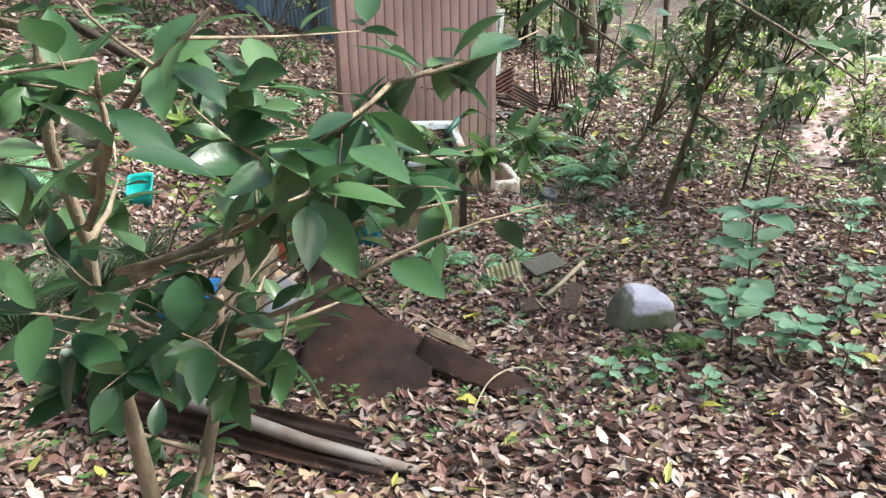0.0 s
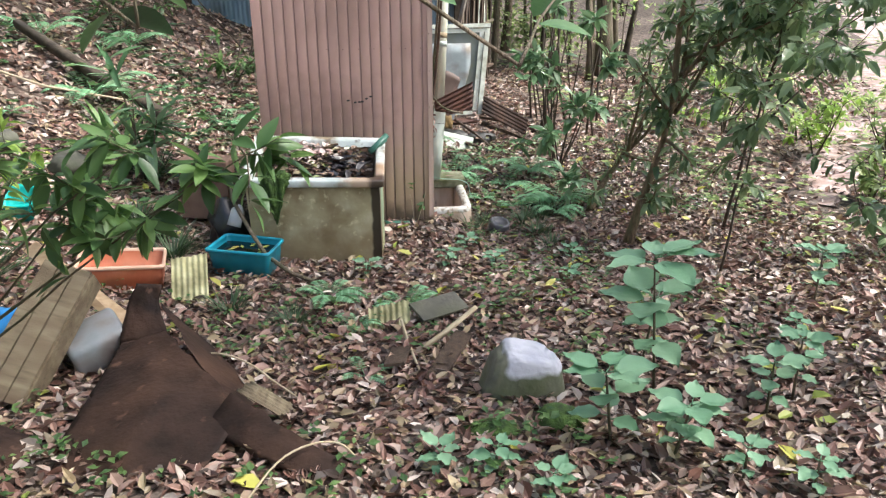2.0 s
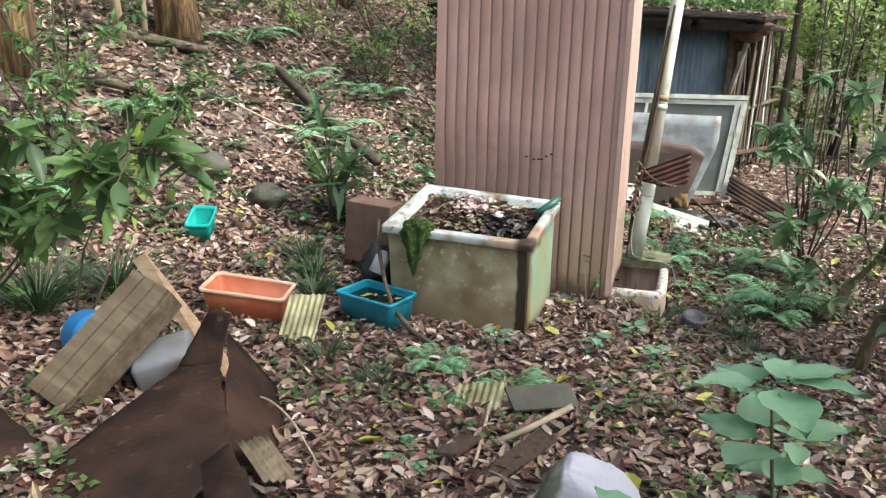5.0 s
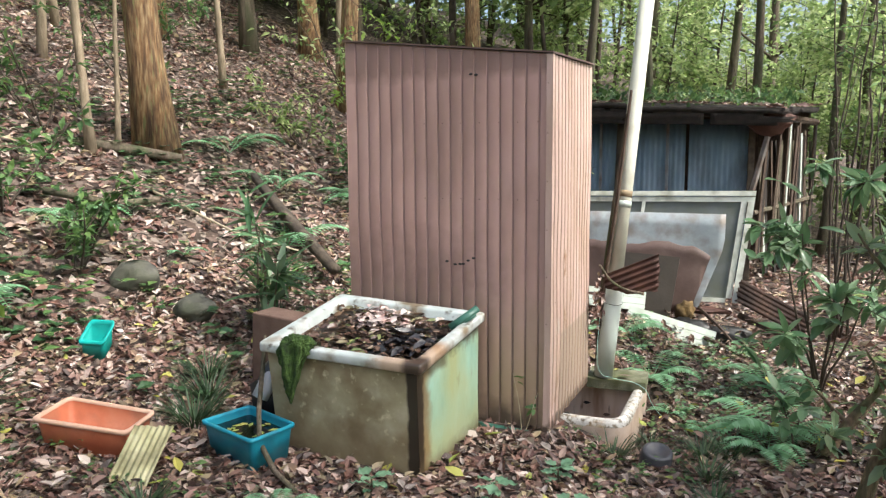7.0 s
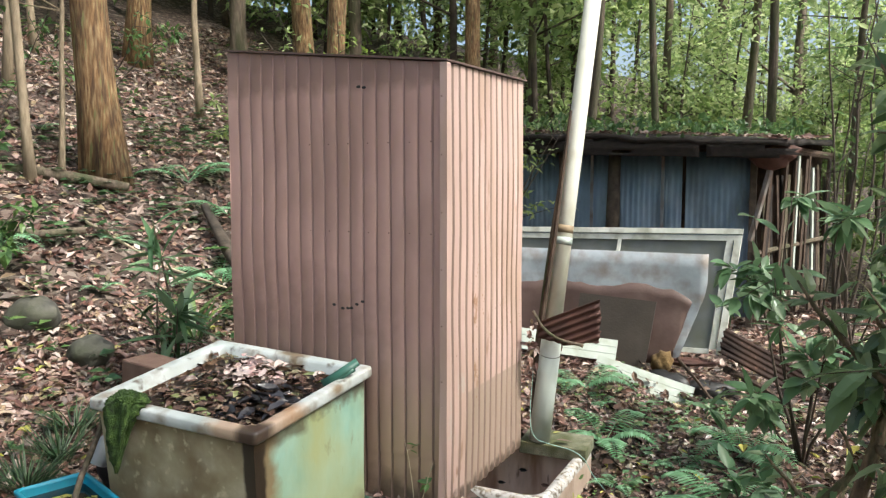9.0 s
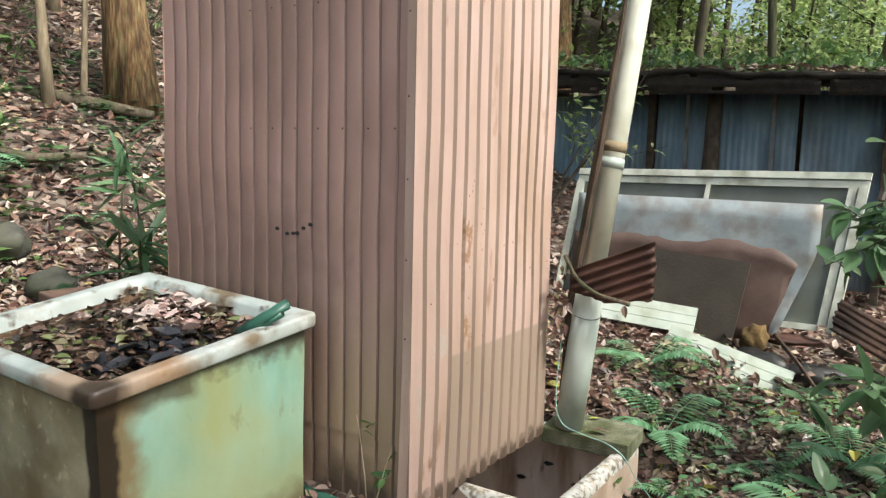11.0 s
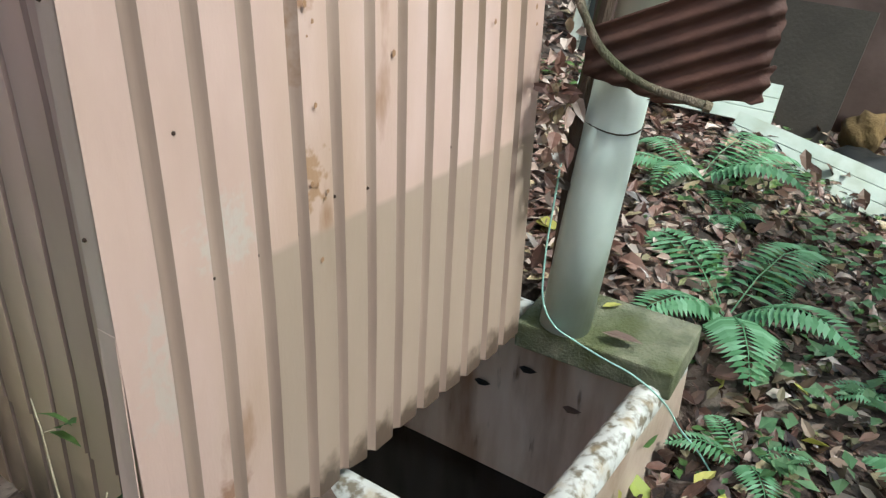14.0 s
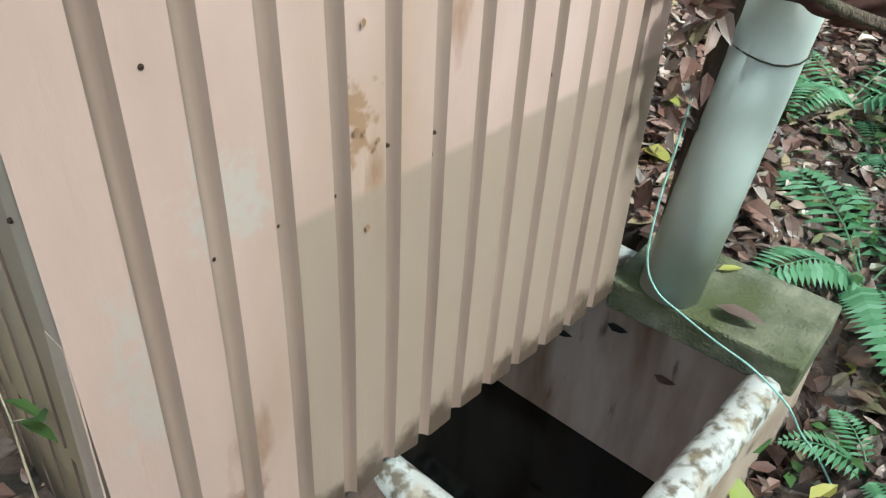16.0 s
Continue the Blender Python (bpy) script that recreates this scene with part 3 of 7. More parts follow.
make_ground()


TRACK = [Vector(p) for p in ((3.6, 0.6), (4.2, 1.5), (5.4, 3.3), (8.2, 6.5), (12.8, 13.0), (20.0, 26.0))]


def track_gap(x, y):
    """Distance from the middle of the sunny track, and how far along it lies."""
    best = (99.0, 0.0)
    for i, (a, b) in enumerate(zip(TRACK, TRACK[1:])):
        d = b - a
        t = min(max((Vector((x, y)) - a).dot(d) / d.dot(d), 0.0), 1.0)
        best = min(best, ((Vector((x, y)) - a - d * t).length, i + t))
    return best


def make_track():
    """Dry pale earth trodden bare, sunlight put into its colour, running off to the north-east."""
    line = spline([(p.x, p.y, 0) for p in TRACK], 14)
    verts, faces = [], []
    for i, p in enumerate(line):
        d = (line[min(i + 1, len(line) - 1)] - line[max(i - 1, 0)]).normalized()
        half = 0.06 + 0.015 * i + 0.08 * noise.noise((i * 0.5, 1.7, 0))
        for k in range(-4, 5):
            q = p + Vector((-d.y, d.x, 0)) * half * k / 4 * (1 + 0.25 * noise.noise((i * 0.9, k, 5)))
            verts.append((q.x, q.y, floor_z(q.x, q.y) + 0.02 - 0.028 * (abs(k) == 4)))
    for i in range(len(line) - 1):
        for k in range(8):
            a = i * 9 + k
            faces.append((a, a + 1, a + 10, a + 9))
    tagged(new("dirt_track", mesh_of("dirt_track", verts, faces, M["track"], True)), "pale dry earth track, sunlight put into its colour", "track", kind="structure")


make_track()


def scatter_litter(name, count, xr, yr, size, material, label, keep=None, lift=0.018, tilt=0.38, simple=True):
    P, D, N, L, W = [], [], [], [], []
    while len(P) < count:
        x, y = rng.uniform(*xr), rng.uniform(*yr)
        if keep and rng.random() > keep(x, y):
            continue
        if x > 2.5 and track_gap(x, y)[0] < 0.1 + 0.04 * x and rng.random() < 0.45:
            continue
        if (-1.3 < x < 0.02 and -0.0 < y < 1.03) or (-1.25 < x < -0.4 and -0.85 < y < 0) or (-0.3 < x < 0.41 and 0.30 < y < 1.28) or (-0.42 < x < 0.12 and -0.16 < y < 0.4 and rng.random() < 0.8):
            continue
        z = floor_z(x, y)
        gx, gy = (floor_z(x + 0.05, y) - z) / 0.05, (floor_z(x, y + 0.05) - z) / 0.05
        a = rng.uniform(0, 2 * math.pi)
        nn = np.array([-gx + rng.normal(0, tilt), -gy + rng.normal(0, tilt), 1.0])
        d = np.array([math.cos(a), math.sin(a), 0.0])
        d = d - nn * d.dot(nn) / nn.dot(nn)
        l = rng.uniform(*size)
        P.append((x, y, z + rng.uniform(0, lift)))
        D.append(d), N.append(nn / np.linalg.norm(nn)), L.append(l), W.append(l * rng.uniform(0.32, 0.62))
    ob = foliage(name, np.array(P), np.array(D), np.array(N), np.array(L), np.array(W), material, None, rng.uniform(0.0, 0.5, (count, 1)), rng.uniform(-0.25, 0.25, (count, 1)), simple)
    tagged(ob, label, "leaf litter", kind="stuff")


scatter_litter("leaf_litter", 84000, (-3.2, 3.2), (-5.4, 3.2), (0.025, 0.085), M["litter"], "brown and grey fallen leaves covering the forest floor", simple=False, keep=lambda x, y: 0.3 if x > 0.1 and y > 0.5 else 1.0)
# leaves here hold both damp and shade in their darker colour
scatter_litter("damp_leaf_litter", 7000, (0.1, 3.2), (0.5, 3.2), (0.025, 0.075), M["wet_litter"], "damp leaves darkened as shade behind the basin", simple=False)
scatter_litter("leaf_litter", 60000, (-9.5, 8), (-3.5, 9.5), (0.05, 0.13), M["litter"], "brown fallen leaves covering the wooded bank", keep=lambda x, y: 1.0 if x < -3.2 or y > 3.2 or x > 3.2 else 0.0)
scatter_litter("leaf_litter", 22000, (-8, 8), (-10, -3.5), (0.06, 0.14), M["litter"], "brown fallen leaves covering the path through the wood", keep=lambda x, y: 1.0 if abs(x) > 3.2 or y < -5.4 else 0.0)
scatter_litter("yellow_leaf_litter", 420, (-3.0, 3.0), (-5.2, 2.5), (0.05, 0.11), M["fresh_litter"], "scattered yellow and green fallen leaves on brown litter", lift=0.03, simple=False)


# ---- the pink steel shed ----
SW, SD, SH, SHL = 1.235, 1.02, 2.07, 2.2


def make_shed():
    shed = thing("steel_shed", "tall narrow shed clad in faded pink ribbed steel on bare ground", "shed")
    rib = lambda w: soft_ribs(w, 0.0737, 0.006, 0.004, 0.007, 0.059)
    top = lambda u: SHL + (SH - SHL) * u / SW
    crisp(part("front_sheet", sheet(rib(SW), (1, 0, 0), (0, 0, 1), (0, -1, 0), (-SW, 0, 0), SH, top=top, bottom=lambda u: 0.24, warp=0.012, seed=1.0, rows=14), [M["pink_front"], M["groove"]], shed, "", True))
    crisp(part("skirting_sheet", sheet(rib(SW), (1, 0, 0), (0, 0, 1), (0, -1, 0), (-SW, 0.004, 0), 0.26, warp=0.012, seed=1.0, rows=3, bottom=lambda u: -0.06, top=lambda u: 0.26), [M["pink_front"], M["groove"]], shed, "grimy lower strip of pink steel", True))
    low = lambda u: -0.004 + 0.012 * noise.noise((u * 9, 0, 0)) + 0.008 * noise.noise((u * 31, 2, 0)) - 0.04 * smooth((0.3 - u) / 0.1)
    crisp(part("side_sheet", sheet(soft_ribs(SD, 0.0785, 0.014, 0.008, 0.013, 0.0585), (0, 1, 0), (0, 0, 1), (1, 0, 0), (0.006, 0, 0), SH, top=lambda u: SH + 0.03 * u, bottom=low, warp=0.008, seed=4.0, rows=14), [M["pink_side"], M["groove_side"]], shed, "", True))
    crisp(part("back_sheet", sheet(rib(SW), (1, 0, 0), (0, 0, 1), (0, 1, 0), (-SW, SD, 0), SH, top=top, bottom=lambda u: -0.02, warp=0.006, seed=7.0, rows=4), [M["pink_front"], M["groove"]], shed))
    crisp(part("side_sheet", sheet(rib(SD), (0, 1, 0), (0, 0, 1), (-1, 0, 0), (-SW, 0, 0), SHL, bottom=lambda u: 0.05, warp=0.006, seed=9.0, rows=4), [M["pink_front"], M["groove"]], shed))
    bm = box(-0.022, -0.008, 0.5, 0.012, -0.004, SH)
    box(0.010, -0.008, -0.02, 0.0135, 0.03, SH, bm=bm)
    part("corner_flashing", bm, M["pink_side"], shed)
    bm = bmesh.new()
    a = [bm.verts.new(p) for p in ((0.0105, -0.022, -0.03), (-0.024, -0.026, -0.03), (-0.022, -0.0085, 0.5), (0.012, -0.0085, 0.5))]
    b = [bm.verts.new(v.co + Vector((0, 0.002, 0))) for v in a]
    bm.faces.new(a), bm.faces.new(b[::-1])
    for i in range(4):
        bm.faces.new((a[i], b[i], b[(i + 1) % 4], a[(i + 1) % 4]))
    part("corner_flashing", bm, M["pink_side"], shed, "bent lower corner flashing gaping from the sheet")
    bm = bmesh.new()
    q = [bm.verts.new(p) for p in ((-SW - 0.01, -0.012, SHL + 0.004), (0.015, -0.012, SH + 0.004), (0.02, SD + 0.02, SH + 0.035), (-SW - 0.01, SD + 0.02, SHL + 0.035))]
    f = bm.faces.new(q)
    r = bmesh.ops.extrude_face_region(bm, geom=[f])
    bmesh.ops.translate(bm, vec=(0, 0, 0.009), verts=[v for v in r["geom"] if isinstance(v, bmesh.types.BMVert)])
    part("roof", bm, M["brown_sheet"], shed, "thin brown weathered roof sheet")
    # rows of nail heads and a few holes rusted through
    nail = bmesh.new()
    bmesh.ops.create_icosphere(nail, subdivisions=1, radius=0.0032)
    me = bpy.data.meshes.new("nail")
    nail.to_mesh(me)
    nail.free()
    me.materials.append(M["rust"])
    spots = [(-0.012, -0.009, 0.62 + 0.26 * k) for k in range(6)]
    spots += [(-0.07 - 0.0737 * k * 1.5, -0.002, z) for z in (1.30, 1.72) for k in range(7)]
    spots += [(-0.004, 0.152 + 0.0785 * k, 0.507 + 0.004 * (k % 3)) for k in (0, 1, 2, 4, 6, 9)]
    spots += [(0.004, 0.305 + 0.0785 * k, 0.545 + 0.01 * (k % 2)) for k in (1, 2, 5)] + [(0.007, 0.03, 0.46), (0.007, 0.026, 0.36), (0.007, 0.11, 0.72)]
    for s in spots:
        ob = new("nail", me)
        ob.parent, ob.location = shed, s
    spot = bmesh.new()
    bmesh.ops.create_icosphere(spot, subdivisions=2, radius=1.0)
    for v in spot.verts:
        v.co = Vector((v.co.x * 0.12, v.co.y, v.co.z)) * (1 + 0.4 * noise.noise(v.co * 2.0))
    me = bpy.data.meshes.new("rust_spot")
    spot.to_mesh(me)
    spot.free()
    me.materials.append(M["rust_spot"])
    rs = random.Random(3)
    for k in range(34):
        cy, cz, sp = ((0.36, 0.62, 0.03), (0.34, 0.86, 0.03), (0.44, 0.95, 0.02), (0.33, 1.05, 0.04), (0.62, 0.9, 0.15), (0.96, 0.75, 0.02))[k % 6]
        ob = new("rust_spot", me)
        yy = cy + rs.gauss(0, sp * 0.6)
        yy = 0.19 + 0.0785 * round((yy - 0.19) / 0.0785) + rs.uniform(-0.02, 0.02)
        ob.parent, ob.location = shed, (0.0135, yy, cz + rs.gauss(0, 0.07))
        q = rs.uniform(0.0015, 0.0045)
        ob.scale = (q, q, q * rs.uniform(1, 1.6))
    hole = bmesh.new()
    bmesh.ops.create_icosphere(hole, subdivisions=2, radius=0.009)
    bmesh.ops.transform(hole, matrix=Matrix.Diagonal((1.3, 0.25, 0.8, 1)), verts=hole.verts)
    me = bpy.data.meshes.new("rust_hole")
    hole.to_mesh(me)
    hole.free()
    me.materials.append(M["black_stuff"])
    for x, z in ((-0.52, 0.928), (-0.50, 0.93), (-0.438, 0.965), (-0.60, 0.94), (-0.55, 0.925), (-0.47, 0.95), (-0.42, 1.98), (-0.45, 1.985)):
        ob = new("rust_hole", me)
        ob.parent, ob.location = shed, (x, -0.002, z)


make_shed()


# ---- bathtub ----
def quad_frame(c, t):
    """The point at fractions t of a four-cornered rim: front left, front right, back right, back left."""
    a, b, cc, d = (Vector(p) for p in c)
    u, v = t
    return a * (1 - u) * (1 - v) + b * u * (1 - v) + cc * u * v + d * (1 - u) * v


def ring_loft(loops, close_bottom=False):
    bm = bmesh.new()
    rings = [[bm.verts.new(p) for p in lp] for lp in loops]
    n = len(rings[0])
    for r0, r1 in zip(rings, rings[1:]):
        for k in range(n):
            bm.faces.new((r0[k], r0[(k + 1) % n], r1[(k + 1) % n], r1[k]))
    if close_bottom:
        bm.faces.new(rings[-1])
    return bm


def rounded(c, inset, dz, rad, seg=4):
    """A loop round four corners, moved in by inset, dropped by dz, with rounded corners."""
    pts = []
    P = [Vector(p) for p in c]
    mid = sum(P, Vector()) / 4
    n = len(P)
    Q = []
    for i in range(n):
        a, b = (P[i - 1] - P[i]).normalized(), (P[(i + 1) % n] - P[i]).normalized()
        Q.append(P[i] + (a + b) * inset - Vector((0, 0, dz)))
    for i in range(n):
        a, b = (Q[i - 1] - Q[i]).normalized(), (Q[(i + 1) % n] - Q[i]).normalized()
        p0, p1, k = Q[i] + a * rad, Q[i] + b * rad, Q[i]
        for j in range(seg + 1):
            t = j / seg
            pts.append(p0 * (1 - t) ** 2 + k * 2 * t * (1 - t) + p1 * t * t)
    return pts


TUB = [(-1.289, -0.872, 0.612), (-0.376, -0.882, 0.585), (-0.345, -0.062, 0.675), (-1.267, -0.07, 0.722)]
TUBB = [(-1.235, -0.80, 0.02), (-0.405, -0.84, -0.01), (-0.375, -0.10, -0.02), (-1.22, -0.10, 0.05)]


def make_tub():
    tub = thing("bathtub", "old square enamel bathtub full of rotting leaves, grimy and rust-stained", "bathtub")
    rim = [rounded(TUB, 0.03, 0.05, 0.03), rounded(TUB, 0.003, 0.048, 0.022), rounded(TUB, 0.0, 0.042, 0.022), rounded(TUB, 0.0, 0.010, 0.022), rounded(TUB, 0.003, 0.003, 0.022), rounded(TUB, 0.011, 0.0, 0.022), rounded(TUB, 0.05, 0.001, 0.04), rounded(TUB, 0.058, 0.005, 0.05), rounded(TUB, 0.062, 0.016, 0.06), rounded(TUB, 0.075, 0.07, 0.06)]
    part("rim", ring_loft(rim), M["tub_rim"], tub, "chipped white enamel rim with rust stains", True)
    part("inner_wall", ring_loft([rounded(TUB, 0.0745, 0.05, 0.06), rounded(TUB, 0.09, 0.2, 0.06)], True), M["tub_in"], tub, "", True)
    top = [Vector(p) - Vector((0, 0, 0.04)) for p in TUB]
    c = sum(top, Vector()) / 4
    top = [p + (Vector((c.x, c.y, p.z)) - p).normalized() * 0.045 for p in top]
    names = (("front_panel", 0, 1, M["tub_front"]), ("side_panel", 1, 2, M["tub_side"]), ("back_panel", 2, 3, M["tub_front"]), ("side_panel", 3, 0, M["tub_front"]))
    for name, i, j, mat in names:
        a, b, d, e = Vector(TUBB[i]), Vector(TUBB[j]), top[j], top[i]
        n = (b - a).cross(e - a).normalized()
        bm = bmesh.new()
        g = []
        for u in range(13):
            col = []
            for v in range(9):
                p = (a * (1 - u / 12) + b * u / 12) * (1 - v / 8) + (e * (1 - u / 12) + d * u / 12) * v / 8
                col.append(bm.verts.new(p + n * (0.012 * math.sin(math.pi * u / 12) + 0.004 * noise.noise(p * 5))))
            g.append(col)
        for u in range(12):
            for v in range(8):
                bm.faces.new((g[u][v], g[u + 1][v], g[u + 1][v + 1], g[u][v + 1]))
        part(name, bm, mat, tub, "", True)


make_tub()


def tub_fill():
    bm = bmesh.new()
    n = 26
    g = []
    for j in range(n + 1):
        row = []
        for i in range(n + 1):
            p = quad_frame([(Vector(q) + (Vector((-0.82, -0.47, q[2])) - Vector(q)).normalized() * 0.105) for q in TUB], (i / n, j / n))
            row.append(bm.verts.new(p + Vector((0, 0, -0.075 + 0.02 * noise.noise(p * 7) + 0.012 * noise.noise(p * 20)))))
        g.append(row)
    for j in range(n):
        for i in range(n):
            bm.faces.new((g[j][i], g[j][i + 1], g[j + 1][i + 1], g[j + 1][i]))
    tagged(part("leaf_mould", bm, M["mould"], None, "dark wet leaf mould filling the tub", True), category="leaf mould", kind="stuff")
    cc = [(Vector(q) + (Vector((-0.82, -0.47, q[2])) - Vector(q)).normalized() * 0.13) for q in TUB]

    def strew(name, count, ur, vr, size, mat, label, tilt=0.35, up=0.03):
        P = np.array([list(quad_frame(cc, (rng.uniform(*ur), rng.uniform(*vr))) + Vector((0, 0, -0.068 + rng.uniform(0, up)))) for _ in range(count)])
        a = rng.uniform(0, 6.28, count)
        D = np.stack([np.cos(a), np.sin(a), rng.normal(0, 0.15, count)], 1)
        N = np.stack([rng.normal(0, tilt, count), rng.normal(0, tilt, count), np.ones(count)], 1)
        L = rng.uniform(*size, count)
        ob = foliage(name, P, D, N, L, L * rng.uniform(0.4, 0.62, count), mat, None, rng.uniform(0, 0.4, (count, 1)), rng.uniform(-0.2, 0.3, (count, 1)))
        tagged(ob, label, "leaf litter", kind="stuff")

    strew("leaf_litter", 620, (0, 0.97), (0, 1), (0.025, 0.075), M["wet_litter"], "wet brown leaves floating in the bathtub")
    strew("pale_leaf_pile", 120, (0.22, 0.62), (0.64, 0.97), (0.04, 0.08), M["paper"], "bleached pinkish leaves heaped at the tub's far rim", 0.25, 0.05)
    strew("black_leaf_pile", 70, (0.6, 0.97), (0.2, 0.7), (0.06, 0.12), M["black_film"], "black slimy leaves lying in the bathtub", 0.3, 0.035)


tub_fill()


def moss_clump():
    bm = bmesh.new()
    bmesh.ops.create_icosphere(bm, subdivisions=5, radius=1.0)
    for v in bm.verts:
        p = v.co.copy()
        q = 1 + 0.3 * noise.noise(p * 2.2) + 0.16 * noise.noise(p * 9) + 0.22 * noise.noise(p * 27)
        v.co = Vector((p.x * 0.085, p.y * 0.065, p.z * 0.05)) * q
        if p.y < 0 and p.z < 0.2:
            k = smooth(-p.y + 0.3) * smooth(0.5 - p.z)
            v.co.z -= 0.25 * k * (1 - abs(p.x)) ** 1.1
            v.co.y -= 0.02 * k
    ob = part("moss_clump", bm, M["moss"], None, "green moss cushion hanging over the tub's rim", True, pose(-1.06, -0.865, 0.615))
    tagged(ob, category="moss")


moss_clump()


# ---- basin beside the shed ----
def basin_loop(inset, z, rad=0.16):
    x0, x1, y0, y1 = -0.7, 0.375, 0.375, 1.245
    c = [(x0 + inset, y0 + inset, z), (x1 - inset, y0 + inset, z), (x1 - inset, y1 - inset, z), (x0 + inset, y1 - inset, z)]
    pts = []
    for i, (x, y, zz) in enumerate(c):
        r = max(0.03, rad - inset) if i == 1 else 0.02
        p = Vector((x, y, zz))
        a = (Vector(c[i - 1]) - p).normalized()
        b = (Vector(c[(i + 1) % 4]) - p).normalized()
        for j in range(9):
            t = j / 8
            pts.append((p + a * r) * (1 - t) ** 2 + p * 2 * t * (1 - t) + (p + b * r) * t * t)
    return pts


def make_basin():
    basin = thing("stone_basin", "low worn terrazzo washing basin with peeling rim and black water", "basin")
    part("outer_wall", ring_loft([basin_loop(0.0, -0.76), basin_loop(0.0, -0.075)]), M["sink"], basin, "", True)
    part("rim", ring_loft([basin_loop(0.0, -0.076), basin_loop(0.002, -0.05), basin_loop(0.012, -0.033), basin_loop(0.03, -0.027), basin_loop(0.056, -0.033), basin_loop(0.07, -0.05), basin_loop(0.074, -0.07)]), M["rim_peel"], basin, "rounded rim with flaking white paint", True)
    part("inner_wall", ring_loft([basin_loop(0.0745, -0.068), basin_loop(0.085, -0.74)], True), M["sink_in"], basin, "brown-streaked inner wall", True)
    part("water", ring_loft([basin_loop(0.078, -0.597), basin_loop(0.2, -0.597)], True), M["water"], basin, "still black water")
    slab = part("concrete_slab", box(-0.01, -0.115, -0.04, 0.385, 0.115, 0.035, 0.006), M["concrete"], None, "mossy concrete slab lying across the basin", False, pose(0.0, 1.14, 0.0, 4, 1.0, 3))
    tagged(slab, category="concrete slab")


make_basin()


def make_pipe():
    pipe = thing("drain_pipe", "leaning grey plastic drain pipe standing on a concrete slab", "pipe")
    a, b = Vector((0.103, 1.078, 0.03)), Vector((0.158, 1.115, 0.655))
    part("lower_pipe", tube([a, a.lerp(b, 0.5), b], [0.062, 0.062, 0.063], 28), M["pvc"], pipe, "", True)
    d = Vector((0.305, 1.42, 2.56)) - Vector((0.175, 1.10, 0.58))
    p0 = Vector((0.15, 1.115, 0.58))
    part("upper_pipe", tube([p0, p0 + d * 0.5, p0 + d * 1.5], 0.05, 28), M["pvc_cream"], pipe, "", True)
    for k, c, r in ((0.335, "band", 0.0515), (0.30, "pvc", 0.053)):
        part("pipe_joint", tube([p0 + d * k, p0 + d * (k + 0.022)], r, 28), M[c], pipe, "", True)
    part("wire_tie", tube([b + Vector((0.064 * math.cos(w), 0.064 * math.sin(w), -0.12 + 0.006 * math.sin(w * 2))) - Vector((0.008, 0.006, 0)) for w in [k * 0.35 for k in range(19)]], 0.0018, 5), M["bark_dark"], pipe)


make_pipe()


def loose(name, bm, mat, label, category, m=None, shade=False):
    return tagged(part(name, bm, mat, None, label, shade, m), category=category)


# twin dark strips and creeper leaning on the pipe
loose("wooden_batten", tube([(0.05, 1.09, -0.02), (0.085, 1.07, 0.55), (0.16, 1.13, 1.2), (0.225, 1.215, 1.95)], [0.014, 0.014, 0.013, 0.009], 6, rough=0.5), M["wood_dark"], "thin dark wooden batten leaning against the pipe", "batten")
loose("wooden_batten", tube([(0.04, 1.12, -0.02), (0.068, 1.09, 0.55), (0.135, 1.15, 1.2), (0.2, 1.23, 1.8)], [0.011, 0.011, 0.010, 0.007], 6, rough=0.5), M["bark"], "thin split bamboo strip leaning against the pipe", "batten")
loose("dead_branch", tube(spline([(0.075, 1.03, 0.80), (0.105, 1.0, 0.77), (0.158, 0.985, 0.708), (0.248, 1.0, 0.653), (0.352, 1.045, 0.624)], 4), 0.0085, 8, rough=0.4), M["bark"], "bare dead branch wedged behind the pipe", "branch", shade=True)
loose("branch_stub", tube([(0.350, 1.044, 0.625), (0.363, 1.05, 0.621)], [0.011, 0.010], 7, rough=0.4), M["bark_pale"], "broken pale end of a dead branch", "branch")
loose("twine", tube(spline([(0.088, 1.0, 0.48), (0.08, 0.998, 0.36), (0.074, 0.995, 0.25), (0.078, 0.995, 0.13), (0.105, 1.012, 0.06), (0.17, 1.0, 0.046), (0.25, 0.975, 0.045), (0.33, 0.96, 0.04), (0.40, 0.965, 0.0), (0.43, 1.03, -0.10), (0.47, 1.08, -0.18), (0.53, 1.05, -0.22)]), 0.0022, 5), M["string"], "thin turquoise twine trailing over the slab", "twine", shade=True)
P = np.array([[0.075 + rng.normal(0, 0.016), 1.0 + rng.normal(0, 0.015), 0.58 + rng.normal(0, 0.09)] for _ in range(44)])
ob = foliage("dead_creeper", P, rng.normal(0, 0.5, (44, 3)) + [0.1, -0.4, -0.6], rng.normal(0, 0.5, (44, 3)) + [0.3, -1, 0.3], rng.uniform(0.035, 0.065, 44), rng.uniform(0.018, 0.03, 44), M["litter"], None, 0.3, 0.2)
tagged(ob, "dry creeper leaves caught between pipe and shed", "creeper")


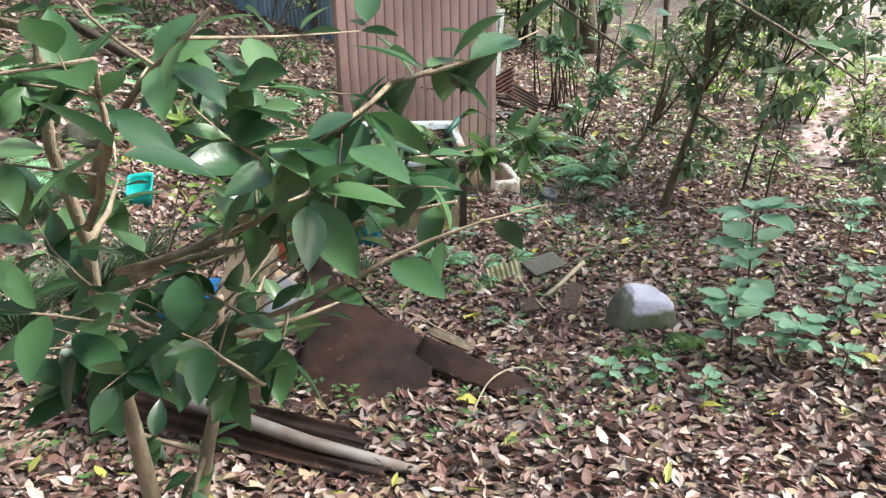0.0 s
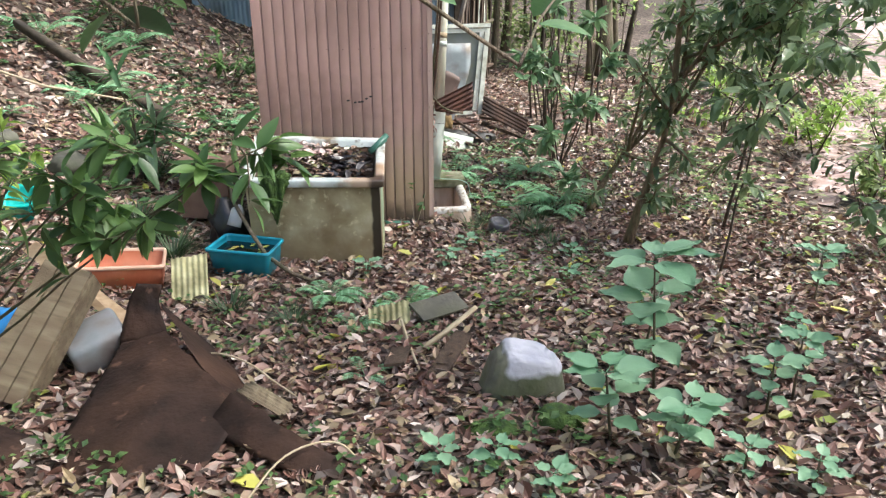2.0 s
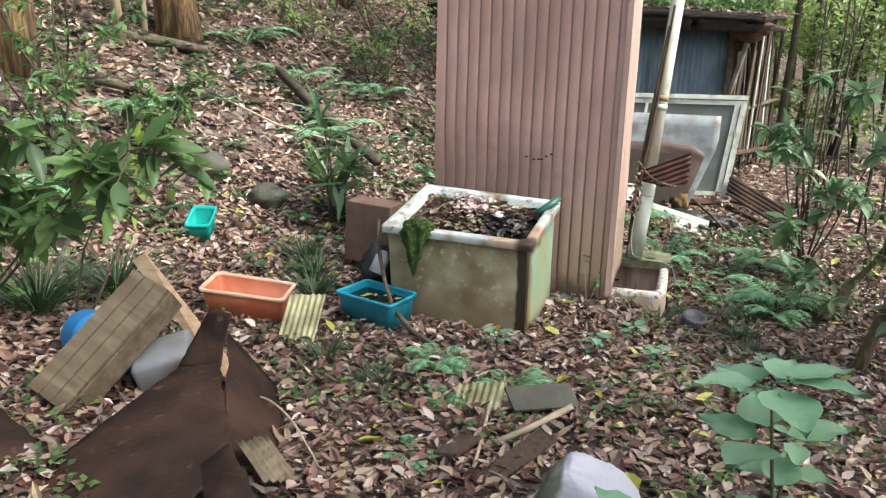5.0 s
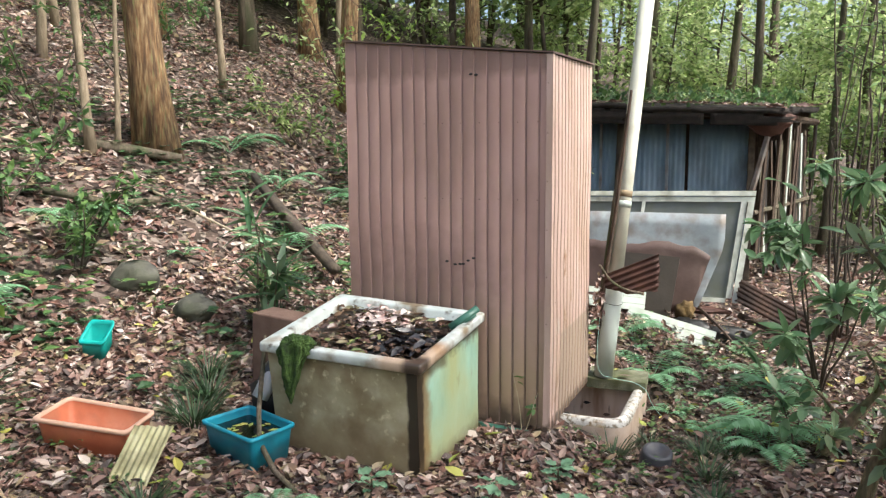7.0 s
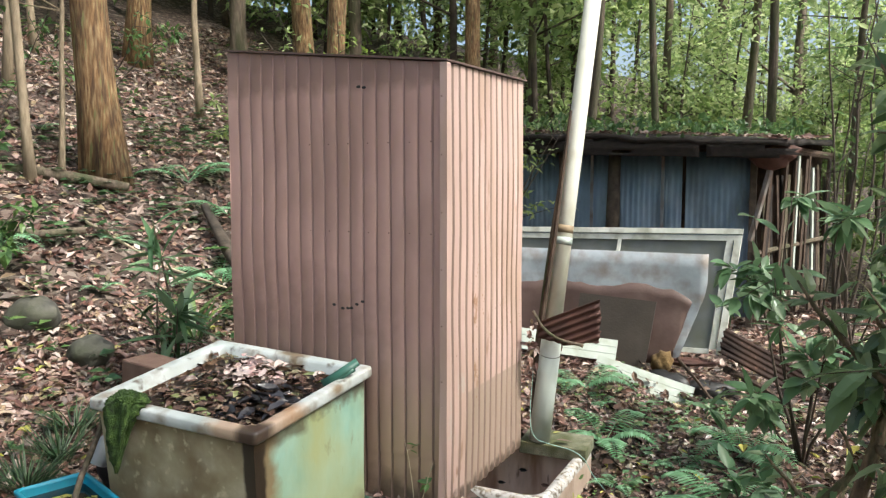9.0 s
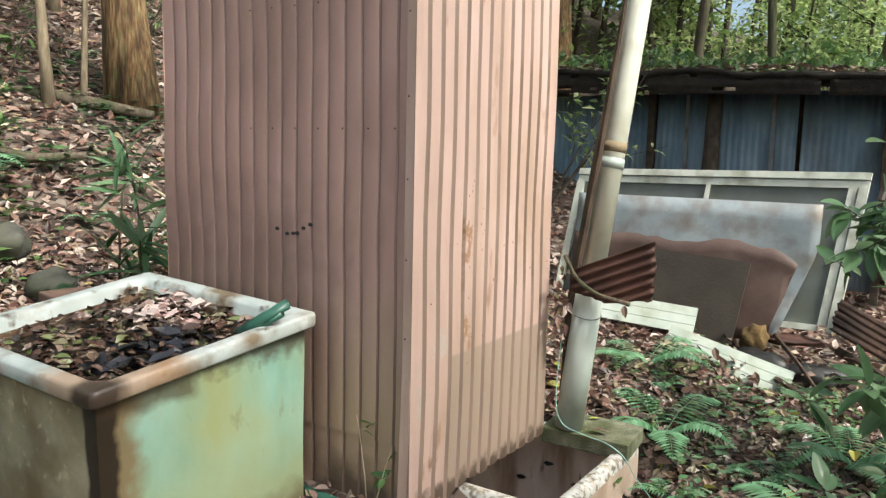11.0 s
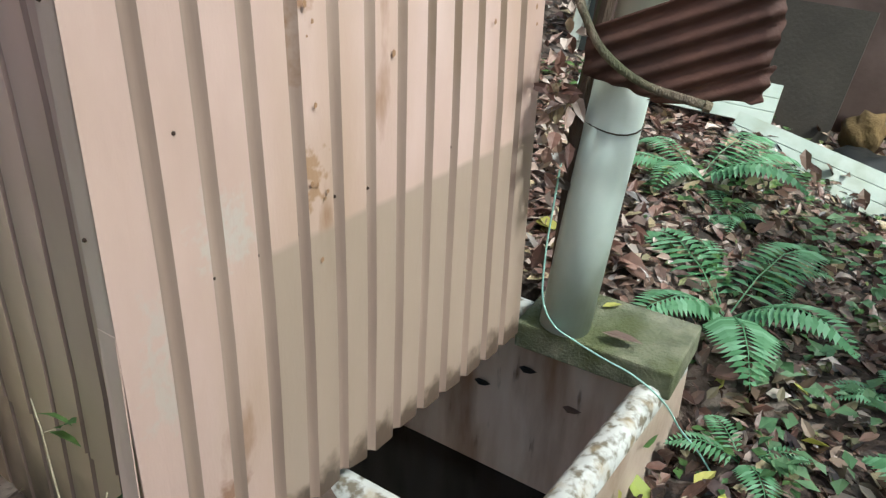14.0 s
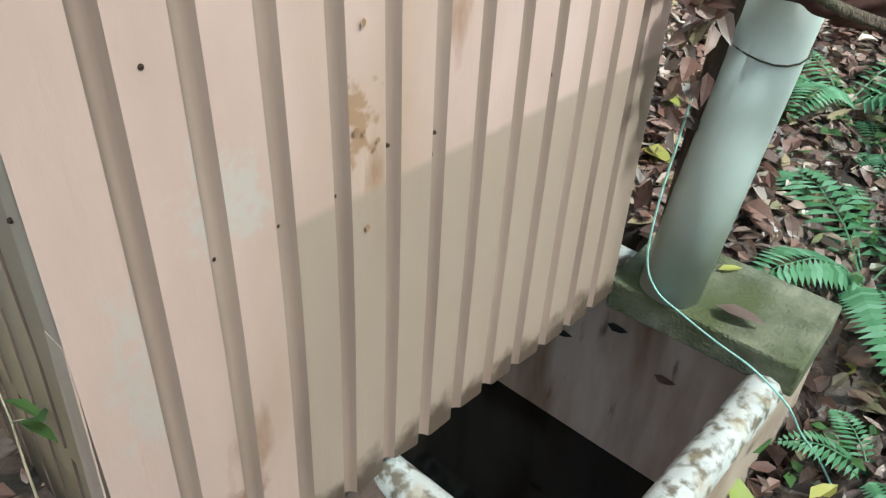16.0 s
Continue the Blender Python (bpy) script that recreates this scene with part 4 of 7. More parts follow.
for lx, ly, lz, ldx, ldy, nz, nn, mt in ((0.20, 1.075, 0.046, 1.0, 0.1, 1.0, (0.1, 0.1, 1), "litter"), (-0.05, 1.155, -0.2, 1, 0, 0, (0, -1, 0.05), "black_film"), (-0.19, 1.155, -0.3, 0.8, 0, 0, (0, -1, 0.05), "black_film"), (0.09, 1.155, -0.27, 1, 0, 0, (0, -1, 0.05), "litter"), (0.15, 1.19, 0.045, 0.5, 0.6, 0, (0, 0, 1), "fresh_litter"), (0.385, 0.80, -0.13, 0.1, 0.1, -1, (1, 0, 0.1), "fresh_litter"), (0.385, 0.92, -0.1, 0.1, 0.3, -1, (1, 0, 0.1), "leaf_mid")):
    big = 0.1 if mt == "litter" and lz > 0 else 0.055
    ob = foliage("dead_leaf", np.array([[lx, ly, lz]]), np.array([[ldx, ldy, -1.0 if mt == "fresh_litter" and lz < 0 else 0.05]]), np.array([nn], float), big, big * 0.4, M[mt], None, 0.12, 0.05)
    tagged(ob, "single fallen leaf lying at the basin", "leaf")


def torn(u0, amp, seed):
    return lambda u: u0 + amp * noise.noise((u * 14, seed, 0)) + amp * 0.5 * noise.noise((u * 45, seed, 1))


def rust_scrap():
    U = Vector((0.02, 0.05, -1.0)).normalized()
    V = Vector((0.90, 0.17, 0.39)).normalized()
    scrap = thing("corrugated_scrap", "torn red-rusty corrugated iron scrap caught on a branch", "scrap metal")
    prof, mark = waves(0.185, 0.042, 0.013, 8)
    cut = torn(0.0, 0.03, 12.0)
    part("sheet", sheet((prof, mark), U, V, U.cross(V), (0.112, 1.0, 0.745), 0.39, rows=10, top=torn(0.375, 0.02, 2.0), bottom=lambda u: max(0.0, (u - 0.09) * 1.6) + (cut(u) if u > 0.09 else 0.0), seed=3), M["rust_red"], scrap, "", True)
    edge = torn(0.0, 0.035, 7.0)
    prof = [(u, 0.0065 * math.cos(2 * math.pi * u / (0.185 / 35 * 8)) - 0.0005) for u in [0.182 + 0.065 * k / 15 for k in range(16)]]
    part("torn_edge", sheet((prof, [0] * (len(prof) - 1)), U, V, U.cross(V), (0.112, 1.0, 0.745), 0.39, rows=8, top=lambda u: 0.372 + edge(u), bottom=lambda u: 0.152 + (u - 0.185) * 3.1 + edge(u * 2), seed=3), M["rust_red"], scrap, "ragged lower edge eaten by rust", True)


rust_scrap()

# ---- heap of sashes and boards behind the shed ----
def window_sash():
    A, B = Vector((-0.98, 3.60, 1.13)), Vector((1.0, 3.63, 1.158))
    C = Vector((0.885, 3.46, 0.13))
    ux = (B - A).normalized()
    uz = (B - C).normalized()
    uy = ux.cross(uz).normalized() * -1
    w, h = (B - A).length, (B - C).length
    sash = thing("window_sash", "large flaking white window sash with dusty panes leaning in rubble", "window sash")

    def slat(name, x0, x1, z0, z1, y0, y1, mat, label=""):
        bm = box(0, 0, 0, 1, 1, 1)
        for v in bm.verts:
            x, y, z = x0 + (x1 - x0) * v.co.x, y0 + (y1 - y0) * v.co.y, z0 + (z1 - z0) * v.co.z
            v.co = C + uz * z - ux * (w - x) - uy * y * -1
        part(name, bm, mat, sash, label)

    slat("top_rail", 0, w, h - 0.045, h, -0.035, 0.03, M["white_frame"])
    slat("top_rail", 0, w, h - 0.10, h - 0.055, -0.02, 0.03, M["white_frame"])
    slat("stile", w - 0.055, w, 0, h - 0.1, -0.035, 0.03, M["white_frame"])
    slat("stile", w - 0.115, w - 0.065, 0.04, h - 0.1, -0.02, 0.03, M["white_frame"])
    slat("stile", 0, 0.055, 0, h - 0.1, -0.035, 0.03, M["white_frame"])
    slat("bottom_rail", 0.055, w - 0.115, 0, 0.04, -0.03, 0.03, M["white_frame"])
    slat("mullion", 0.97, 1.0, 0.04, h - 0.1, -0.02, 0.025, M["white_frame"])
    slat("pane", 0.055, 0.97, 0.04, h - 0.1, 0.0, 0.006, M["pane"], "dusty grey pane")
    slat("pane", 1.0, w - 0.115, 0.04, h - 0.1, 0.0, 0.006, M["pane"], "dusty grey pane")


window_sash()


def slab_of(pts, n, t):
    """A flat board: its outline pts, thickness t along n."""
    bm = bmesh.new()
    n = Vector(n).normalized() * t
    a = [bm.verts.new(Vector(p)) for p in pts]
    b = [bm.verts.new(Vector(p) + n) for p in pts]
    bm.faces.new(a)
    bm.faces.new(b[::-1])
    for i in range(len(a)):
        j = (i + 1) % len(a)
        bm.faces.new((a[i], b[i], b[j], a[j]))
    return bm


def tin_sheet():
    tin = thing("tin_sheet", "bent tin sheet, flaking white and bare brown, leaning on rubble", "tin sheet")
    for name, mat, z0, z1, off in (("painted_sheet", M["white_sheet"], 0.02, 0.95, 0.0), ("bare_patch", M["brown_sheet"], 0.02, 0.66, 0.004)):
        bm = bmesh.new()
        g = []
        for i in range(25):
            col = []
            for k in range(9):
                x = -0.95 + 1.70 * i / 24
                jag = 0.05 * noise.noise((x * 3, 5, 0)) + 0.03 * noise.noise((x * 11, 9, 0))
                bare = name == "bare_patch"
                hi = z1 + (jag - 0.12 * smooth((x - 0.42) / 0.3) if bare else 0.0)
                z = z0 + (hi - z0) * k / 8
                xx = x if z > 0.66 else min(x, 0.75 - (0.66 - z) * 0.36)
                if bare:
                    xx = min(xx, 0.66 - (0.66 - z) * 0.3 + 0.025 * noise.noise((z * 14, 2, 0)))
                y = 3.38 + 0.12 * z + 0.02 * noise.noise((x * 2, z * 3, 1)) - off
                col.append(bm.verts.new((xx, y, z)))
            g.append(col)
        for i in range(24):
            for k in range(8):
                bm.faces.new((g[i][k], g[i + 1][k], g[i + 1][k + 1], g[i][k + 1]))
        r = bmesh.ops.extrude_face_region(bm, geom=bm.faces[:])
        bmesh.ops.translate(bm, vec=(0, 0.003, 0), verts=[v for v in r["geom"] if isinstance(v, bmesh.types.BMVert)])
        part(name, bm, mat, tin, "", True)


tin_sheet()
loose("hardboard_sheet", slab_of([(-0.32, 3.16, -0.02), (0.30, 3.16, -0.06), (0.373, 3.30, 0.556), (-0.271, 3.30, 0.593)], (0, -1, 0.2), 0.012), M["brown_board"], "plain brown hardboard sheet leaning on rubble", "board")


def siding(a, b, width_vec, n, label, seams=2):
    a, b, wv = Vector(a), Vector(b), Vector(width_vec)
    bd = thing("siding_board", label, "board")
    for k in range(seams + 1):
        lo, hi = k / (seams + 1) + 0.008, (k + 1) / (seams + 1) - 0.008
        part("strip", slab_of([a + wv * lo, b + wv * lo, b + wv * hi, a + wv * hi], n, 0.014), M["white_board"], bd)
    # dark sheet behind the strips stands for shade in their joints
    part("backing", slab_of([a + wv * 0.01 - Vector(n) * 0.006, b + wv * 0.01 - Vector(n) * 0.006, b + wv * 0.99 - Vector(n) * 0.006, a + wv * 0.99 - Vector(n) * 0.006], n, 0.01), M["wood_dark"], bd, "dark backing sheet for shade in the joints")


siding((-0.05, 2.86, -0.01), (0.70, 2.92, -0.21), (0.03, 0.1, 0.15), (0.05, -0.8, 0.5), "pale green siding board lying on leaf litter")
siding((-0.75, 2.88, 0.15), (0.10, 3.02, 0.08), (0.0, 0.1, 0.16), (0.0, -0.8, 0.5), "broken pale green siding board among leaves")
# dark rubble between sash and boards
for i, (x, y, z, sx, sy, sz, mat, nm, lb) in enumerate([(0.44, 3.25, 0.06, 0.09, 0.08, 0.1, "ochre", "foam_lump", "crumbling ochre foam lump in the rubble"), (0.50, 3.12, -0.08, 0.2, 0.12, 0.1, "black_stuff", "rubber_lump", "black rubber scrap on the ground"),
                                                        (0.75, 3.2, -0.12, 0.24, 0.1, 0.09, "black_stuff", "rubber_lump", "crumpled black rubber sheet on the ground"), (0.62, 3.38, 0.06, 0.2, 0.08, 0.03, "rust_red", "rust_lump", "rusty scrap among rubble"), (0.2, 3.05, -0.12, 0.3, 0.1, 0.1, "black_stuff", "rubber_lump", "black plastic scrap under the boards")]):
    bm = bmesh.new()
    bmesh.ops.create_icosphere(bm, subdivisions=3, radius=1.0)
    for v in bm.verts:
        v.co *= 1 + 0.45 * noise.noise(v.co * 1.8 + Vector((i * 5, 0, 0)))
        v.co = Vector((v.co.x * sx, v.co.y * sy, v.co.z * sz))
    loose(nm, bm, M[mat], lb, "rubble", pose(x, y, z), True)
loose("corrugated_scrap", sheet(waves(0.22, 0.045, 0.012), (0.2, 0.5, 0.8), (0.75, 0.35, -0.45), (-0.5, 0.8, 0.3), (0.86, 3.3, 0.18), 0.75, rows=4, bottom=torn(0.0, 0.03, 5)), M["rust"], "brown corrugated strip sliding off the rubble", "scrap metal", shade=True)
for p0, p1, r in (((0.6, 3.0, -0.1), (1.0, 2.6, -0.17), 0.02), ((0.55, 3.3, 0.1), (0.95, 2.75, -0.15), 0.015), ((0.9, 3.5, 0.0), (1.5, 3.0, -0.16), 0.03), ((1.0, 4.4, -0.1), (1.9, 3.7, -0.17), 0.022)):
    loose("rotten_stick", tube([p0, Vector(p0).lerp(Vector(p1), 0.5) + Vector((0, 0, 0.015)), p1], [r, r * 0.9, r * 0.7], 7, rough=0.5), M["wood_dark"], "rotten dark stick lying in the rubble", "stick")


n = 170
P = np.stack([rng.uniform(0.25, 1.05, n), rng.uniform(2.85, 3.4, n), np.zeros(n)], 1)
P[:, 2] = [floor_z(x, y) + 0.05 + 0.14 * rng.random() * smooth((y - 2.8) / 0.5) for x, y, _ in P]
L = rng.uniform(0.04, 0.09, n)
tagged(foliage("rubble_litter", P, rng.normal(0, 1, (n, 3)) * [1, 1, 0.4], rng.normal(0, 0.5, (n, 3)) + [0, -0.3, 1], L, L * 0.45, M["wet_litter"], None, 0.25, 0.1), "damp brown leaves caught in the rubble", "leaf litter", kind="stuff")
for px, py, pz in ((0.28, 2.90, 0.03), (0.33, 2.91, -0.03), (-0.35, 2.98, 0.2), (0.52, 2.93, -0.09)):
    ob = foliage("dead_leaf", np.array([[px, py - 0.03, pz + 0.03]]), np.array([[0.3, -0.4, -0.8]]), np.array([[0.1, -1.0, 0.3]]), 0.09, 0.045, M["wet_litter"], None, 0.2, 0.1)
    tagged(ob, "withered brown leaf stuck to a siding board", "leaf")


def patch(corners, nu, nv, belly, rag, seed, thick=0.003):
    bm = bmesh.new()
    g = []
    a, b, c, d = (Vector(p) for p in corners)
    n = (b - a).cross(d - a).normalized()
    for i in range(nu + 1):
        row = []
        for k in range(nv + 1):
            u, v = i / nu, k / nv
            jag = rag * (noise.noise((u * 8, v * 8, seed)) + 0.6 * noise.noise((u * 21, v * 21, seed)))
            uu = u + (jag if i in (0, nu) else 0)
            vv = v + (jag if k in (0, nv) else 0)
            p = a * (1 - uu) * (1 - vv) + b * uu * (1 - vv) + c * uu * vv + d * (1 - uu) * vv
            row.append(bm.verts.new(p + n * (belly * math.sin(math.pi * u) * math.sin(math.pi * v) + 0.02 * noise.noise((u * 3, v * 3, seed)) + 0.006 * noise.noise((u * 11, v * 11, seed)))))
        g.append(row)
    for i in range(nu):
        for k in range(nv):
            edge = min(i, nu - 1 - i, k, nv - 1 - k)
            if rag > 0.05 and edge < 4 and noise.noise((i * 0.45, k * 0.45, seed + 2)) > 0.24 + 0.1 * edge:
                continue
            bm.faces.new((g[i][k], g[i + 1][k], g[i + 1][k + 1], g[i][k + 1]))
    bmesh.ops.delete(bm, geom=[v for v in bm.verts if not v.link_faces], context="VERTS")
    r = bmesh.ops.extrude_face_region(bm, geom=bm.faces[:])
    bmesh.ops.translate(bm, vec=-n * thick, verts=[v for v in r["geom"] if isinstance(v, bmesh.types.BMVert)])
    return bm


# ---- the collapsed blue hut ----
def make_hut():
    hut = thing("corrugated_hut", "derelict hut with blue-grey corrugated walls under a sagging leafy roof", "hut")
    y = 6.25
    for x0, x1, tilt in ((-2.9, -1.35, -0.05), (-1.3, -0.72, 0.05), (-0.66, 0.12, 0.0), (0.16, 0.86, 0.0)):
        part("wall_sheet", sheet(waves(x1 - x0, 0.065, 0.016, 4), (1, 0, 0), (tilt * 0.3, 0, 1), (0, -1, 0), (x0, y, 0.0), 1.9, rows=3), M["hut_blue"], hut, "", True)
    for x in (-1.32, 0.9):
        part("post", box(x - 0.035, y - 0.09, -0.1, x + 0.035, y - 0.02, 1.95, 0.004), M["bark_dark"], hut)
    for x in (-0.95, -0.1):
        part("batten", box(x - 0.018, y - 0.045, 0.0, x + 0.018, y - 0.022, 1.88, 0.003), M["grey_metal"], hut)
    part("trunk_post", tube([(-0.62, 6.1, -0.1), (-0.66, 6.12, 0.9), (-0.64, 6.1, 2.1)], [0.1, 0.08, 0.07], 12, rough=0.4), M["bark_dark"], hut, "thick rough trunk used as a post", True)
    part("beam", tube([(-3.0, 6.2, 2.04), (-1, 6.18, 2.06), (1.0, 6.2, 1.95)], 0.06, 8, rough=0.3), M["hut_black"], hut)
    # near-black ragged strip that darkens the line of the eave
    part("ragged_eave", patch([(-3.2, 5.77, 1.93), (1.25, 5.77, 1.80), (1.25, 5.76, 2.0), (-3.2, 5.76, 2.12)], 60, 6, 0.0, 0.08, 31.0), M["hut_black"], hut, "near-black ragged strip hanging along the eave", True)
    part("beam", tube([(0.92, 6.05, 1.96), (1.7, 8.0, 1.88)], 0.05, 8, rough=0.3), M["wood_dark"], hut)
    bm = bmesh.new()
    g = []
    for i in range(31):
        row = []
        for k in range(13):
            x, yy = -3.2 + 4.45 * i / 30 + 0.5 * k / 12, 5.75 + 2.6 * k / 12
            row.append(bm.verts.new((x, yy, 2.14 - 0.16 * (i / 30) ** 2 + 0.12 * k / 12 + 0.05 * noise.noise((x * 2, yy * 2, 4)) - 0.03 * (k == 0) * noise.noise((x * 9, 0, 0)))))
        g.append(row)
    for i in range(30):
        for k in range(12):
            bm.faces.new((g[i][k], g[i + 1][k], g[i + 1][k + 1], g[i][k + 1]))
    r = bmesh.ops.extrude_face_region(bm, geom=bm.faces[:])
    bmesh.ops.translate(bm, vec=(0, 0, -0.05), verts=[v for v in r["geom"] if isinstance(v, bmesh.types.BMVert)])
    part("roof", bm, M["hut_black"], hut, "dark rotten roof", True)
    rs = random.Random(5)
    for i in range(27):
        t = i / 26
        x, yy = 0.98 + 0.72 * t, 6.2 + 1.75 * t
        lo, hi = rs.uniform(-0.1, 0.25), rs.uniform(1.5, 1.93)
        b = box(-0.028, -0.012, lo, 0.028 + rs.uniform(-0.012, 0.012), 0.012, hi)
        part("slat", b, M[("wood_dark", "hut_black", "bark", "wood_dark", "white_board", "hut_black", "wood_dark", "bark")[i % 8]], hut, "", False, pose(x, yy, 0, rs.uniform(-3, 3), rs.uniform(-4, 4), 67))
    part("rail", tube([(0.95, 6.1, 0.75), (1.72, 7.95, 0.85)], 0.03, 6), M["bark"], hut)
    part("rail", tube([(0.95, 6.1, 0.2), (1.72, 7.95, 0.1)], 0.04, 6), M["wood_dark"], hut)
    part("brace", tube([(0.9, 5.95, 0.9), (1.15, 6.0, 2.0)], 0.035, 6), M["grey_pole"], hut)
    bm = bmesh.new()
    bmesh.ops.create_icosphere(bm, subdivisions=3, radius=1)
    for v in bm.verts:
        v.co *= 1 + 0.5 * noise.noise(v.co * 2)
        v.co = Vector((v.co.x * 0.24, v.co.y * 0.1, v.co.z * 0.16))
    part("rag", bm, M["rust_red"], hut, "rusty crumpled sheet hanging from the eave", True, pose(1.12, 6.0, 1.86))
    part("back_wall", box(-3.0, 8.05, 0.0, 1.6, 8.12, 2.05), M["wood_dark"], hut)
    part("end_wall", box(-3.0, 6.25, 0.3, -2.93, 8.05, 2.05), M["wood_dark"], hut)


make_hut()


def roof_litter():
    n = 1500
    x, yy = rng.uniform(-3.2, 1.6, n), rng.uniform(5.75, 8.3, n)
    z = 2.17 - 0.16 * np.clip((x + 3.2) / 4.45, 0, 1) ** 2 + 0.12 * (yy - 5.75) / 2.6
    a = rng.uniform(0, 6.28, n)
    L = rng.uniform(0.06, 0.15, n)
    ob = foliage("roof_litter", np.stack([x, yy, z], 1), np.stack([np.cos(a), np.sin(a), 0.2 + 0 * a], 1), np.stack([rng.normal(0, 0.4, n), rng.normal(0, 0.4, n), 1 + 0 * a], 1), L, L * 0.5, M["litter"], None, 0.2, 0.1, True)
    tagged(ob, "dead leaves lying on the hut's roof", "leaf litter", kind="stuff")
    n = 900
    x, yy = rng.uniform(-3.2, 1.4, n), rng.uniform(5.75, 8.0, n)
    z = 2.18 - 0.16 * np.clip((x + 3.2) / 4.45, 0, 1) ** 2 + rng.uniform(0, 0.18, n) + 0.12 * (yy - 5.75) / 2.6
    L = rng.uniform(0.06, 0.13, n)
    ob = foliage("roof_creeper", np.stack([x, yy, z], 1), rng.normal(0, 1, (n, 3)), rng.normal(0, 0.5, (n, 3)) + [0, -0.3, 1], L, L * 0.6, M["leaf_mid"], None, 0.2, 0.1, True)
    tagged(ob, "green creeper growing over the hut's roof", "creeper", kind="stuff")


roof_litter()


# ---- clutter on the forest floor ----
def tray(name, label, category, corners, z, height, mat, rim_mat, fill, taper=0.03, m=None):
    """A plastic planter: its four rim corners, height, and what lies in it."""
    ob = thing(name, label, category)
    c = [Vector((*p, z)) for p in corners] if len(corners[0]) == 2 else [Vector(p) for p in corners]
    part("body", ring_loft([rounded(c, 0.012, 0.012, 0.03), rounded(c, taper, height, 0.03), rounded(c, taper + 0.01, height, 0.03)], True), mat, ob, "", True)
    part("inside", ring_loft([rounded(c, 0.015, 0.012, 0.03), rounded(c, taper + 0.004, height - 0.006, 0.03)], True), mat, ob, "", True)
    part("rim", ring_loft([rounded(c, 0.010, 0.02, 0.03), rounded(c, 0.0, 0.018, 0.03), rounded(c, 0.0, 0.002, 0.03), rounded(c, 0.004, 0.0, 0.03), rounded(c, 0.016, 0.0, 0.03), rounded(c, 0.018, 0.014, 0.03)]), rim_mat, ob, "", True)
    if fill:
        fmat, depth, lb = fill
        part(lb.split()[-1], ring_loft([rounded(c, 0.019, depth, 0.03), rounded(c, 0.08, depth, 0.02)], True), fmat, ob, lb)
    return ob


tray("planter", "faded orange plastic planter, tilted on leaf litter", "planter", [(-2.10, -1.56, 0.335), (-1.65, -1.42, 0.275), (-1.69, -1.18, 0.30), (-2.14, -1.30, 0.36)], 0, 0.17, M["orange"], M["orange_rim"], (M["soil"], 0.155, "dark soil"))
tray("planter", "turquoise blue plastic tub full of dark water", "planter", [(-1.50, -1.09), (-1.09, -1.23), (-1.02, -0.95), (-1.41, -0.80)], 0.245, 0.175, M["blue"], M["blue"], (M["water"], 0.045, "murky dark water"))
P = np.array([[rng.uniform(-1.38, -1.15), rng.uniform(-1.08, -0.92), 0.203] for _ in range(14)])
a = rng.uniform(0, 6.28, 14)
ob = foliage("floating_leaves", P, np.stack([np.cos(a), np.sin(a), 0 * a], 1), np.tile([0.1, 0, 1.0], (14, 1)), rng.uniform(0.03, 0.07, 14), 0.025, [M["fresh_litter"]], None, 0.05, 0.02, True)
tagged(ob, "yellow leaves floating in the blue tub", "leaf litter", kind="stuff")
loose("corrugated_sheet", sheet(waves(0.2, 0.032, 0.011, 8), (0.97, 0.22, 0.05), (-0.1, 0.72, 0.62), (0.1, -0.6, 0.75), (-1.58, -1.66, 0.08), 0.36, rows=4, top=torn(0.35, 0.01, 3)), M["yellow_sheet"], "yellowed corrugated plastic sheet leaning on the planter", "plastic sheet", shade=True)
loose("dead_branch", tube([(-1.37, -0.70, 0.60), (-1.36, -0.74, 0.45), (-1.22, -0.98, 0.30), (-1.12, -1.12, 0.2), (-0.97, -1.22, 0.12), (-0.80, -1.30, 0.075)], [0.008, 0.012, 0.014, 0.013, 0.015, 0.012], 8, rough=0.5), M["bark"], "crooked dead branch lying across the blue tub", "branch", shade=True)
tray("scoop", "teal plastic scoop lying tipped on the bank", "scoop", [(-2.86, -0.60, 0.40), (-2.68, -0.56, 0.40), (-2.66, -0.47, 0.53), (-2.84, -0.50, 0.53)], 0, 0.12, M["teal"], M["teal"], None, 0.015)
# concrete block and black bag beside the tub
loose("concrete_block", box(-0.17, -0.1, -0.32, 0.17, 0.1, 0.11, 0.01), M["brick"], "old red-brown concrete block behind the bathtub", "block", pose(-1.62, -0.16, 0.48, 0, 3, -6))
bm = bmesh.new()
bmesh.ops.create_icosphere(bm, subdivisions=3, radius=1)
for v in bm.verts:
    v.co = Vector((v.co.x * 0.14, v.co.y * 0.16, v.co.z * 0.2)) * (1 + 0.4 * noise.noise(v.co * 2.5))
loose("plastic_bag", bm, M["black_film"], "crumpled black plastic bag beside the bathtub", "bag", pose(-1.43, -0.52, 0.18), True)
loose("bottle", tube([(-1.36, -0.78, 0.28), (-1.33, -0.74, 0.37), (-1.32, -0.73, 0.41)], [0.045, 0.045, 0.018], 14), M["white_plastic"], "white plastic bottle beside the bathtub", "bottle", shade=True)
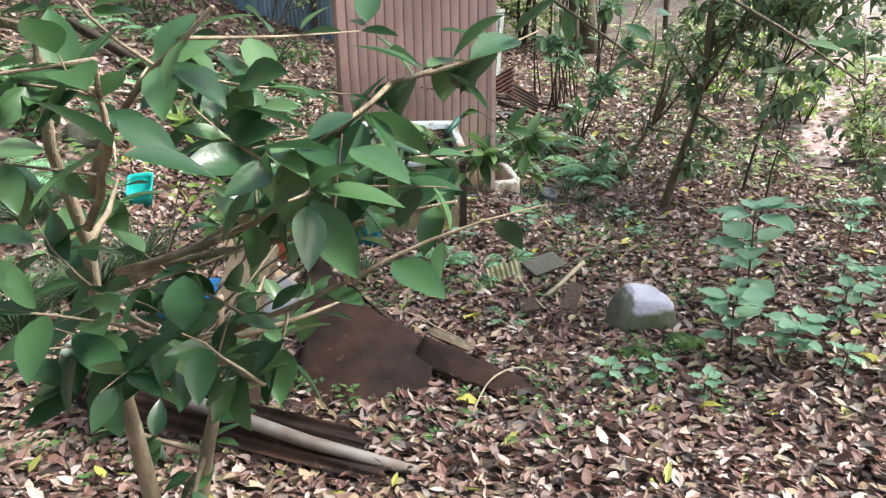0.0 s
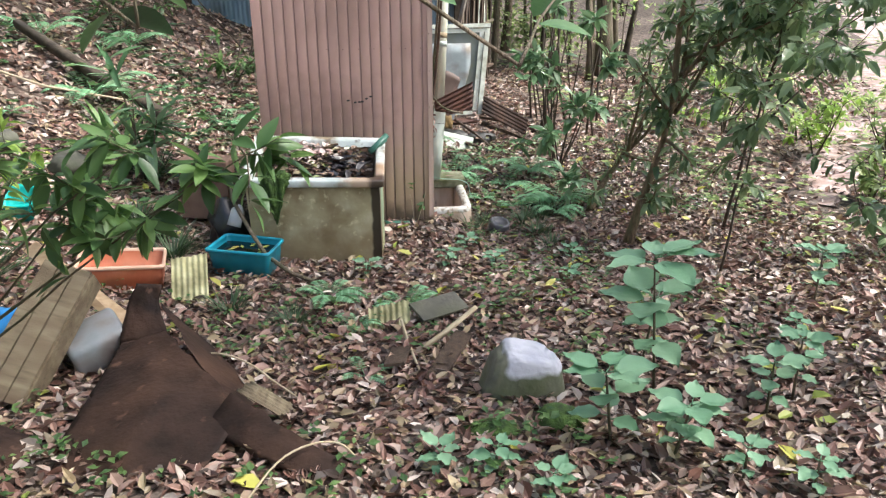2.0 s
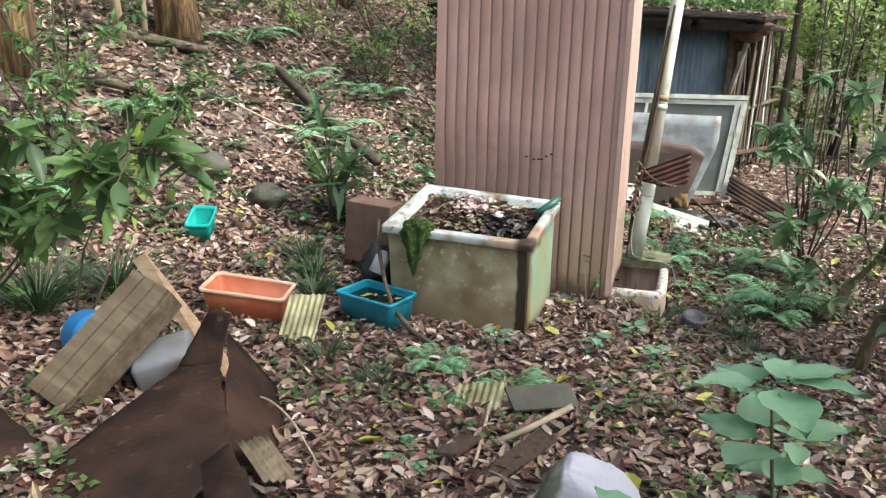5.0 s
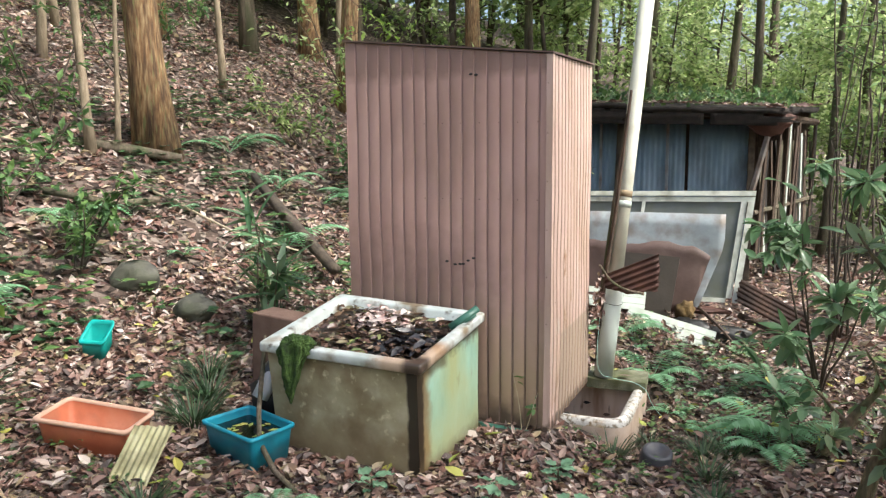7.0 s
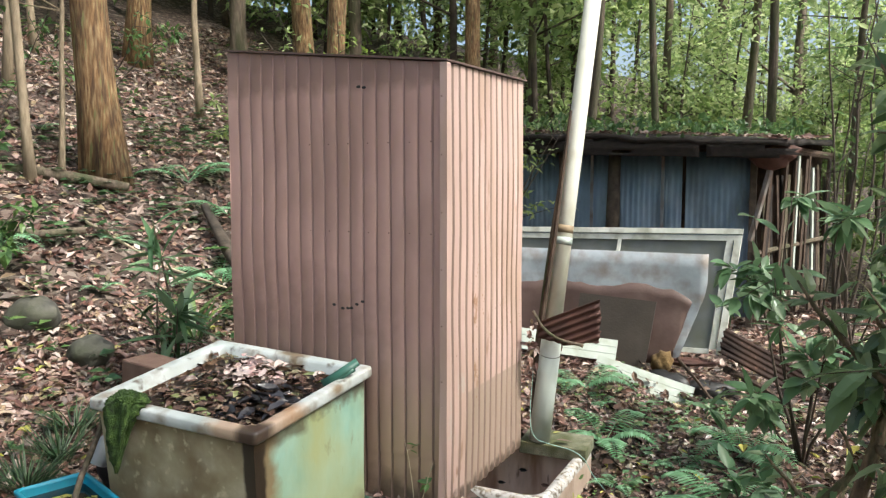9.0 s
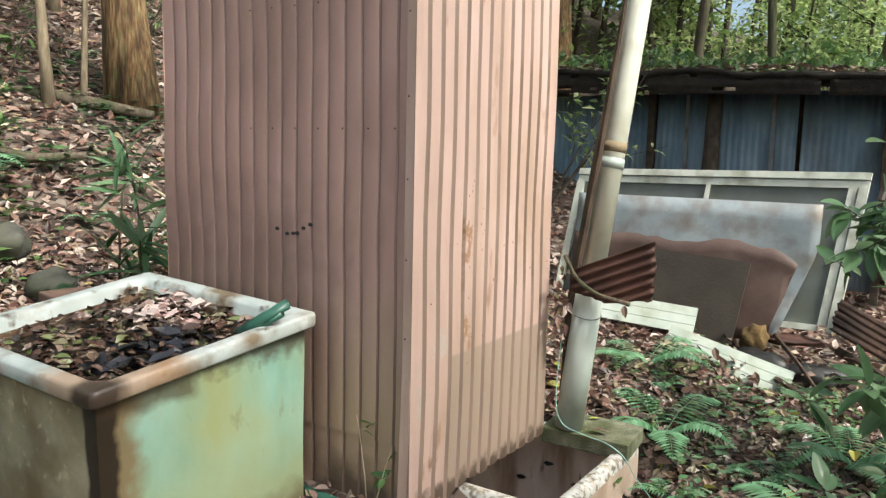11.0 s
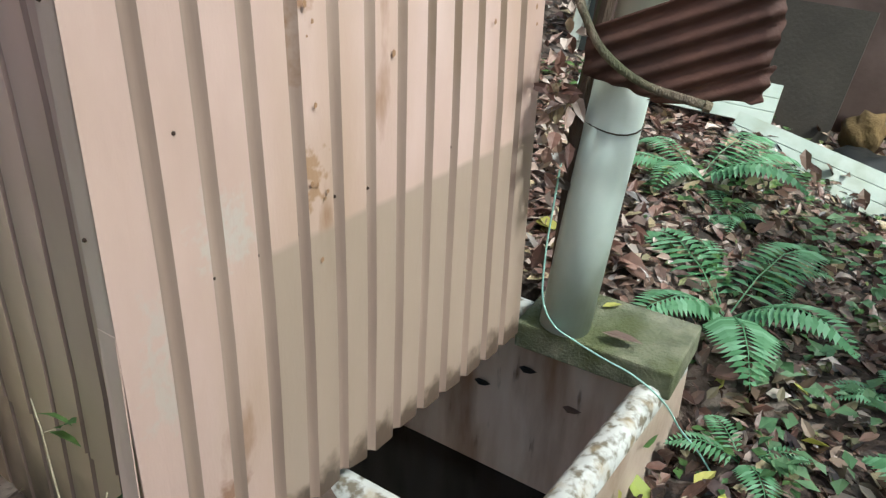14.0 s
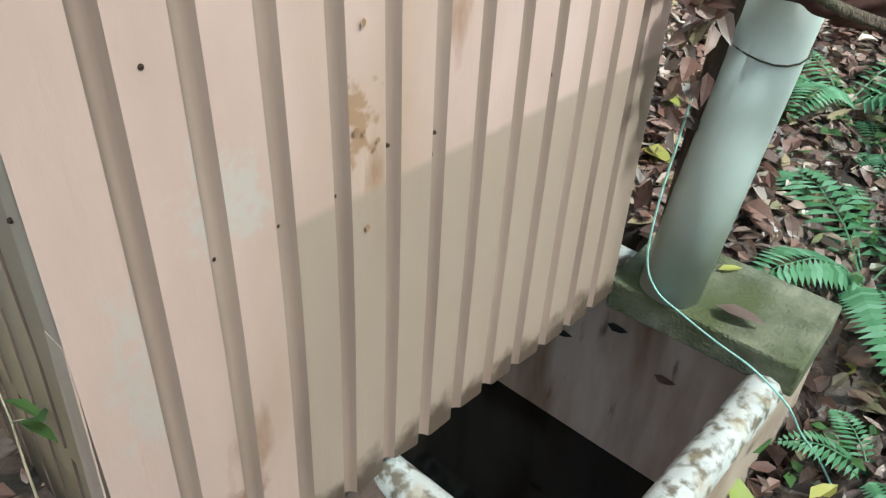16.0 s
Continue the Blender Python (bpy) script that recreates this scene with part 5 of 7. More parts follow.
# green gutter pieces
def gutter(p0, p1, r, label):
    p0, p1 = Vector(p0), Vector(p1)
    d = (p1 - p0).normalized()
    a = d.orthogonal().normalized()
    c = d.cross(a)
    bm = bmesh.new()
    R = []
    for p in (p0, p0.lerp(p1, 0.5), p1):
        for rr in (r, r - 0.003):
            R.append([bm.verts.new(p + (a * math.cos(w) + c * math.sin(w) * 0.7) * rr) for w in [2 * math.pi * k / 14 for k in range(14)]])
    for i in (0, 1, 2, 3):
        for k in range(14):
            bm.faces.new((R[i][k], R[i][(k + 1) % 14], R[i + 2][(k + 1) % 14], R[i + 2][k]))
    for i in (0, 4):
        for k in range(14):
            bm.faces.new((R[i][k], R[i][(k + 1) % 14], R[i + 1][(k + 1) % 14], R[i + 1][k]))
    loose("gutter_pipe", bm, M["green_gutter"], label, "gutter pipe", shade=True)


gutter((-0.46, -0.31, 0.63), (-0.335, -0.215, 0.727), 0.022, "dark green gutter pipe sticking out of the bathtub")
gutter((-0.46, -0.29, 0.62), (-0.345, -0.23, 0.70), 0.018, "short green gutter pipe lying on the tub's rim")
gutter((-0.42, -0.075, 0.02), (-0.06, -0.05, -0.01), 0.022, "green gutter pipe lying at the shed's foot")
gutter((-0.36, -0.12, 0.0), (-0.1, -0.09, -0.01), 0.018, "green gutter pipe lying at the shed's foot")


# rusted scrap heap
rusty = thing("rusty_sheet", "large torn rusty steel sheet folded into a peak on litter", "scrap metal")
def flap(left, right, nu, nv, crease, rag, seed, thick=0.003):
    """A torn sheet hung between two bent edges, creased along its length."""
    L, R = spline(left, nv), spline(right, nv)
    n = min(len(L), len(R))
    bm = bmesh.new()
    g = []
    for k in range(n):
        row = []
        for i in range(nu + 1):
            u = i / nu
            p = L[k].lerp(R[k], u)
            edge = 1.0 if i in (0, nu) or k == n - 1 else 0.0
            jag = rag * (noise.noise((u * 6, k * 0.37, seed)) + 0.7 * noise.noise((u * 17, k * 0.9, seed)))
            out = crease * math.sin(math.pi * k / (n - 1)) * (1 - abs(2 * u - 0.85)) + 0.012 * noise.noise((u * 4, k * 0.25, seed)) + 0.004 * noise.noise((u * 15, k, seed))
            row.append(bm.verts.new(p + Vector((0.25, -0.9, 0.3)) * out + (R[k] - L[k]).normalized() * jag * edge + Vector((0, 0, jag * edge))))
        g.append(row)
    for k in range(n - 1):
        for i in range(nu):
            bm.faces.new((g[k][i], g[k][i + 1], g[k + 1][i + 1], g[k + 1][i]))
    r = bmesh.ops.extrude_face_region(bm, geom=bm.faces[:])
    bmesh.ops.translate(bm, vec=(0.001, thick, -0.001), verts=[v for v in r["geom"] if isinstance(v, bmesh.types.BMVert)])
    return bm


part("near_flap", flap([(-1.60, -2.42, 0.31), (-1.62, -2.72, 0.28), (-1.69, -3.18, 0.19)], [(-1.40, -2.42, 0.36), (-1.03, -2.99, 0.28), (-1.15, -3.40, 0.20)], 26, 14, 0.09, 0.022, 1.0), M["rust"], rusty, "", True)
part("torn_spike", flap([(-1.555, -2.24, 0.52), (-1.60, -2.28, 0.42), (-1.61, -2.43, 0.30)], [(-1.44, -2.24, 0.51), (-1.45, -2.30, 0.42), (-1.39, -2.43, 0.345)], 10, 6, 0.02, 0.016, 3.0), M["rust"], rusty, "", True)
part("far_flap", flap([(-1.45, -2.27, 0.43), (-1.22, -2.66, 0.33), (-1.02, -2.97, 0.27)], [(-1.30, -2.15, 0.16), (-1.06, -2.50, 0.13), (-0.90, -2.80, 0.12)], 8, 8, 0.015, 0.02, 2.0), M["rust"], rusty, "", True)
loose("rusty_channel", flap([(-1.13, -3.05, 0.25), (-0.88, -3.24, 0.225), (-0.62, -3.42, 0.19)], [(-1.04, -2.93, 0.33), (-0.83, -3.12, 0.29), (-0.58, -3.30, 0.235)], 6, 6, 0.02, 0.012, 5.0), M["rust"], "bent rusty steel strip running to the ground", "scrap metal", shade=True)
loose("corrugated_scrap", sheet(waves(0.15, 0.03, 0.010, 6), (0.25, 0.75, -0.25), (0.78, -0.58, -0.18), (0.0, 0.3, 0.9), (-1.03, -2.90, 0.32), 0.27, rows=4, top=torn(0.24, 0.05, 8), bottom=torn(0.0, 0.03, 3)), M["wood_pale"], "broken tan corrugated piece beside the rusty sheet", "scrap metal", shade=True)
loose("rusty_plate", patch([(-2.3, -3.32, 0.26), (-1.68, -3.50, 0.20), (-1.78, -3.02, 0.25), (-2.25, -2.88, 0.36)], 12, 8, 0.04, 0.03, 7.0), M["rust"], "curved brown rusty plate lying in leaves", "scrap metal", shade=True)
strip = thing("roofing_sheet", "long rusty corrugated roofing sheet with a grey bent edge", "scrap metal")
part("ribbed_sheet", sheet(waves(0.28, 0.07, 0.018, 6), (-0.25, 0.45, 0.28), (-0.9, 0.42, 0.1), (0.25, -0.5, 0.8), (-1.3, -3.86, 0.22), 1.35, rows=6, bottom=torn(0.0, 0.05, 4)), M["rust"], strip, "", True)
part("edge_roll", tube([(-1.2, -3.80, 0.235), (-1.6, -3.66, 0.33), (-2.0, -3.48, 0.43), (-2.5, -3.28, 0.54)], [0.022, 0.026, 0.028, 0.028], 10, rough=0.15), M["grey_pole"], strip, "grey weathered edge", True)

crate = thing("timber_box", "weathered grooved timber box lying tipped in leaves", "timber box", pose(-1.93, -2.46, 0.39, 0, 0, 0))
cm = Matrix.Rotation(radians(66), 4, "Z") @ Matrix.Rotation(radians(-38), 4, "Y") @ Matrix.Rotation(radians(18), 4, "X")
for k in range(3):
    ob = part("plank", box(-0.32, -0.11 + 0.075 * k, 0.045, 0.32, -0.04 + 0.075 * k, 0.065, 0.004), M["wood_pale"], crate)
    ob.matrix_basis = cm
for nm, b in (("side_board", (-0.32, -0.115, -0.08, 0.32, -0.098, 0.04)), ("side_board", (-0.32, 0.098, -0.08, 0.32, 0.115, 0.04)), ("base_board", (-0.32, -0.097, -0.08, 0.32, 0.097, -0.062)), ("end_board", (0.30, -0.097, -0.06, 0.318, 0.097, 0.04))):
    ob = part(nm, box(*b, 0.003), M["wood_pale"] if nm == "side_board" else M["wood_dark"], crate)
    ob.matrix_basis = cm
loose("plank", slab_of([(-2.12, -2.02, 0.62), (-2.06, -2.0, 0.66), (-1.50, -2.08, 0.12), (-1.52, -2.15, 0.06)], (0.2, -0.9, 0.3), 0.012), M["wood_tan"], "split tan board leaning over the timber box", "plank")
loose("plank", slab_of([(-2.05, -1.98, 0.55), (-1.98, -2.0, 0.57), (-1.72, -2.03, 0.30), (-1.80, -2.0, 0.28)], (0.2, -0.9, 0.3), 0.01), M["wood_tan"], "broken pale board lying on the scrap heap", "plank")
barrel = thing("plastic_drum", "bright blue plastic drum lying on its side", "drum", pose(-2.16, -2.2, 0.27, 0, 84, -20))
rings = [(-0.22, 0.10), (-0.215, 0.118), (-0.2, 0.125), (-0.1, 0.125), (-0.09, 0.13), (-0.08, 0.125), (0.1, 0.125), (0.2, 0.122), (0.21, 0.11), (0.21, 0.09), (0.2, 0.088)]
part("body", ring_loft([[Vector((r * math.cos(2 * math.pi * k / 28), r * math.sin(2 * math.pi * k / 28), z)) for k in range(28)] for z, r in rings], True), M["barrel"], barrel, "", True)
part("base", ring_loft([[Vector((r * math.cos(2 * math.pi * k / 28), r * math.sin(2 * math.pi * k / 28), z)) for k in range(28)] for z, r in ((-0.22, 0.10), (-0.216, 0.085), (-0.21, 0.08))], True), M["barrel"], barrel, "", True)
loose("metal_box", box(-0.13, -0.11, -0.13, 0.13, 0.11, 0.13, 0.025), M["grey_metal"], "grey painted metal box, half buried and rusting", "metal box", pose(-1.74, -2.3, 0.22, 12, -16, 30), True)


def boulder(name, label, at, size, mats, seed, split=0.35):
    bm = bmesh.new()
    bmesh.ops.create_icosphere(bm, subdivisions=4, radius=1)
    for v in bm.verts:
        p = v.co.copy()
        q = 1 + 0.22 * noise.noise(p * 1.3 + Vector((seed, 0, 0))) + 0.06 * noise.noise(p * 5)
        v.co = Vector((p.x * size[0], p.y * size[1], p.z * size[2])) * q
    for f in bm.faces:
        f.material_index = 1 if len(mats) > 1 and f.calc_center_median().z > size[2] * split + 0.02 * noise.noise(f.calc_center_median() * 9) else 0
    return loose(name, bm, mats, label, "stone", pose(*at), True)


def capped_boulder():
    """A blunt stone that leans to one side, its flat top coloured white."""
    bm = bmesh.new()
    bmesh.ops.create_icosphere(bm, subdivisions=5, radius=1)
    for v in bm.verts:
        p = v.co.copy()
        e = [math.copysign(abs(c) ** 0.62, c) for c in p]
        q = 1 + 0.10 * noise.noise(p * 1.6 + Vector((4, 0, 0))) + 0.03 * noise.noise(p * 6) + 0.012 * noise.noise(p * 17)
        x, y, z = e[0] * 0.178 * q, e[1] * 0.125 * q, e[2] * 0.135 * q
        up = smooth((z + 0.15) / 0.3)
        v.co = Vector((x * (1.12 - 0.34 * up) + 0.035 * up, y * (1.1 - 0.25 * up), z - 0.22 * x * up))
    loose("boulder", bm, M["stone_cap"], "blunt grey boulder with a white top", "stone", pose(0.165, -2.69, 0.20), True)


capped_boulder()
boulder("boulder", "small stone covered with green moss", (0.27, -3.0, 0.16), (0.11, 0.09, 0.055), [M["moss"]], 9.0)
boulder("boulder", "small stone covered with green moss", (-0.02, -3.05, 0.15), (0.12, 0.08, 0.05), [M["moss"]], 14.0)
boulder("boulder", "dark grey stone on the leafy bank", (-2.75, 0.35, 0.42), (0.16, 0.12, 0.11), [M["stone"]], 19.0)
boulder("boulder", "dark grey stone on the leafy bank", (-3.3, 0.35, 0.62), (0.2, 0.15, 0.13), [M["stone"]], 23.0)
loose("stick", tube([(-0.28, -2.3, 0.11), (-0.12, -2.22, 0.18), (0.045, -2.14, 0.27)], [0.014, 0.015, 0.012], 7, rough=0.3), M["vine"], "pale broken stick lying in the litter", "stick", shade=True)
loose("stick", tube([(-0.33, -2.0, 0.15), (-0.30, -2.25, 0.12), (-0.27, -2.5, 0.14)], [0.008, 0.009, 0.006], 6, rough=0.3), M["vine"], "thin pale stick lying in the litter", "stick", shade=True)
loose("rotten_board", box(-0.2, -0.045, -0.008, 0.2, 0.045, 0.008, 0.003), M["wood_dark"], "dark rotten board lying in the litter", "board", pose(-0.13, -2.42, 0.15, 6, -10, 60))
loose("rotten_board", box(-0.16, -0.07, -0.008, 0.16, 0.07, 0.008, 0.003), M["stone"], "grey slate-like board lying in the litter", "board", pose(-0.12, -1.88, 0.16, 22, 4, 35))
loose("rotten_board", box(-0.15, -0.05, -0.008, 0.15, 0.05, 0.008, 0.003), M["wood_dark"], "dark rotten board lying in the litter", "board", pose(-0.36, -2.35, 0.14, -8, 10, 80))
loose("corrugated_scrap", sheet(waves(0.22, 0.032, 0.012, 8), (0.95, 0.1, 0.1), (0.0, 0.8, 0.45), (0, -0.5, 0.85), (-0.5, -2.02, 0.1), 0.16, rows=3, top=torn(0.15, 0.02, 6)), M["yellow_sheet"], "small yellowed corrugated plastic piece in the litter", "plastic sheet", shade=True)
loose("vine", tube(spline([(-1.33, -2.36, 0.20), (-1.17, -2.44, 0.24), (-1.03, -2.52, 0.225), (-0.93, -2.59, 0.18), (-0.80, -2.72, 0.15), (-0.69, -2.89, 0.135)]), 0.0045, 6, rough=0.3), M["vine"], "bleached dry vine trailing over the litter", "vine", shade=True)
loose("vine", tube(spline([(-0.95, -3.5, 0.2), (-0.8, -3.3, 0.28), (-0.62, -3.22, 0.27), (-0.5, -3.3, 0.18)]), 0.004, 6, rough=0.3), M["vine"], "bleached dry vine lying in the litter", "vine", shade=True)
loose("plastic_sheet", patch([(-0.82, -3.63, 0.20), (-0.48, -3.52, 0.20), (-0.46, -3.46, 0.215), (-0.78, -3.53, 0.22)], 12, 5, 0.02, 0.04, 11.0), M["grey_pole"], "crumpled grey plastic sheet half under leaves", "plastic sheet", shade=True)
pot = thing("flower_pot", "dark grey plastic pot lying upside down in leaves", "pot", pose(0.57, 0.24, -0.13, 14, 8, 0))
part("body", ring_loft([[Vector((r * math.cos(2 * math.pi * k / 28), r * math.sin(2 * math.pi * k / 28), z)) for k in range(28)] for z, r in ((-0.12, 0.095), (-0.02, 0.088), (0.012, 0.085), (0.02, 0.078), (0.018, 0.06), (0.008, 0.055))], True), M["pot"], pot, "", True)
loose("fallen_log", tube([(-5.6, 1.5, 1.72), (-5.0, 1.95, 1.60), (-4.55, 2.35, 1.5)], [0.05, 0.06, 0.045], 10, rough=0.4), M["bark"], "thin fallen log lying across the bank", "log", shade=True)
loose("fallen_log", tube([(-3.9, 2.7, 1.3), (-3.2, 2.2, 0.95), (-2.3, 1.6, 0.55)], [0.05, 0.06, 0.05], 10, rough=0.4), M["bark_dark"], "dark fallen branch lying down the bank", "log", shade=True)
loose("fallen_log", tube([(-4.6, 0.7, 1.25), (-4.1, 1.0, 1.12), (-3.9, 1.3, 1.15)], [0.03, 0.035, 0.03], 8, rough=0.5), M["bark"], "crooked dead branch lying on the bank", "log", shade=True)
loose("fallen_log", tube([(-4.2, 1.55, 1.2), (-3.3, 1.55, 0.85), (-2.6, 1.5, 0.72)], [0.012, 0.012, 0.008], 6, rough=0.5), M["vine"], "thin bleached stick lying on the bank", "stick", shade=True)


# ---- plants ----
def curve_points(p0, p1, n, sag, rs):
    a, b = Vector(p0), Vector(p1)
    w = Vector((rs.uniform(-1, 1), rs.uniform(-1, 1), rs.uniform(-0.3, 0.3))) * sag
    return [a.lerp(b, i / n) + w * math.sin(math.pi * i / n) + Vector((rs.uniform(-1, 1), rs.uniform(-1, 1), 0)) * sag * 0.15 for i in range(n + 1)]


def bush(name, label, category, stems, count, size, leaf, bark, spread, seed, start=0.35, ratio=0.42, twigs=3, group="", simple=False, up=0.6, sag=0.15):
    """stems: (base, tip, radius). Twigs leave each stem, and leaves sit along stems and twigs."""
    rs = random.Random(seed)
    ob = thing(name, label, category, group=group)
    sites = []
    for p0, p1, r in stems:
        pts = curve_points(p0, p1, 7, (Vector(p1) - Vector(p0)).length * 0.06, rs)
        bm = tube(pts, [r * (1 - 0.7 * i / 7) for i in range(8)], 8, rough=0.2)
        for k in range(twigs):
            i = rs.randint(int(7 * start), 7)
            q = pts[i] + Vector((rs.gauss(0, 1), rs.gauss(0, 1), rs.gauss(0.4, 0.6))) * spread
            tp = curve_points(pts[i], q, 4, spread * 0.15, rs)
            part("twig", tube(tp, [r * 0.35, r * 0.3, r * 0.25, r * 0.2, r * 0.1], 5), bark, ob, "", True)
            sites += [(tp[j].lerp(tp[j + 1], rs.random()), (tp[j + 1] - tp[j]).normalized()) for j in (1, 2, 3) for _ in range(3)]
        part("stem", bm, bark, ob, "", True)
        sites += [(pts[i].lerp(pts[i + 1], rs.random()), (pts[i + 1] - pts[i]).normalized()) for i in range(int(7 * start), 7) for _ in range(2)]
    P, D, N, L = [], [], [], []
    for _ in range(count):
        s, d = rs.choice(sites)
        o = Vector((rs.gauss(0, 1), rs.gauss(0, 1), rs.gauss(0, 0.7))).normalized()
        P.append(s + o * spread * 0.12 * rs.random())
        D.append(d * 0.4 + o + Vector((0, 0, -sag)))
        N.append(Vector((rs.gauss(0, 0.4), rs.gauss(0, 0.4), up + 0.4)))
        L.append(rs.uniform(*size))
    L = np.array(L)
    foliage("foliage", np.array(P), np.array(D), np.array(N), L, L * ratio, leaf, ob, 0.12, 0.18, simple)
    return ob


gz = floor_z
# leafy branches close to the walker
bush("shrub", "broad-leaved evergreen shrub with pale stems beside the roofing sheet", "shrub",
     [((-2.05, -4.15, 0.35), (-1.93, -4.75, 2.0), 0.028), ((-2.0, -4.2, 0.35), (-1.75, -4.35, 1.3), 0.03), ((-1.93, -4.4, 1.2), (-1.45, -5.0, 1.62), 0.012), ((-1.95, -4.45, 1.4), (-1.35, -4.98, 1.93), 0.012), ((-1.93, -4.5, 1.3), (-1.6, -5.02, 1.45), 0.01), ((-1.95, -4.6, 1.6), (-1.75, -5.1, 2.0), 0.01), ((-1.9, -4.6, 1.5), (-1.25, -4.95, 1.72), 0.01), ((-1.9, -4.6, 1.5), (-1.5, -5.0, 1.78), 0.01), ((-1.9, -4.6, 1.4), (-1.75, -5.0, 1.55), 0.01), ((-1.9, -4.7, 1.7), (-1.6, -5.0, 2.05), 0.01)],
     460, (0.07, 0.125), M["leaf_dark"], M["bark_pale"], 0.17, 11, 0.5, 0.5, 5, simple=None)
bush("hanging_branch", "thin hanging twig with dark oval leaves", "branch", [((-1.7, -4.3, 2.6), (-0.25, -4.6, 1.80), 0.009), ((-1.6, -4.3, 2.45), (-0.75, -4.55, 1.85), 0.008)], 26, (0.06, 0.10), M["leaf_dark"], M["bark"], 0.1, 5, 0.65, 0.45, 2, simple=None)
bush("shrub", "evergreen shrub with slender arching grey twigs and narrow leaves", "shrub",
     [((-2.3, -3.05, 0.3), (-0.76, -3.64, 1.45), 0.008), ((-2.3, -3.05, 0.3), (-0.92, -3.62, 1.37), 0.007), ((-2.3, -3.0, 0.3), (-1.08, -3.6, 1.46), 0.007), ((-2.3, -3.0, 0.3), (-1.2, -3.6, 1.36), 0.006), ((-2.3, -3.0, 0.3), (-1.42, -3.55, 1.46), 0.006), ((-2.3, -3.0, 0.3), (-1.65, -3.4, 1.38), 0.006)],
     430, (0.06, 0.115), M["leaf_mid"], M["bark"], 0.10, 21, 0.76, 0.36, 5, simple=None, sag=0.3)
bush("shrub", "young shrub with pale yellow-green new leaves", "shrub", [((-2.45, -2.05, 0.2), (-1.95, -2.25, 1.1), 0.008), ((-2.45, -2.05, 0.2), (-2.2, -1.75, 1.0), 0.008)], 60, (0.06, 0.11), M["leaf_yellow"], M["bark"], 0.14, 31, 0.6, 0.38, 3, simple=None)
# shrub in the clearing and saplings beside it
bush("shrub", "leaning evergreen shrub with forked brown trunk and glossy leaves", "shrub",
     [((1.50, -0.15, gz(1.5, -0.15) - 0.05), (1.84, -0.1, 1.0), 0.045), ((1.80, -0.1, 0.85), (1.95, -0.2, 2.3), 0.03), ((1.80, -0.1, 0.8), (2.5, -0.3, 1.9), 0.018), ((1.82, -0.1, 0.9), (2.0, 0.4, 1.9), 0.018), ((1.84, -0.1, 1.1), (2.7, 0.3, 1.6), 0.016), ((1.82, -0.1, 1.0), (2.15, -0.5, 1.75), 0.014), ((1.84, -0.1, 1.2), (2.3, -0.8, 1.6), 0.014)],
     1250, (0.08, 0.15), M["leaf_shrub"], M["bark_warm"], 0.24, 41, 0.3, 0.36, 9, sag=0.55)
bush("shrub", "low evergreen shrub with dark crooked trunk and sparse leaves", "shrub",
     [((1.42, 0.65, gz(1.42, 0.65) - 0.05), (1.85, 0.85, 0.35), 0.04), ((1.80, 0.82, 0.3), (2.2, 1.0, 1.1), 0.02), ((1.8, 0.8, 0.3), (1.85, 0.6, 1.2), 0.018), ((1.8, 0.82, 0.3), (2.5, 0.7, 1.3), 0.016)],
     430, (0.07, 0.13), M["leaf_shrub"], M["bark_warm"], 0.22, 43, 0.4, 0.36, 8, sag=0.5)
bush("sapling", "thin sapling with drooping oval leaves", "sapling", [((1.80, -1.15, gz(1.8, -1.15) - 0.03), (1.93, -1.2, 1.15), 0.010), ((1.92, -1.2, 0.95), (2.35, -1.3, 1.4), 0.008)], 260, (0.09, 0.15), M["leaf_shrub"], M["bark_dark"], 0.24, 47, 0.6, 0.38, 9, sag=0.6)
bush("sapling", "thin sapling with dark drooping leaves", "sapling", [((2.38, 0.05, gz(2.4, 0.05) - 0.03), (2.5, -0.3, 1.5), 0.016), ((2.45, -0.2, 1.0), (3.0, -0.5, 1.6), 0.01), ((2.45, -0.2, 1.0), (2.2, -0.7, 1.7), 0.01)], 520, (0.09, 0.16), M["leaf_shrub"], M["bark_dark"], 0.3, 53, 0.5, 0.38, 8, sag=0.6)
bush("shrub", "low evergreen shrub with dark drooping leaves at the glade's edge", "shrub", [((3.2, -0.9, gz(3.2, -0.9) - 0.03), (3.0, -1.1, 0.75), 0.012), ((3.2, -0.9, gz(3.2, -0.9) - 0.03), (3.5, -0.8, 0.8), 0.012), ((3.2, -0.9, gz(3.2, -0.9) - 0.03), (2.9, -0.7, 0.5), 0.01)], 190, (0.09, 0.15), M["leaf_shrub"], M["bark_dark"], 0.22, 57, 0.4, 0.38, 5, sag=0.45)
gb = (1.5, 2.05, gz(1.5, 2.05) - 0.03)
bush("shrub", "evergreen shrub with whorls of long glossy leaves near the rubble", "shrub", [(gb, (1.16, 2.1, 1.32), 0.012), (gb, (1.40, 1.9, 1.45), 0.012), (gb, (1.65, 1.85, 1.3), 0.012), (gb, (1.32, 1.7, 0.98), 0.01), (gb, (1.6, 1.5, 0.65), 0.01), (gb, (1.25, 1.75, 0.3), 0.008), (gb, (1.85, 1.8, 0.9), 0.01)],
     330, (0.11, 0.19), M["leaf_gloss"], M["bark_dark"], 0.13, 59, 0.84, 0.40, 3, simple=None, sag=0.2)
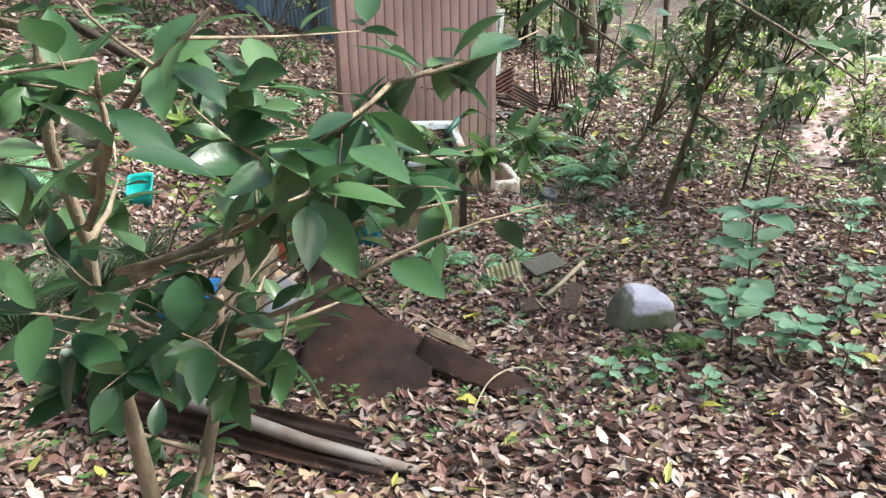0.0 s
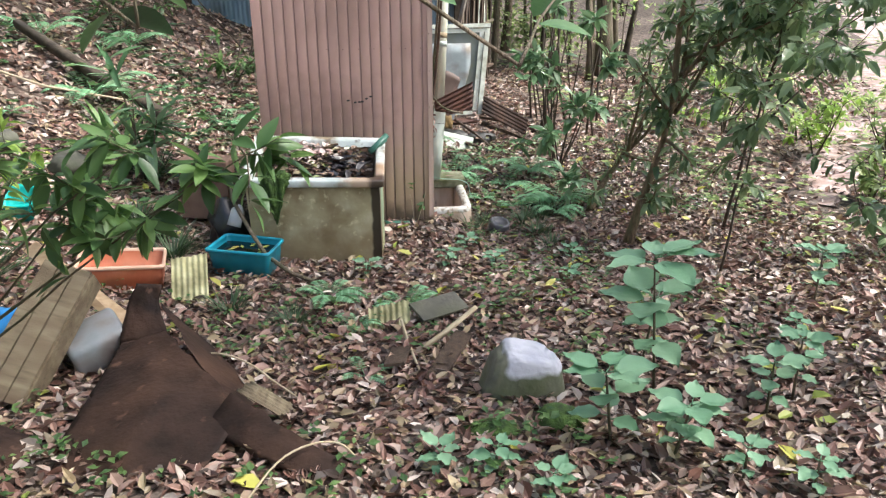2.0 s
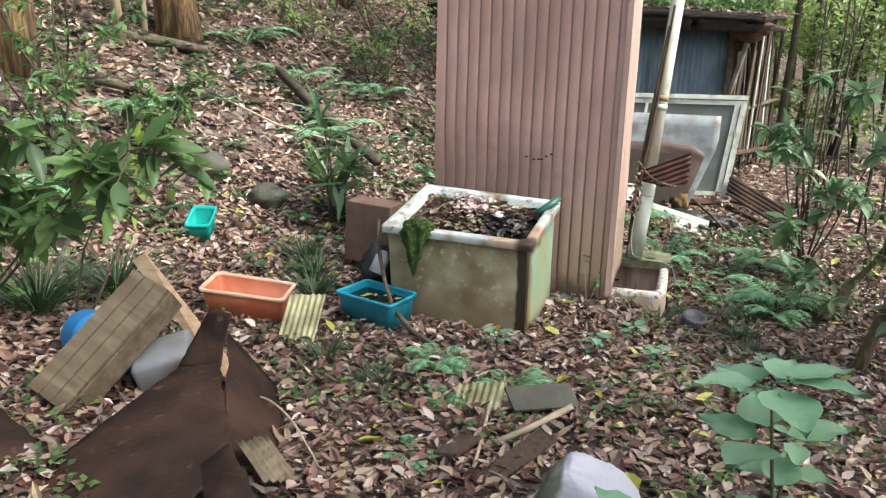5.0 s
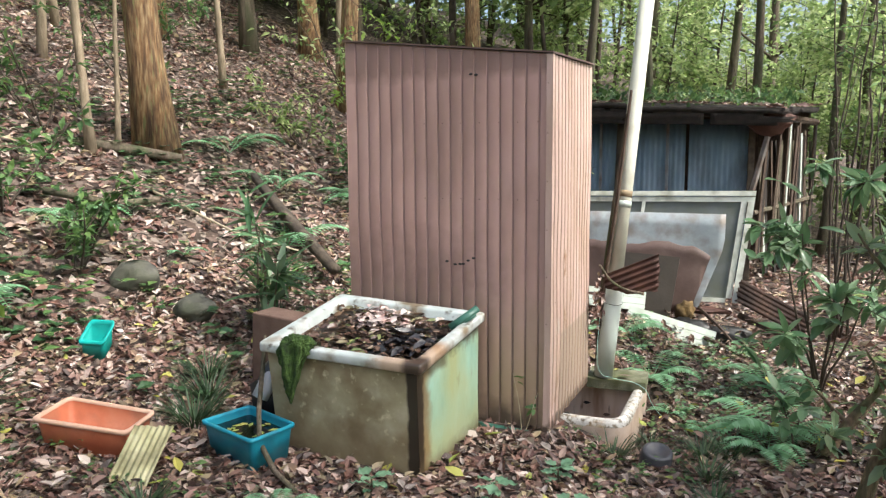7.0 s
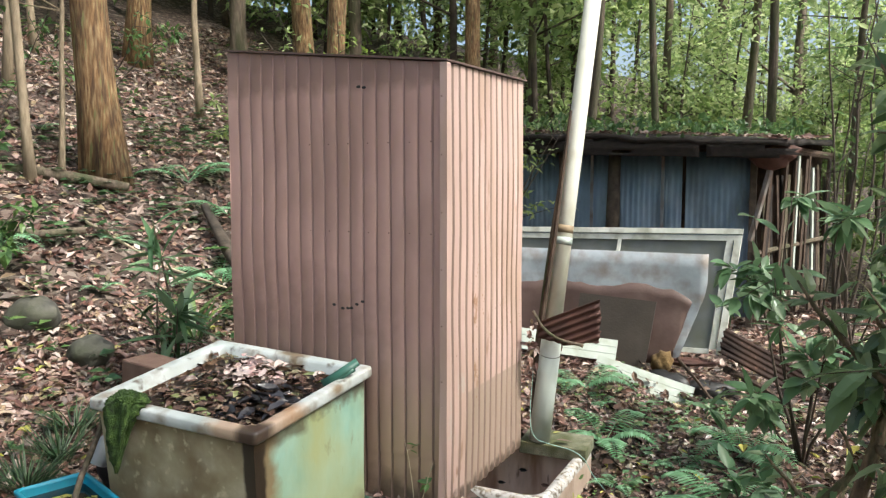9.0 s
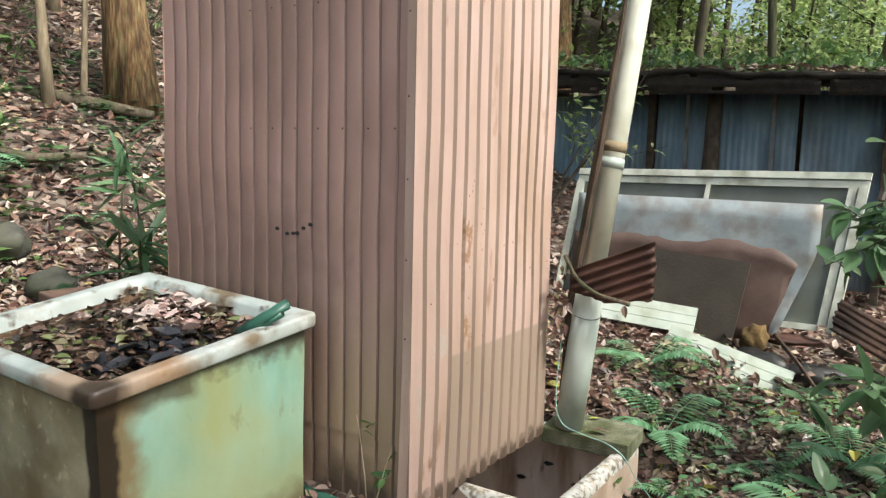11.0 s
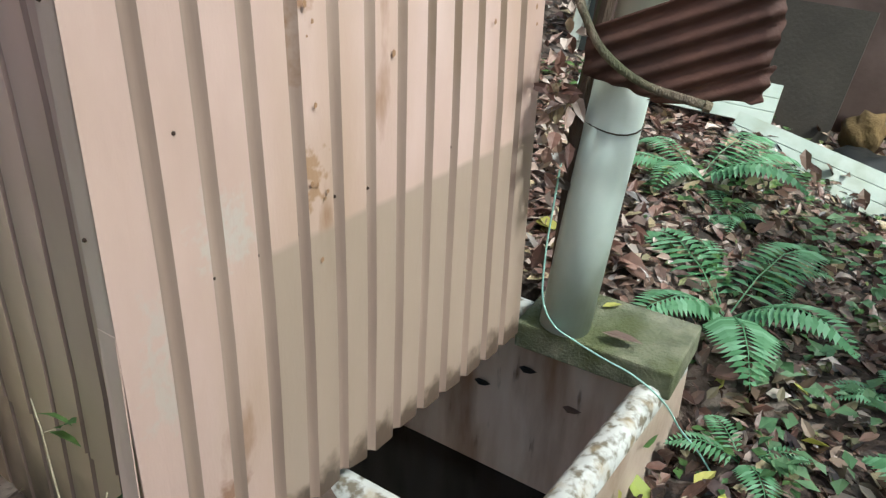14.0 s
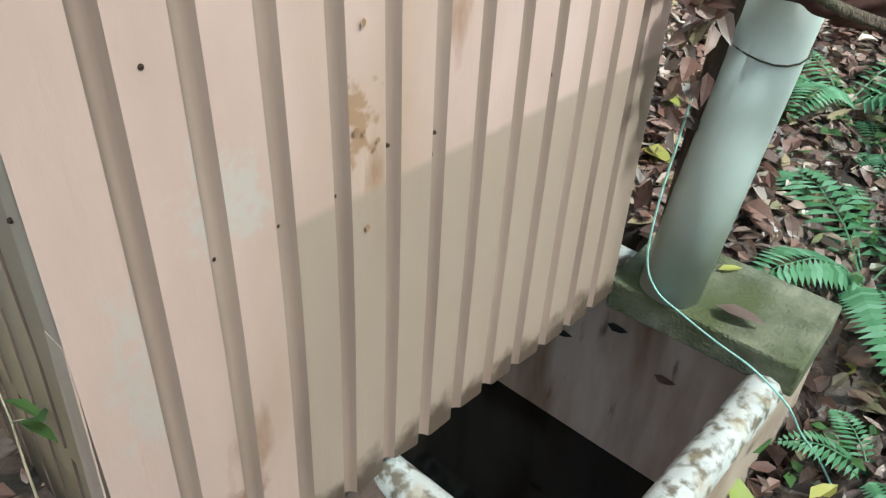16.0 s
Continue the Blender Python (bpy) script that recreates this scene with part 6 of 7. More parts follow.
bush("seedling", "low glossy seedling with broad leaves beside the ferns", "seedling", [((1.3, 0.75, gz(1.3, 0.75) - 0.03), (1.22, 0.62, 0.1), 0.007), ((1.3, 0.75, gz(1.3, 0.75) - 0.03), (1.35, 0.9, 0.06), 0.007)], 40, (0.09, 0.15), M["leaf_gloss"], M["bark_dark"], 0.08, 58, 0.6, 0.45, 2, simple=None)


def broadleaf(at, height, seed, n, size, label, lean=(0, 0)):
    """A herb with pairs of large soft leaves on a green stem."""
    rs = random.Random(seed)
    x, y = at
    z = gz(x, y)
    ob = thing("hydrangea_plant", label, "plant")
    pts = [Vector((x + lean[0] * t, y + lean[1] * t, z - 0.02 + height * t)) for t in (0, 0.35, 0.7, 1.0)]
    part("stem", tube(pts, [0.007, 0.006, 0.005, 0.003], 6), M["bark"], ob, "", True)
    for k in range(n):
        tier = 0 if k < 0.42 * n else 1 if k < 0.75 * n else 2
        t = (1.0, 0.72, 0.45)[tier] - rs.uniform(0, 0.06)
        s = pts[0].lerp(pts[3], t)
        a = k * 2.4 + rs.uniform(-0.3, 0.3)
        d = Vector((math.cos(a), math.sin(a), rs.uniform(0.0, 0.5)))
        L = rs.uniform(*size) * (1.0 if t > 0.5 else 0.8)
        W = L * rs.uniform(0.68, 0.8)
        N = Vector((rs.gauss(0, 0.15), rs.gauss(0, 0.15), 1))
        d.normalize()
        S = d.cross(N).normalized()
        N = S.cross(d)
        bm = bmesh.new()
        st = s + d * L * 0.25
        cols = []
        for u in range(7):
            q = u / 6
            w = W * 0.5 * (math.sin(math.pi * min(1.0, q * 1.02) ** 0.75)) * (1.02 - 0.1 * q)
            row = [bm.verts.new(st + d * L * q + S * w * e + N * (0.1 * W * abs(e) - 0.22 * L * q * q + 0.006 * math.sin(q * 20))) for e in (-1, -0.5, 0, 0.5, 1)]
            cols.append(row)
        for u in range(6):
            for e in range(4):
                bm.faces.new((cols[u][e], cols[u][e + 1], cols[u + 1][e + 1], cols[u + 1][e]))
        bmesh.ops.remove_doubles(bm, verts=bm.verts, dist=0.0005)
        tube([s, st], [0.003, 0.002], 5, bm=bm)
        part("leaf", bm, M["leaf_soft"], ob, "", True)
    return ob


broadleaf((0.76, -2.75), 0.70, 1, 13, (0.16, 0.215), "tall herb with large soft blue-green leaves on litter", (-0.1, -0.1))
broadleaf((0.74, -2.6), 0.42, 8, 9, (0.10, 0.14), "herb with soft blue-green leaves on litter", (0.05, 0.0))
broadleaf((0.42, -3.2), 0.36, 2, 12, (0.12, 0.16), "herb with broad soft green leaves beside a boulder", (-0.06, -0.05))
broadleaf((0.60, -3.35), 0.26, 3, 14, (0.10, 0.14), "low herb with broad soft green leaves", (0.05, 0))
broadleaf((1.15, -3.0), 0.28, 4, 12, (0.09, 0.12), "low herb with fresh green leaves in litter", (0, 0))
broadleaf((1.32, -2.9), 0.32, 6, 12, (0.08, 0.11), "low herb with fresh green leaves in litter", (0, 0))
broadleaf((2.0, -1.9), 0.35, 5, 12, (0.09, 0.13), "low herb with soft green leaves in litter", (0, 0))
for i, (x, y, h) in enumerate(((-0.05, -3.35, 0.13), (0.12, -3.5, 0.12), (-0.25, -3.3, 0.1), (0.8, -3.5, 0.16), (0.02, -1.0, 0.12), (0.35, -0.9, 0.12), (0.2, -0.55, 0.1), (0.75, -1.3, 0.1), (-0.5, -1.15, 0.11), (0.95, -0.6, 0.12), (1.0, -3.6, 0.15), (1.6, -2.4, 0.14))):
    broadleaf((x, y), h, 60 + i, 8, (0.06, 0.09), "small green seedling in leaf litter")


def make_fern(label, fronds, length, seed, pinna=16):
    """A fern: arching fronds, each a rachis with two rows of leaflets."""
    rs = random.Random(seed)
    ob = thing("fern", label, "fern")
    for k in range(fronds):
        a = 2 * math.pi * k / fronds + rs.uniform(-0.4, 0.4)
        L = length * rs.uniform(0.7, 1.1)
        d = Vector((math.cos(a), math.sin(a), 0))
        S = Vector((-d.y, d.x, 0))
        rise = rs.uniform(0.75, 1.25)
        pt = lambda t: d * L * t * (1 - 0.1 * t) + Vector((0, 0, L * (rise * t - (rise + 0.05) * t * t * 0.85)))
        P, D, N, LL, W = [], [], [], [], []
        for i in range(pinna):
            t = 0.14 + 0.86 * i / pinna
            w = L * 0.24 * math.sin(math.pi * min(0.98, 0.16 + 0.84 * t)) ** 0.8
            for sgn in (-1, 1):
                P.append(pt(t)), D.append(S * sgn + d * 0.45 + Vector((0, 0, -0.1))), N.append((0, 0, 1)), LL.append(w), W.append(L * 0.052)
        v, f = leaf_arrays(np.array(P), np.array(D), np.array(N), np.array(LL), np.array(W), 0.05, 0.1, True)
        bm = tube([pt(t) for t in (0, 0.25, 0.5, 0.75, 1)], [0.003, 0.0025, 0.002, 0.0015, 0.001], 4)
        vs = [bm.verts.new(p) for p in v]
        for q in f:
            bm.faces.new([vs[i] for i in q])
        me = bpy.data.meshes.new("frond")
        bm.to_mesh(me)
        bm.free()
        me.materials.append(M["fern"])
        fr = new("frond", me)
        fr.parent = ob
    return ob


FERNS = [make_fern("green fern with arching fronds growing in leaf litter", 7, 0.34, 1), make_fern("bright green fern with long fronds in leaf litter", 6, 0.42, 2, 20), make_fern("small green fern with few fronds in leaf litter", 4, 0.26, 3, 14)]
spots = [(-0.57, -1.95), (0.36, 1.62), (-0.52, -2.5), (-0.95, -1.38), (0.84, 1.58), (1.2, 0.95), (-0.72, -1.55), (0.56, 1.12), (0.2, 2.15), (1.15, 0.7), (-0.3, -1.7), (-3.4, 1.0), (-3.9, 1.6), (-4.2, 0.6), (-3.0, 1.9), (-2.2, 1.5), (-2.3, 0.9), (-4.6, 3.2), (-3.8, 3.0), (-5.4, 1.0), (-2.6, 2.6), (-1.9, 2.2), (-3.1, 3.6), (-5.2, 4.2), (-6.1, 2.6), (-4.4, -0.4), (-3.6, -0.8), (1.1, 1.3), (0.8, 2.3), (1.15, 2.0), (0.02, 2.32), (0.42, 1.95), (0.78, 0.88)]
for i, (x, y) in enumerate(spots):
    m = Matrix.Translation((x, y, gz(x, y) - 0.005)) @ Matrix.Rotation(i * 1.9, 4, "Z") @ Matrix.Scale(0.7 + 0.3 * ((i * 37) % 10) / 10 + (0.5 if x < -2.5 else 0) - (0.2 if y < -1 and x > -1.2 else 0) + (0.22 if x > -0.2 and y > 0.8 else 0), 4)
    if i < 3:
        FERNS[i].matrix_basis = m
    else:
        copy_thing(FERNS[(0, 1, 1, 2)[i % 4]], m)


def grass_tuft(at, n, length, seed, mat, label, width=0.009, spread=0.08):
    rs = np.random.default_rng(seed)
    x, y = at
    a = rs.uniform(0, 6.28, n)
    r = rs.uniform(0, spread, n)
    P = np.stack([x + np.cos(a) * r, y + np.sin(a) * r, np.array([gz(x, y)] * n) - 0.01], 1)
    D = np.stack([np.cos(a) * 0.55, np.sin(a) * 0.55, rs.uniform(0.5, 1.4, n)], 1)
    N = np.stack([-np.cos(a), -np.sin(a), 0.5 + 0 * a], 1)
    L = rs.uniform(0.5, 1.0, n) * length
    ob = foliage("grass_tuft", P, D, N, L, np.full(n, width), mat, None, 0.1, rs.uniform(0.15, 0.5, (n, 1)))
    return tagged(ob, label, "grass", kind="stuff")


for i, (x, y, n, l) in enumerate(((-2.75, -2.0, 160, 0.5), (-3.0, -2.5, 160, 0.5), (-2.6, -1.6, 120, 0.4), (-1.75, -0.85, 110, 0.3), (-1.9, -0.55, 90, 0.3), (-2.1, -0.3, 90, 0.28), (0.34, 0.12, 60, 0.17), (0.8, 0.4, 80, 0.2), (0.5, 0.55, 60, 0.14), (0.85, 0.1, 70, 0.18), (-0.9, -1.9, 60, 0.16), (-1.25, -1.75, 60, 0.18), (-2.2, 0.6, 90, 0.35), (0.95, 0.5, 70, 0.2), (-3.3, -1.2, 120, 0.4), (0.9, -0.2, 50, 0.16))):
    grass_tuft((x, y), n, l, 100 + i, M["grass"], "tuft of dark green grass in leaf litter")
for i, (x, y, n, l) in enumerate(((-2.55, 1.1, 16, 0.45), (-2.75, 1.3, 14, 0.45))):
    grass_tuft((x, y), n, l, 140 + i, M["leaf_mid"], "lily-like clump of long green strap leaves", 0.045, 0.05)
lz = gz(-2.3, 0.55) - 0.03
bush("lily_plant", "tall plant with whorls of long bright strap leaves beside the shed", "plant", [((-2.3, 0.55, lz), (-2.46, 0.62, 1.32), 0.012), ((-2.28, 0.52, lz), (-2.24, 0.48, 1.0), 0.011), ((-2.26, 0.55, lz), (-2.08, 0.46, 0.78), 0.01)], 95, (0.2, 0.36), M["leaf_gloss"], M["bark"], 0.05, 150, 0.55, 0.15, 1, simple=None, sag=0.1)
for i in range(7):
    rs = random.Random(200 + i)
    x, y = rs.uniform(1.65, 2.9), rs.uniform(3.2, 5.0)
    bush("bamboo_stem", "thin dark upright stem with sparse leaves", "stem", [((x, y, gz(x, y) - 0.03), (x + rs.uniform(-0.2, 0.35), y + rs.uniform(-0.2, 0.2), rs.uniform(2.2, 3.2)), 0.016), ((x + 0.1, y, gz(x, y) - 0.03), (x + rs.uniform(-0.3, 0.4), y, rs.uniform(1.6, 2.6)), 0.012)], 26, (0.07, 0.13), M["leaf_mid"], M["bark_dark"], 0.2, 210 + i, 0.6, 0.3, 2, "stems behind the rubble", True)
# climbing seedling on the shed's corner
bush("climber", "small weak climber with a few leaves on the shed's foot", "climber", [((-0.14, -0.03, -0.03), (-0.2, -0.025, 0.33), 0.003), ((-0.13, -0.03, -0.03), (-0.05, -0.025, 0.24), 0.003)], 9, (0.04, 0.065), M["leaf_mid"], M["vine"], 0.02, 77, 0.6, 0.5, 1)


# low ground cover, too many to count
def ground_cover(name, count, xr, yr, size, mat, label, seed, dens=None, hmax=0.07):
    rs = np.random.default_rng(seed)
    P, D, N, L = [], [], [], []
    while len(P) < count:
        x, y = rs.uniform(*xr), rs.uniform(*yr)
        if noise.noise((x * 0.8, y * 0.8, seed)) < 0.05 or (-1.35 < x < 0.1 and -0.95 < y < 1.1) or (-0.2 < x < 0.42 and 0.3 < y < 1.3):
            continue
        z = gz(x, y)
        h = rs.uniform(0.01, hmax)
        for k in range(4):
            a = rs.uniform(0, 6.28)
            P.append((x + rs.normal(0, 0.025), y + rs.normal(0, 0.025), z + h)), D.append((math.cos(a), math.sin(a), 0.15)), N.append((rs.normal(0, 0.3), rs.normal(0, 0.3), 1)), L.append(rs.uniform(*size))
    L = np.array(L)
    ob = foliage(name, np.array(P), np.array(D), np.array(N), L, L * 0.55, mat, None, 0.1, 0.1, True)
    tagged(ob, label, "ground cover", kind="stuff")


ground_cover("ground_cover", 5200, (-3.0, 3.2), (-4.4, 3.2), (0.022, 0.055), M["leaf_mid"], "tiny green seedlings among brown litter", 3)
ground_cover("ground_cover", 2600, (-9, -2.6), (-3, 9), (0.05, 0.13), M["leaf_mid"], "low green undergrowth on the wooded bank", 5, hmax=0.2)
ground_cover("ground_cover", 5500, (2.0, 12), (-3, 13), (0.05, 0.13), M["leaf_far"], "low green undergrowth in the clearing", 6, hmax=0.2)
ground_cover("undergrowth", 2600, (-6.0, -1.5), (-0.8, 5.0), (0.05, 0.13), M["leaf_dark"], "dark green undergrowth spreading over the wooded bank", 91, hmax=0.16)
ground_cover("undergrowth", 420, (0.45, 2.2), (0.8, 3.0), (0.03, 0.075), M["leaf_gloss"], "low glossy seedlings among the ferns behind the basin", 17, hmax=0.09)


# ---- trees ----
def make_tree(label, height, radius, crown_from, leaves, leaf_size, leaf, bark, seed, reach=1.6, lean=0.06):
    rs = random.Random(seed)
    ob = thing("tree", label, "tree")
    top = Vector((rs.uniform(-1, 1) * lean * height, rs.uniform(-1, 1) * lean * height, height))
    pts = curve_points((0, 0, -0.25), top, 10, height * 0.02, rs)
    rad = [radius * (1.35 if i == 0 else 1.0 - 0.8 * i / 10) for i in range(11)]
    part("trunk", tube(pts, rad, 12, rough=0.25), bark, ob, "", True)
    tips = []
    for k in range(12):
        i = rs.randint(int(10 * crown_from), 9)
        a = rs.uniform(0, 6.28)
        q = pts[i] + Vector((math.cos(a), math.sin(a), rs.uniform(0.1, 0.7))) * reach * rs.uniform(0.4, 1.0)
        lp = curve_points(pts[i], q, 5, reach * 0.08, rs)
        part("limb", tube(lp, [rad[i] * 0.35 * (1 - 0.8 * j / 5) + 0.004 for j in range(6)], 5), bark, ob, "", True)
        tips += lp[2:]
    P, D, N, L = [], [], [], []
    for _ in range(leaves):
        c = rs.choice(tips)
        P.append(c + Vector((rs.gauss(0, 1), rs.gauss(0, 1), rs.gauss(0, 0.7))) * reach * 0.17)
        D.append((rs.gauss(0, 1), rs.gauss(0, 1), rs.gauss(-0.2, 0.5))), N.append((rs.gauss(0, 0.6), rs.gauss(0, 0.6), 1)), L.append(rs.uniform(*leaf_size))
    L = np.array(L)
    foliage("crown", np.array(P), np.array(D), np.array(N), L, L * 0.5, leaf, ob, 0.1, 0.15, True)
    return ob


def put(ob, x, y, turn, s, first):
    m = Matrix.Translation((x, y, gz(x, y))) @ Matrix.Rotation(turn, 4, "Z") @ Matrix.Scale(s, 4)
    if first:
        ob.matrix_basis = m
        return ob
    return copy_thing(ob, m)


big = make_tree("large tree with peeling orange bark on the bank", 11, 0.2, 0.45, 1500, (0.1, 0.18), M["leaf_mid"], M["bark_red"], 300, 2.6, 0.02)
put(big, -4.92, 2.45, 0.3, 1.0, True)
for x, y, s in ((-5.2, 0.35, 1.15), (-4.9, 6.4, 0.75), (-7.8, 5.5, 0.9), (-6.6, 8.2, 0.95), (-3.9, 9.4, 0.8), (-9.5, 2.0, 1.1)):
    put(big, x, y, x * 2, s, False)
slim = make_tree("slim young tree with pale tan bark on leaf litter", 7, 0.05, 0.4, 420, (0.08, 0.15), M["leaf_mid"], M["bark_pale"], 310, 1.2, 0.02)
put(slim, -5.15, 1.75, 0, 1.0, True)
for x, y, s in ((-5.05, 2.0, 0.6), (-7.2, 3.0, 1.15), (-6.3, 0.9, 0.9), (-8.3, 4.2, 1.1), (-6.0, 4.9, 1.0), (-5.6, 7.4, 1.2), (-7.6, 1.2, 1.0)):
    put(slim, x, y, x * 3, s, False)
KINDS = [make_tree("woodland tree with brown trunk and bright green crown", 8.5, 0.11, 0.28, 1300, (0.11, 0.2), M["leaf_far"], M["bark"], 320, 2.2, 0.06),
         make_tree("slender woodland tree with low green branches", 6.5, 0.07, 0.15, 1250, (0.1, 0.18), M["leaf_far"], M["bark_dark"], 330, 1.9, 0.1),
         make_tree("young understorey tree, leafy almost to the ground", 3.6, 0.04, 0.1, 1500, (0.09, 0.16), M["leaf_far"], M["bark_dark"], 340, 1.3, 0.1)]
rs = random.Random(17)
sites = []
while len(sites) < 84:
    x, y = rs.uniform(-16, 17), rs.uniform(-2, 24)
    if y < 9 and -4.8 < x < 3.6 or (x > -5 and x < 4 and y < 8.8) or (x < 0 and x > -8.5 and y < 6) or (x > 0 and y < 3 and x < 5) or (x > 0.5 and y < 3 * x + 8 and rs.random() < 0.85) or (-3.5 < x <= 0.5 and y < 15 and rs.random() < 0.75):
        continue
    if x > 2.5 and track_gap(x, y)[0] < (1.8 if x < 6 else 2.6):
        continue
    if any(math.hypot(x - a, y - b) < 1.15 for a, b in sites):
        continue
    sites.append((x, y))
# arc of unseen trees behind the walk, added for what surfaces reflect
for a in range(13):
    w = math.pi + math.pi * 0.62 * a / 12
    sites.append((8.5 * math.cos(w) * 1.2, -5 + 6.5 * math.sin(w) - 1.0))
used = set()
for i, (x, y) in enumerate(sites):
    k = (0, 1, 2, 1, 0, 2, 2)[i % 7]
    put(KINDS[k], x, y, i * 2.4, 0.8 + 0.5 * rs.random(), k not in used)
    used.add(k)
for x, y, s in ((2.9, 9.6, 0.9), (4.7, 9.9, 1.0)):
    put(KINDS[1], x, y, x * 4, s, False)
# unseen slim trees added east of the walk to dapple the tub's sun
for x, y, s in ((3.5, -0.95, 1.05), (4.3, -0.75, 1.2)):
    put(slim, x, y, x * 3, s, False)


def far_wood():
    """Distant woodland all round, leaves too many to count."""
    rs = np.random.default_rng(9)
    n = 6000
    a = rs.uniform(0.25 * math.pi, 1.85 * math.pi, n)
    r = rs.uniform(24, 34, n)
    x, y = r * np.cos(a), 4 + r * np.sin(a)
    z = np.array([gz(p, q) for p, q in zip(x, y)]) + rs.uniform(0, 1, n) ** 0.8 * 11
    L = rs.uniform(0.6, 1.3, n)
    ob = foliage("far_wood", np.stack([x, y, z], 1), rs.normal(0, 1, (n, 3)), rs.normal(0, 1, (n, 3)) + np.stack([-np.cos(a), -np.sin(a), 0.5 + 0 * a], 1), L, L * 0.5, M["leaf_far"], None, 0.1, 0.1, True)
    tagged(ob, "distant sunlit green woodland closing the view", "woodland", kind="stuff")


far_wood()

# more understorey on the crest of the bank and behind the hut
rs = random.Random(23)
for i in range(34):
    x, y = rs.uniform(-13, -2.5), rs.uniform(9.2, 16)
    put(KINDS[(2, 1, 2)[i % 3]], x, y, i * 1.7, 0.8 + 0.6 * rs.random(), False)
for i in range(16):
    x, y = rs.uniform(-2.6, 5.0), rs.uniform(9.6, 15)
    put(KINDS[2], x, y, i * 2.1, 0.6 + 0.45 * rs.random(), False)
# unseen tree added off the path; its crown roofs and shades the glade
shade_canopy = make_tree("unseen tall spreading tree added to shade the glade", 9.5, 0.22, 0.6, 10, (0.14, 0.24), M["leaf_mid"], M["bark"], 400, 3.0, 0.0)
put(shade_canopy, 7.2, -3.6, 0.0, 1.0, True)
P, D, N, L = [], [], [], []
for k in range(12):
    a = rs.uniform(0, 6.28)
    cx, cy, wide = (-2.2, 4.2, 4.0) if k < 7 else (-3.2, 1.3, 1.5)
    q = Vector((cx + wide * math.cos(a) * rs.random() ** 0.5, cy + wide * math.sin(a) * rs.random() ** 0.5, rs.uniform(6.8, 9.0)))
    lp = curve_points((0, 0, rs.uniform(6, 8.3)), q, 6, 0.3, rs)
    part("limb", tube(lp, [0.07 - 0.01 * j for j in range(7)], 6), M["bark"], shade_canopy, "", True)
    for _ in range(300):
        c = rs.choice(lp[3:])
        P.append(c + Vector((rs.gauss(0, 0.7), rs.gauss(0, 0.7), rs.gauss(0, 0.35)))), D.append((rs.gauss(0, 1), rs.gauss(0, 1), rs.gauss(-0.2, 0.4))), N.append((rs.gauss(0, 0.4), rs.gauss(0, 0.4), 1)), L.append(rs.uniform(0.14, 0.26))
L = np.array(L)
foliage("crown", np.array(P), np.array(D), np.array(N), L, L * 0.5, M["leaf_mid"], shade_canopy, 0.1, 0.15, True)
# tree added behind the hut so that its unseen crown shades the bank
bank_shade_tree = make_tree("tall tree behind the hut, unseen crown added to shade the bank", 10, 0.16, 0.6, 10, (0.14, 0.24), M["leaf_mid"], M["bark"], 410, 3.0, 0.0)
put(bank_shade_tree, 3.9, 8.4, 0.0, 1.0, True)
P, D, N, L = [], [], [], []
for k in range(13):
    a = rs.uniform(0, 6.28)
    q = Vector((-2.6 + 3.0 * math.cos(a) * rs.random() ** 0.5, -4.6 + 4.0 * math.sin(a) * rs.random() ** 0.5, rs.uniform(7.2, 9.4)))
    lp = curve_points((0, 0, rs.uniform(6.5, 8.8)), q, 6, 0.3, rs)
    part("limb", tube(lp, [0.07 - 0.01 * j for j in range(7)], 6), M["bark"], bank_shade_tree, "", True)
    for _ in range(360):
        c = rs.choice(lp[3:])
        P.append(c + Vector((rs.gauss(0, 0.7), rs.gauss(0, 0.7), rs.gauss(0, 0.35)))), D.append((rs.gauss(0, 1), rs.gauss(0, 1), rs.gauss(-0.2, 0.4))), N.append((rs.gauss(0, 0.4), rs.gauss(0, 0.4), 1)), L.append(rs.uniform(0.14, 0.26))
L = np.array(L)
foliage("crown", np.array(P), np.array(D), np.array(N), L, L * 0.5, M["leaf_mid"], bank_shade_tree, 0.1, 0.15, True)
pole = make_tree("slender bare-trunked tree with a high thin crown", 9, 0.075, 0.55, 260, (0.1, 0.18), M["leaf_far"], M["bark"], 420, 1.8, 0.05)
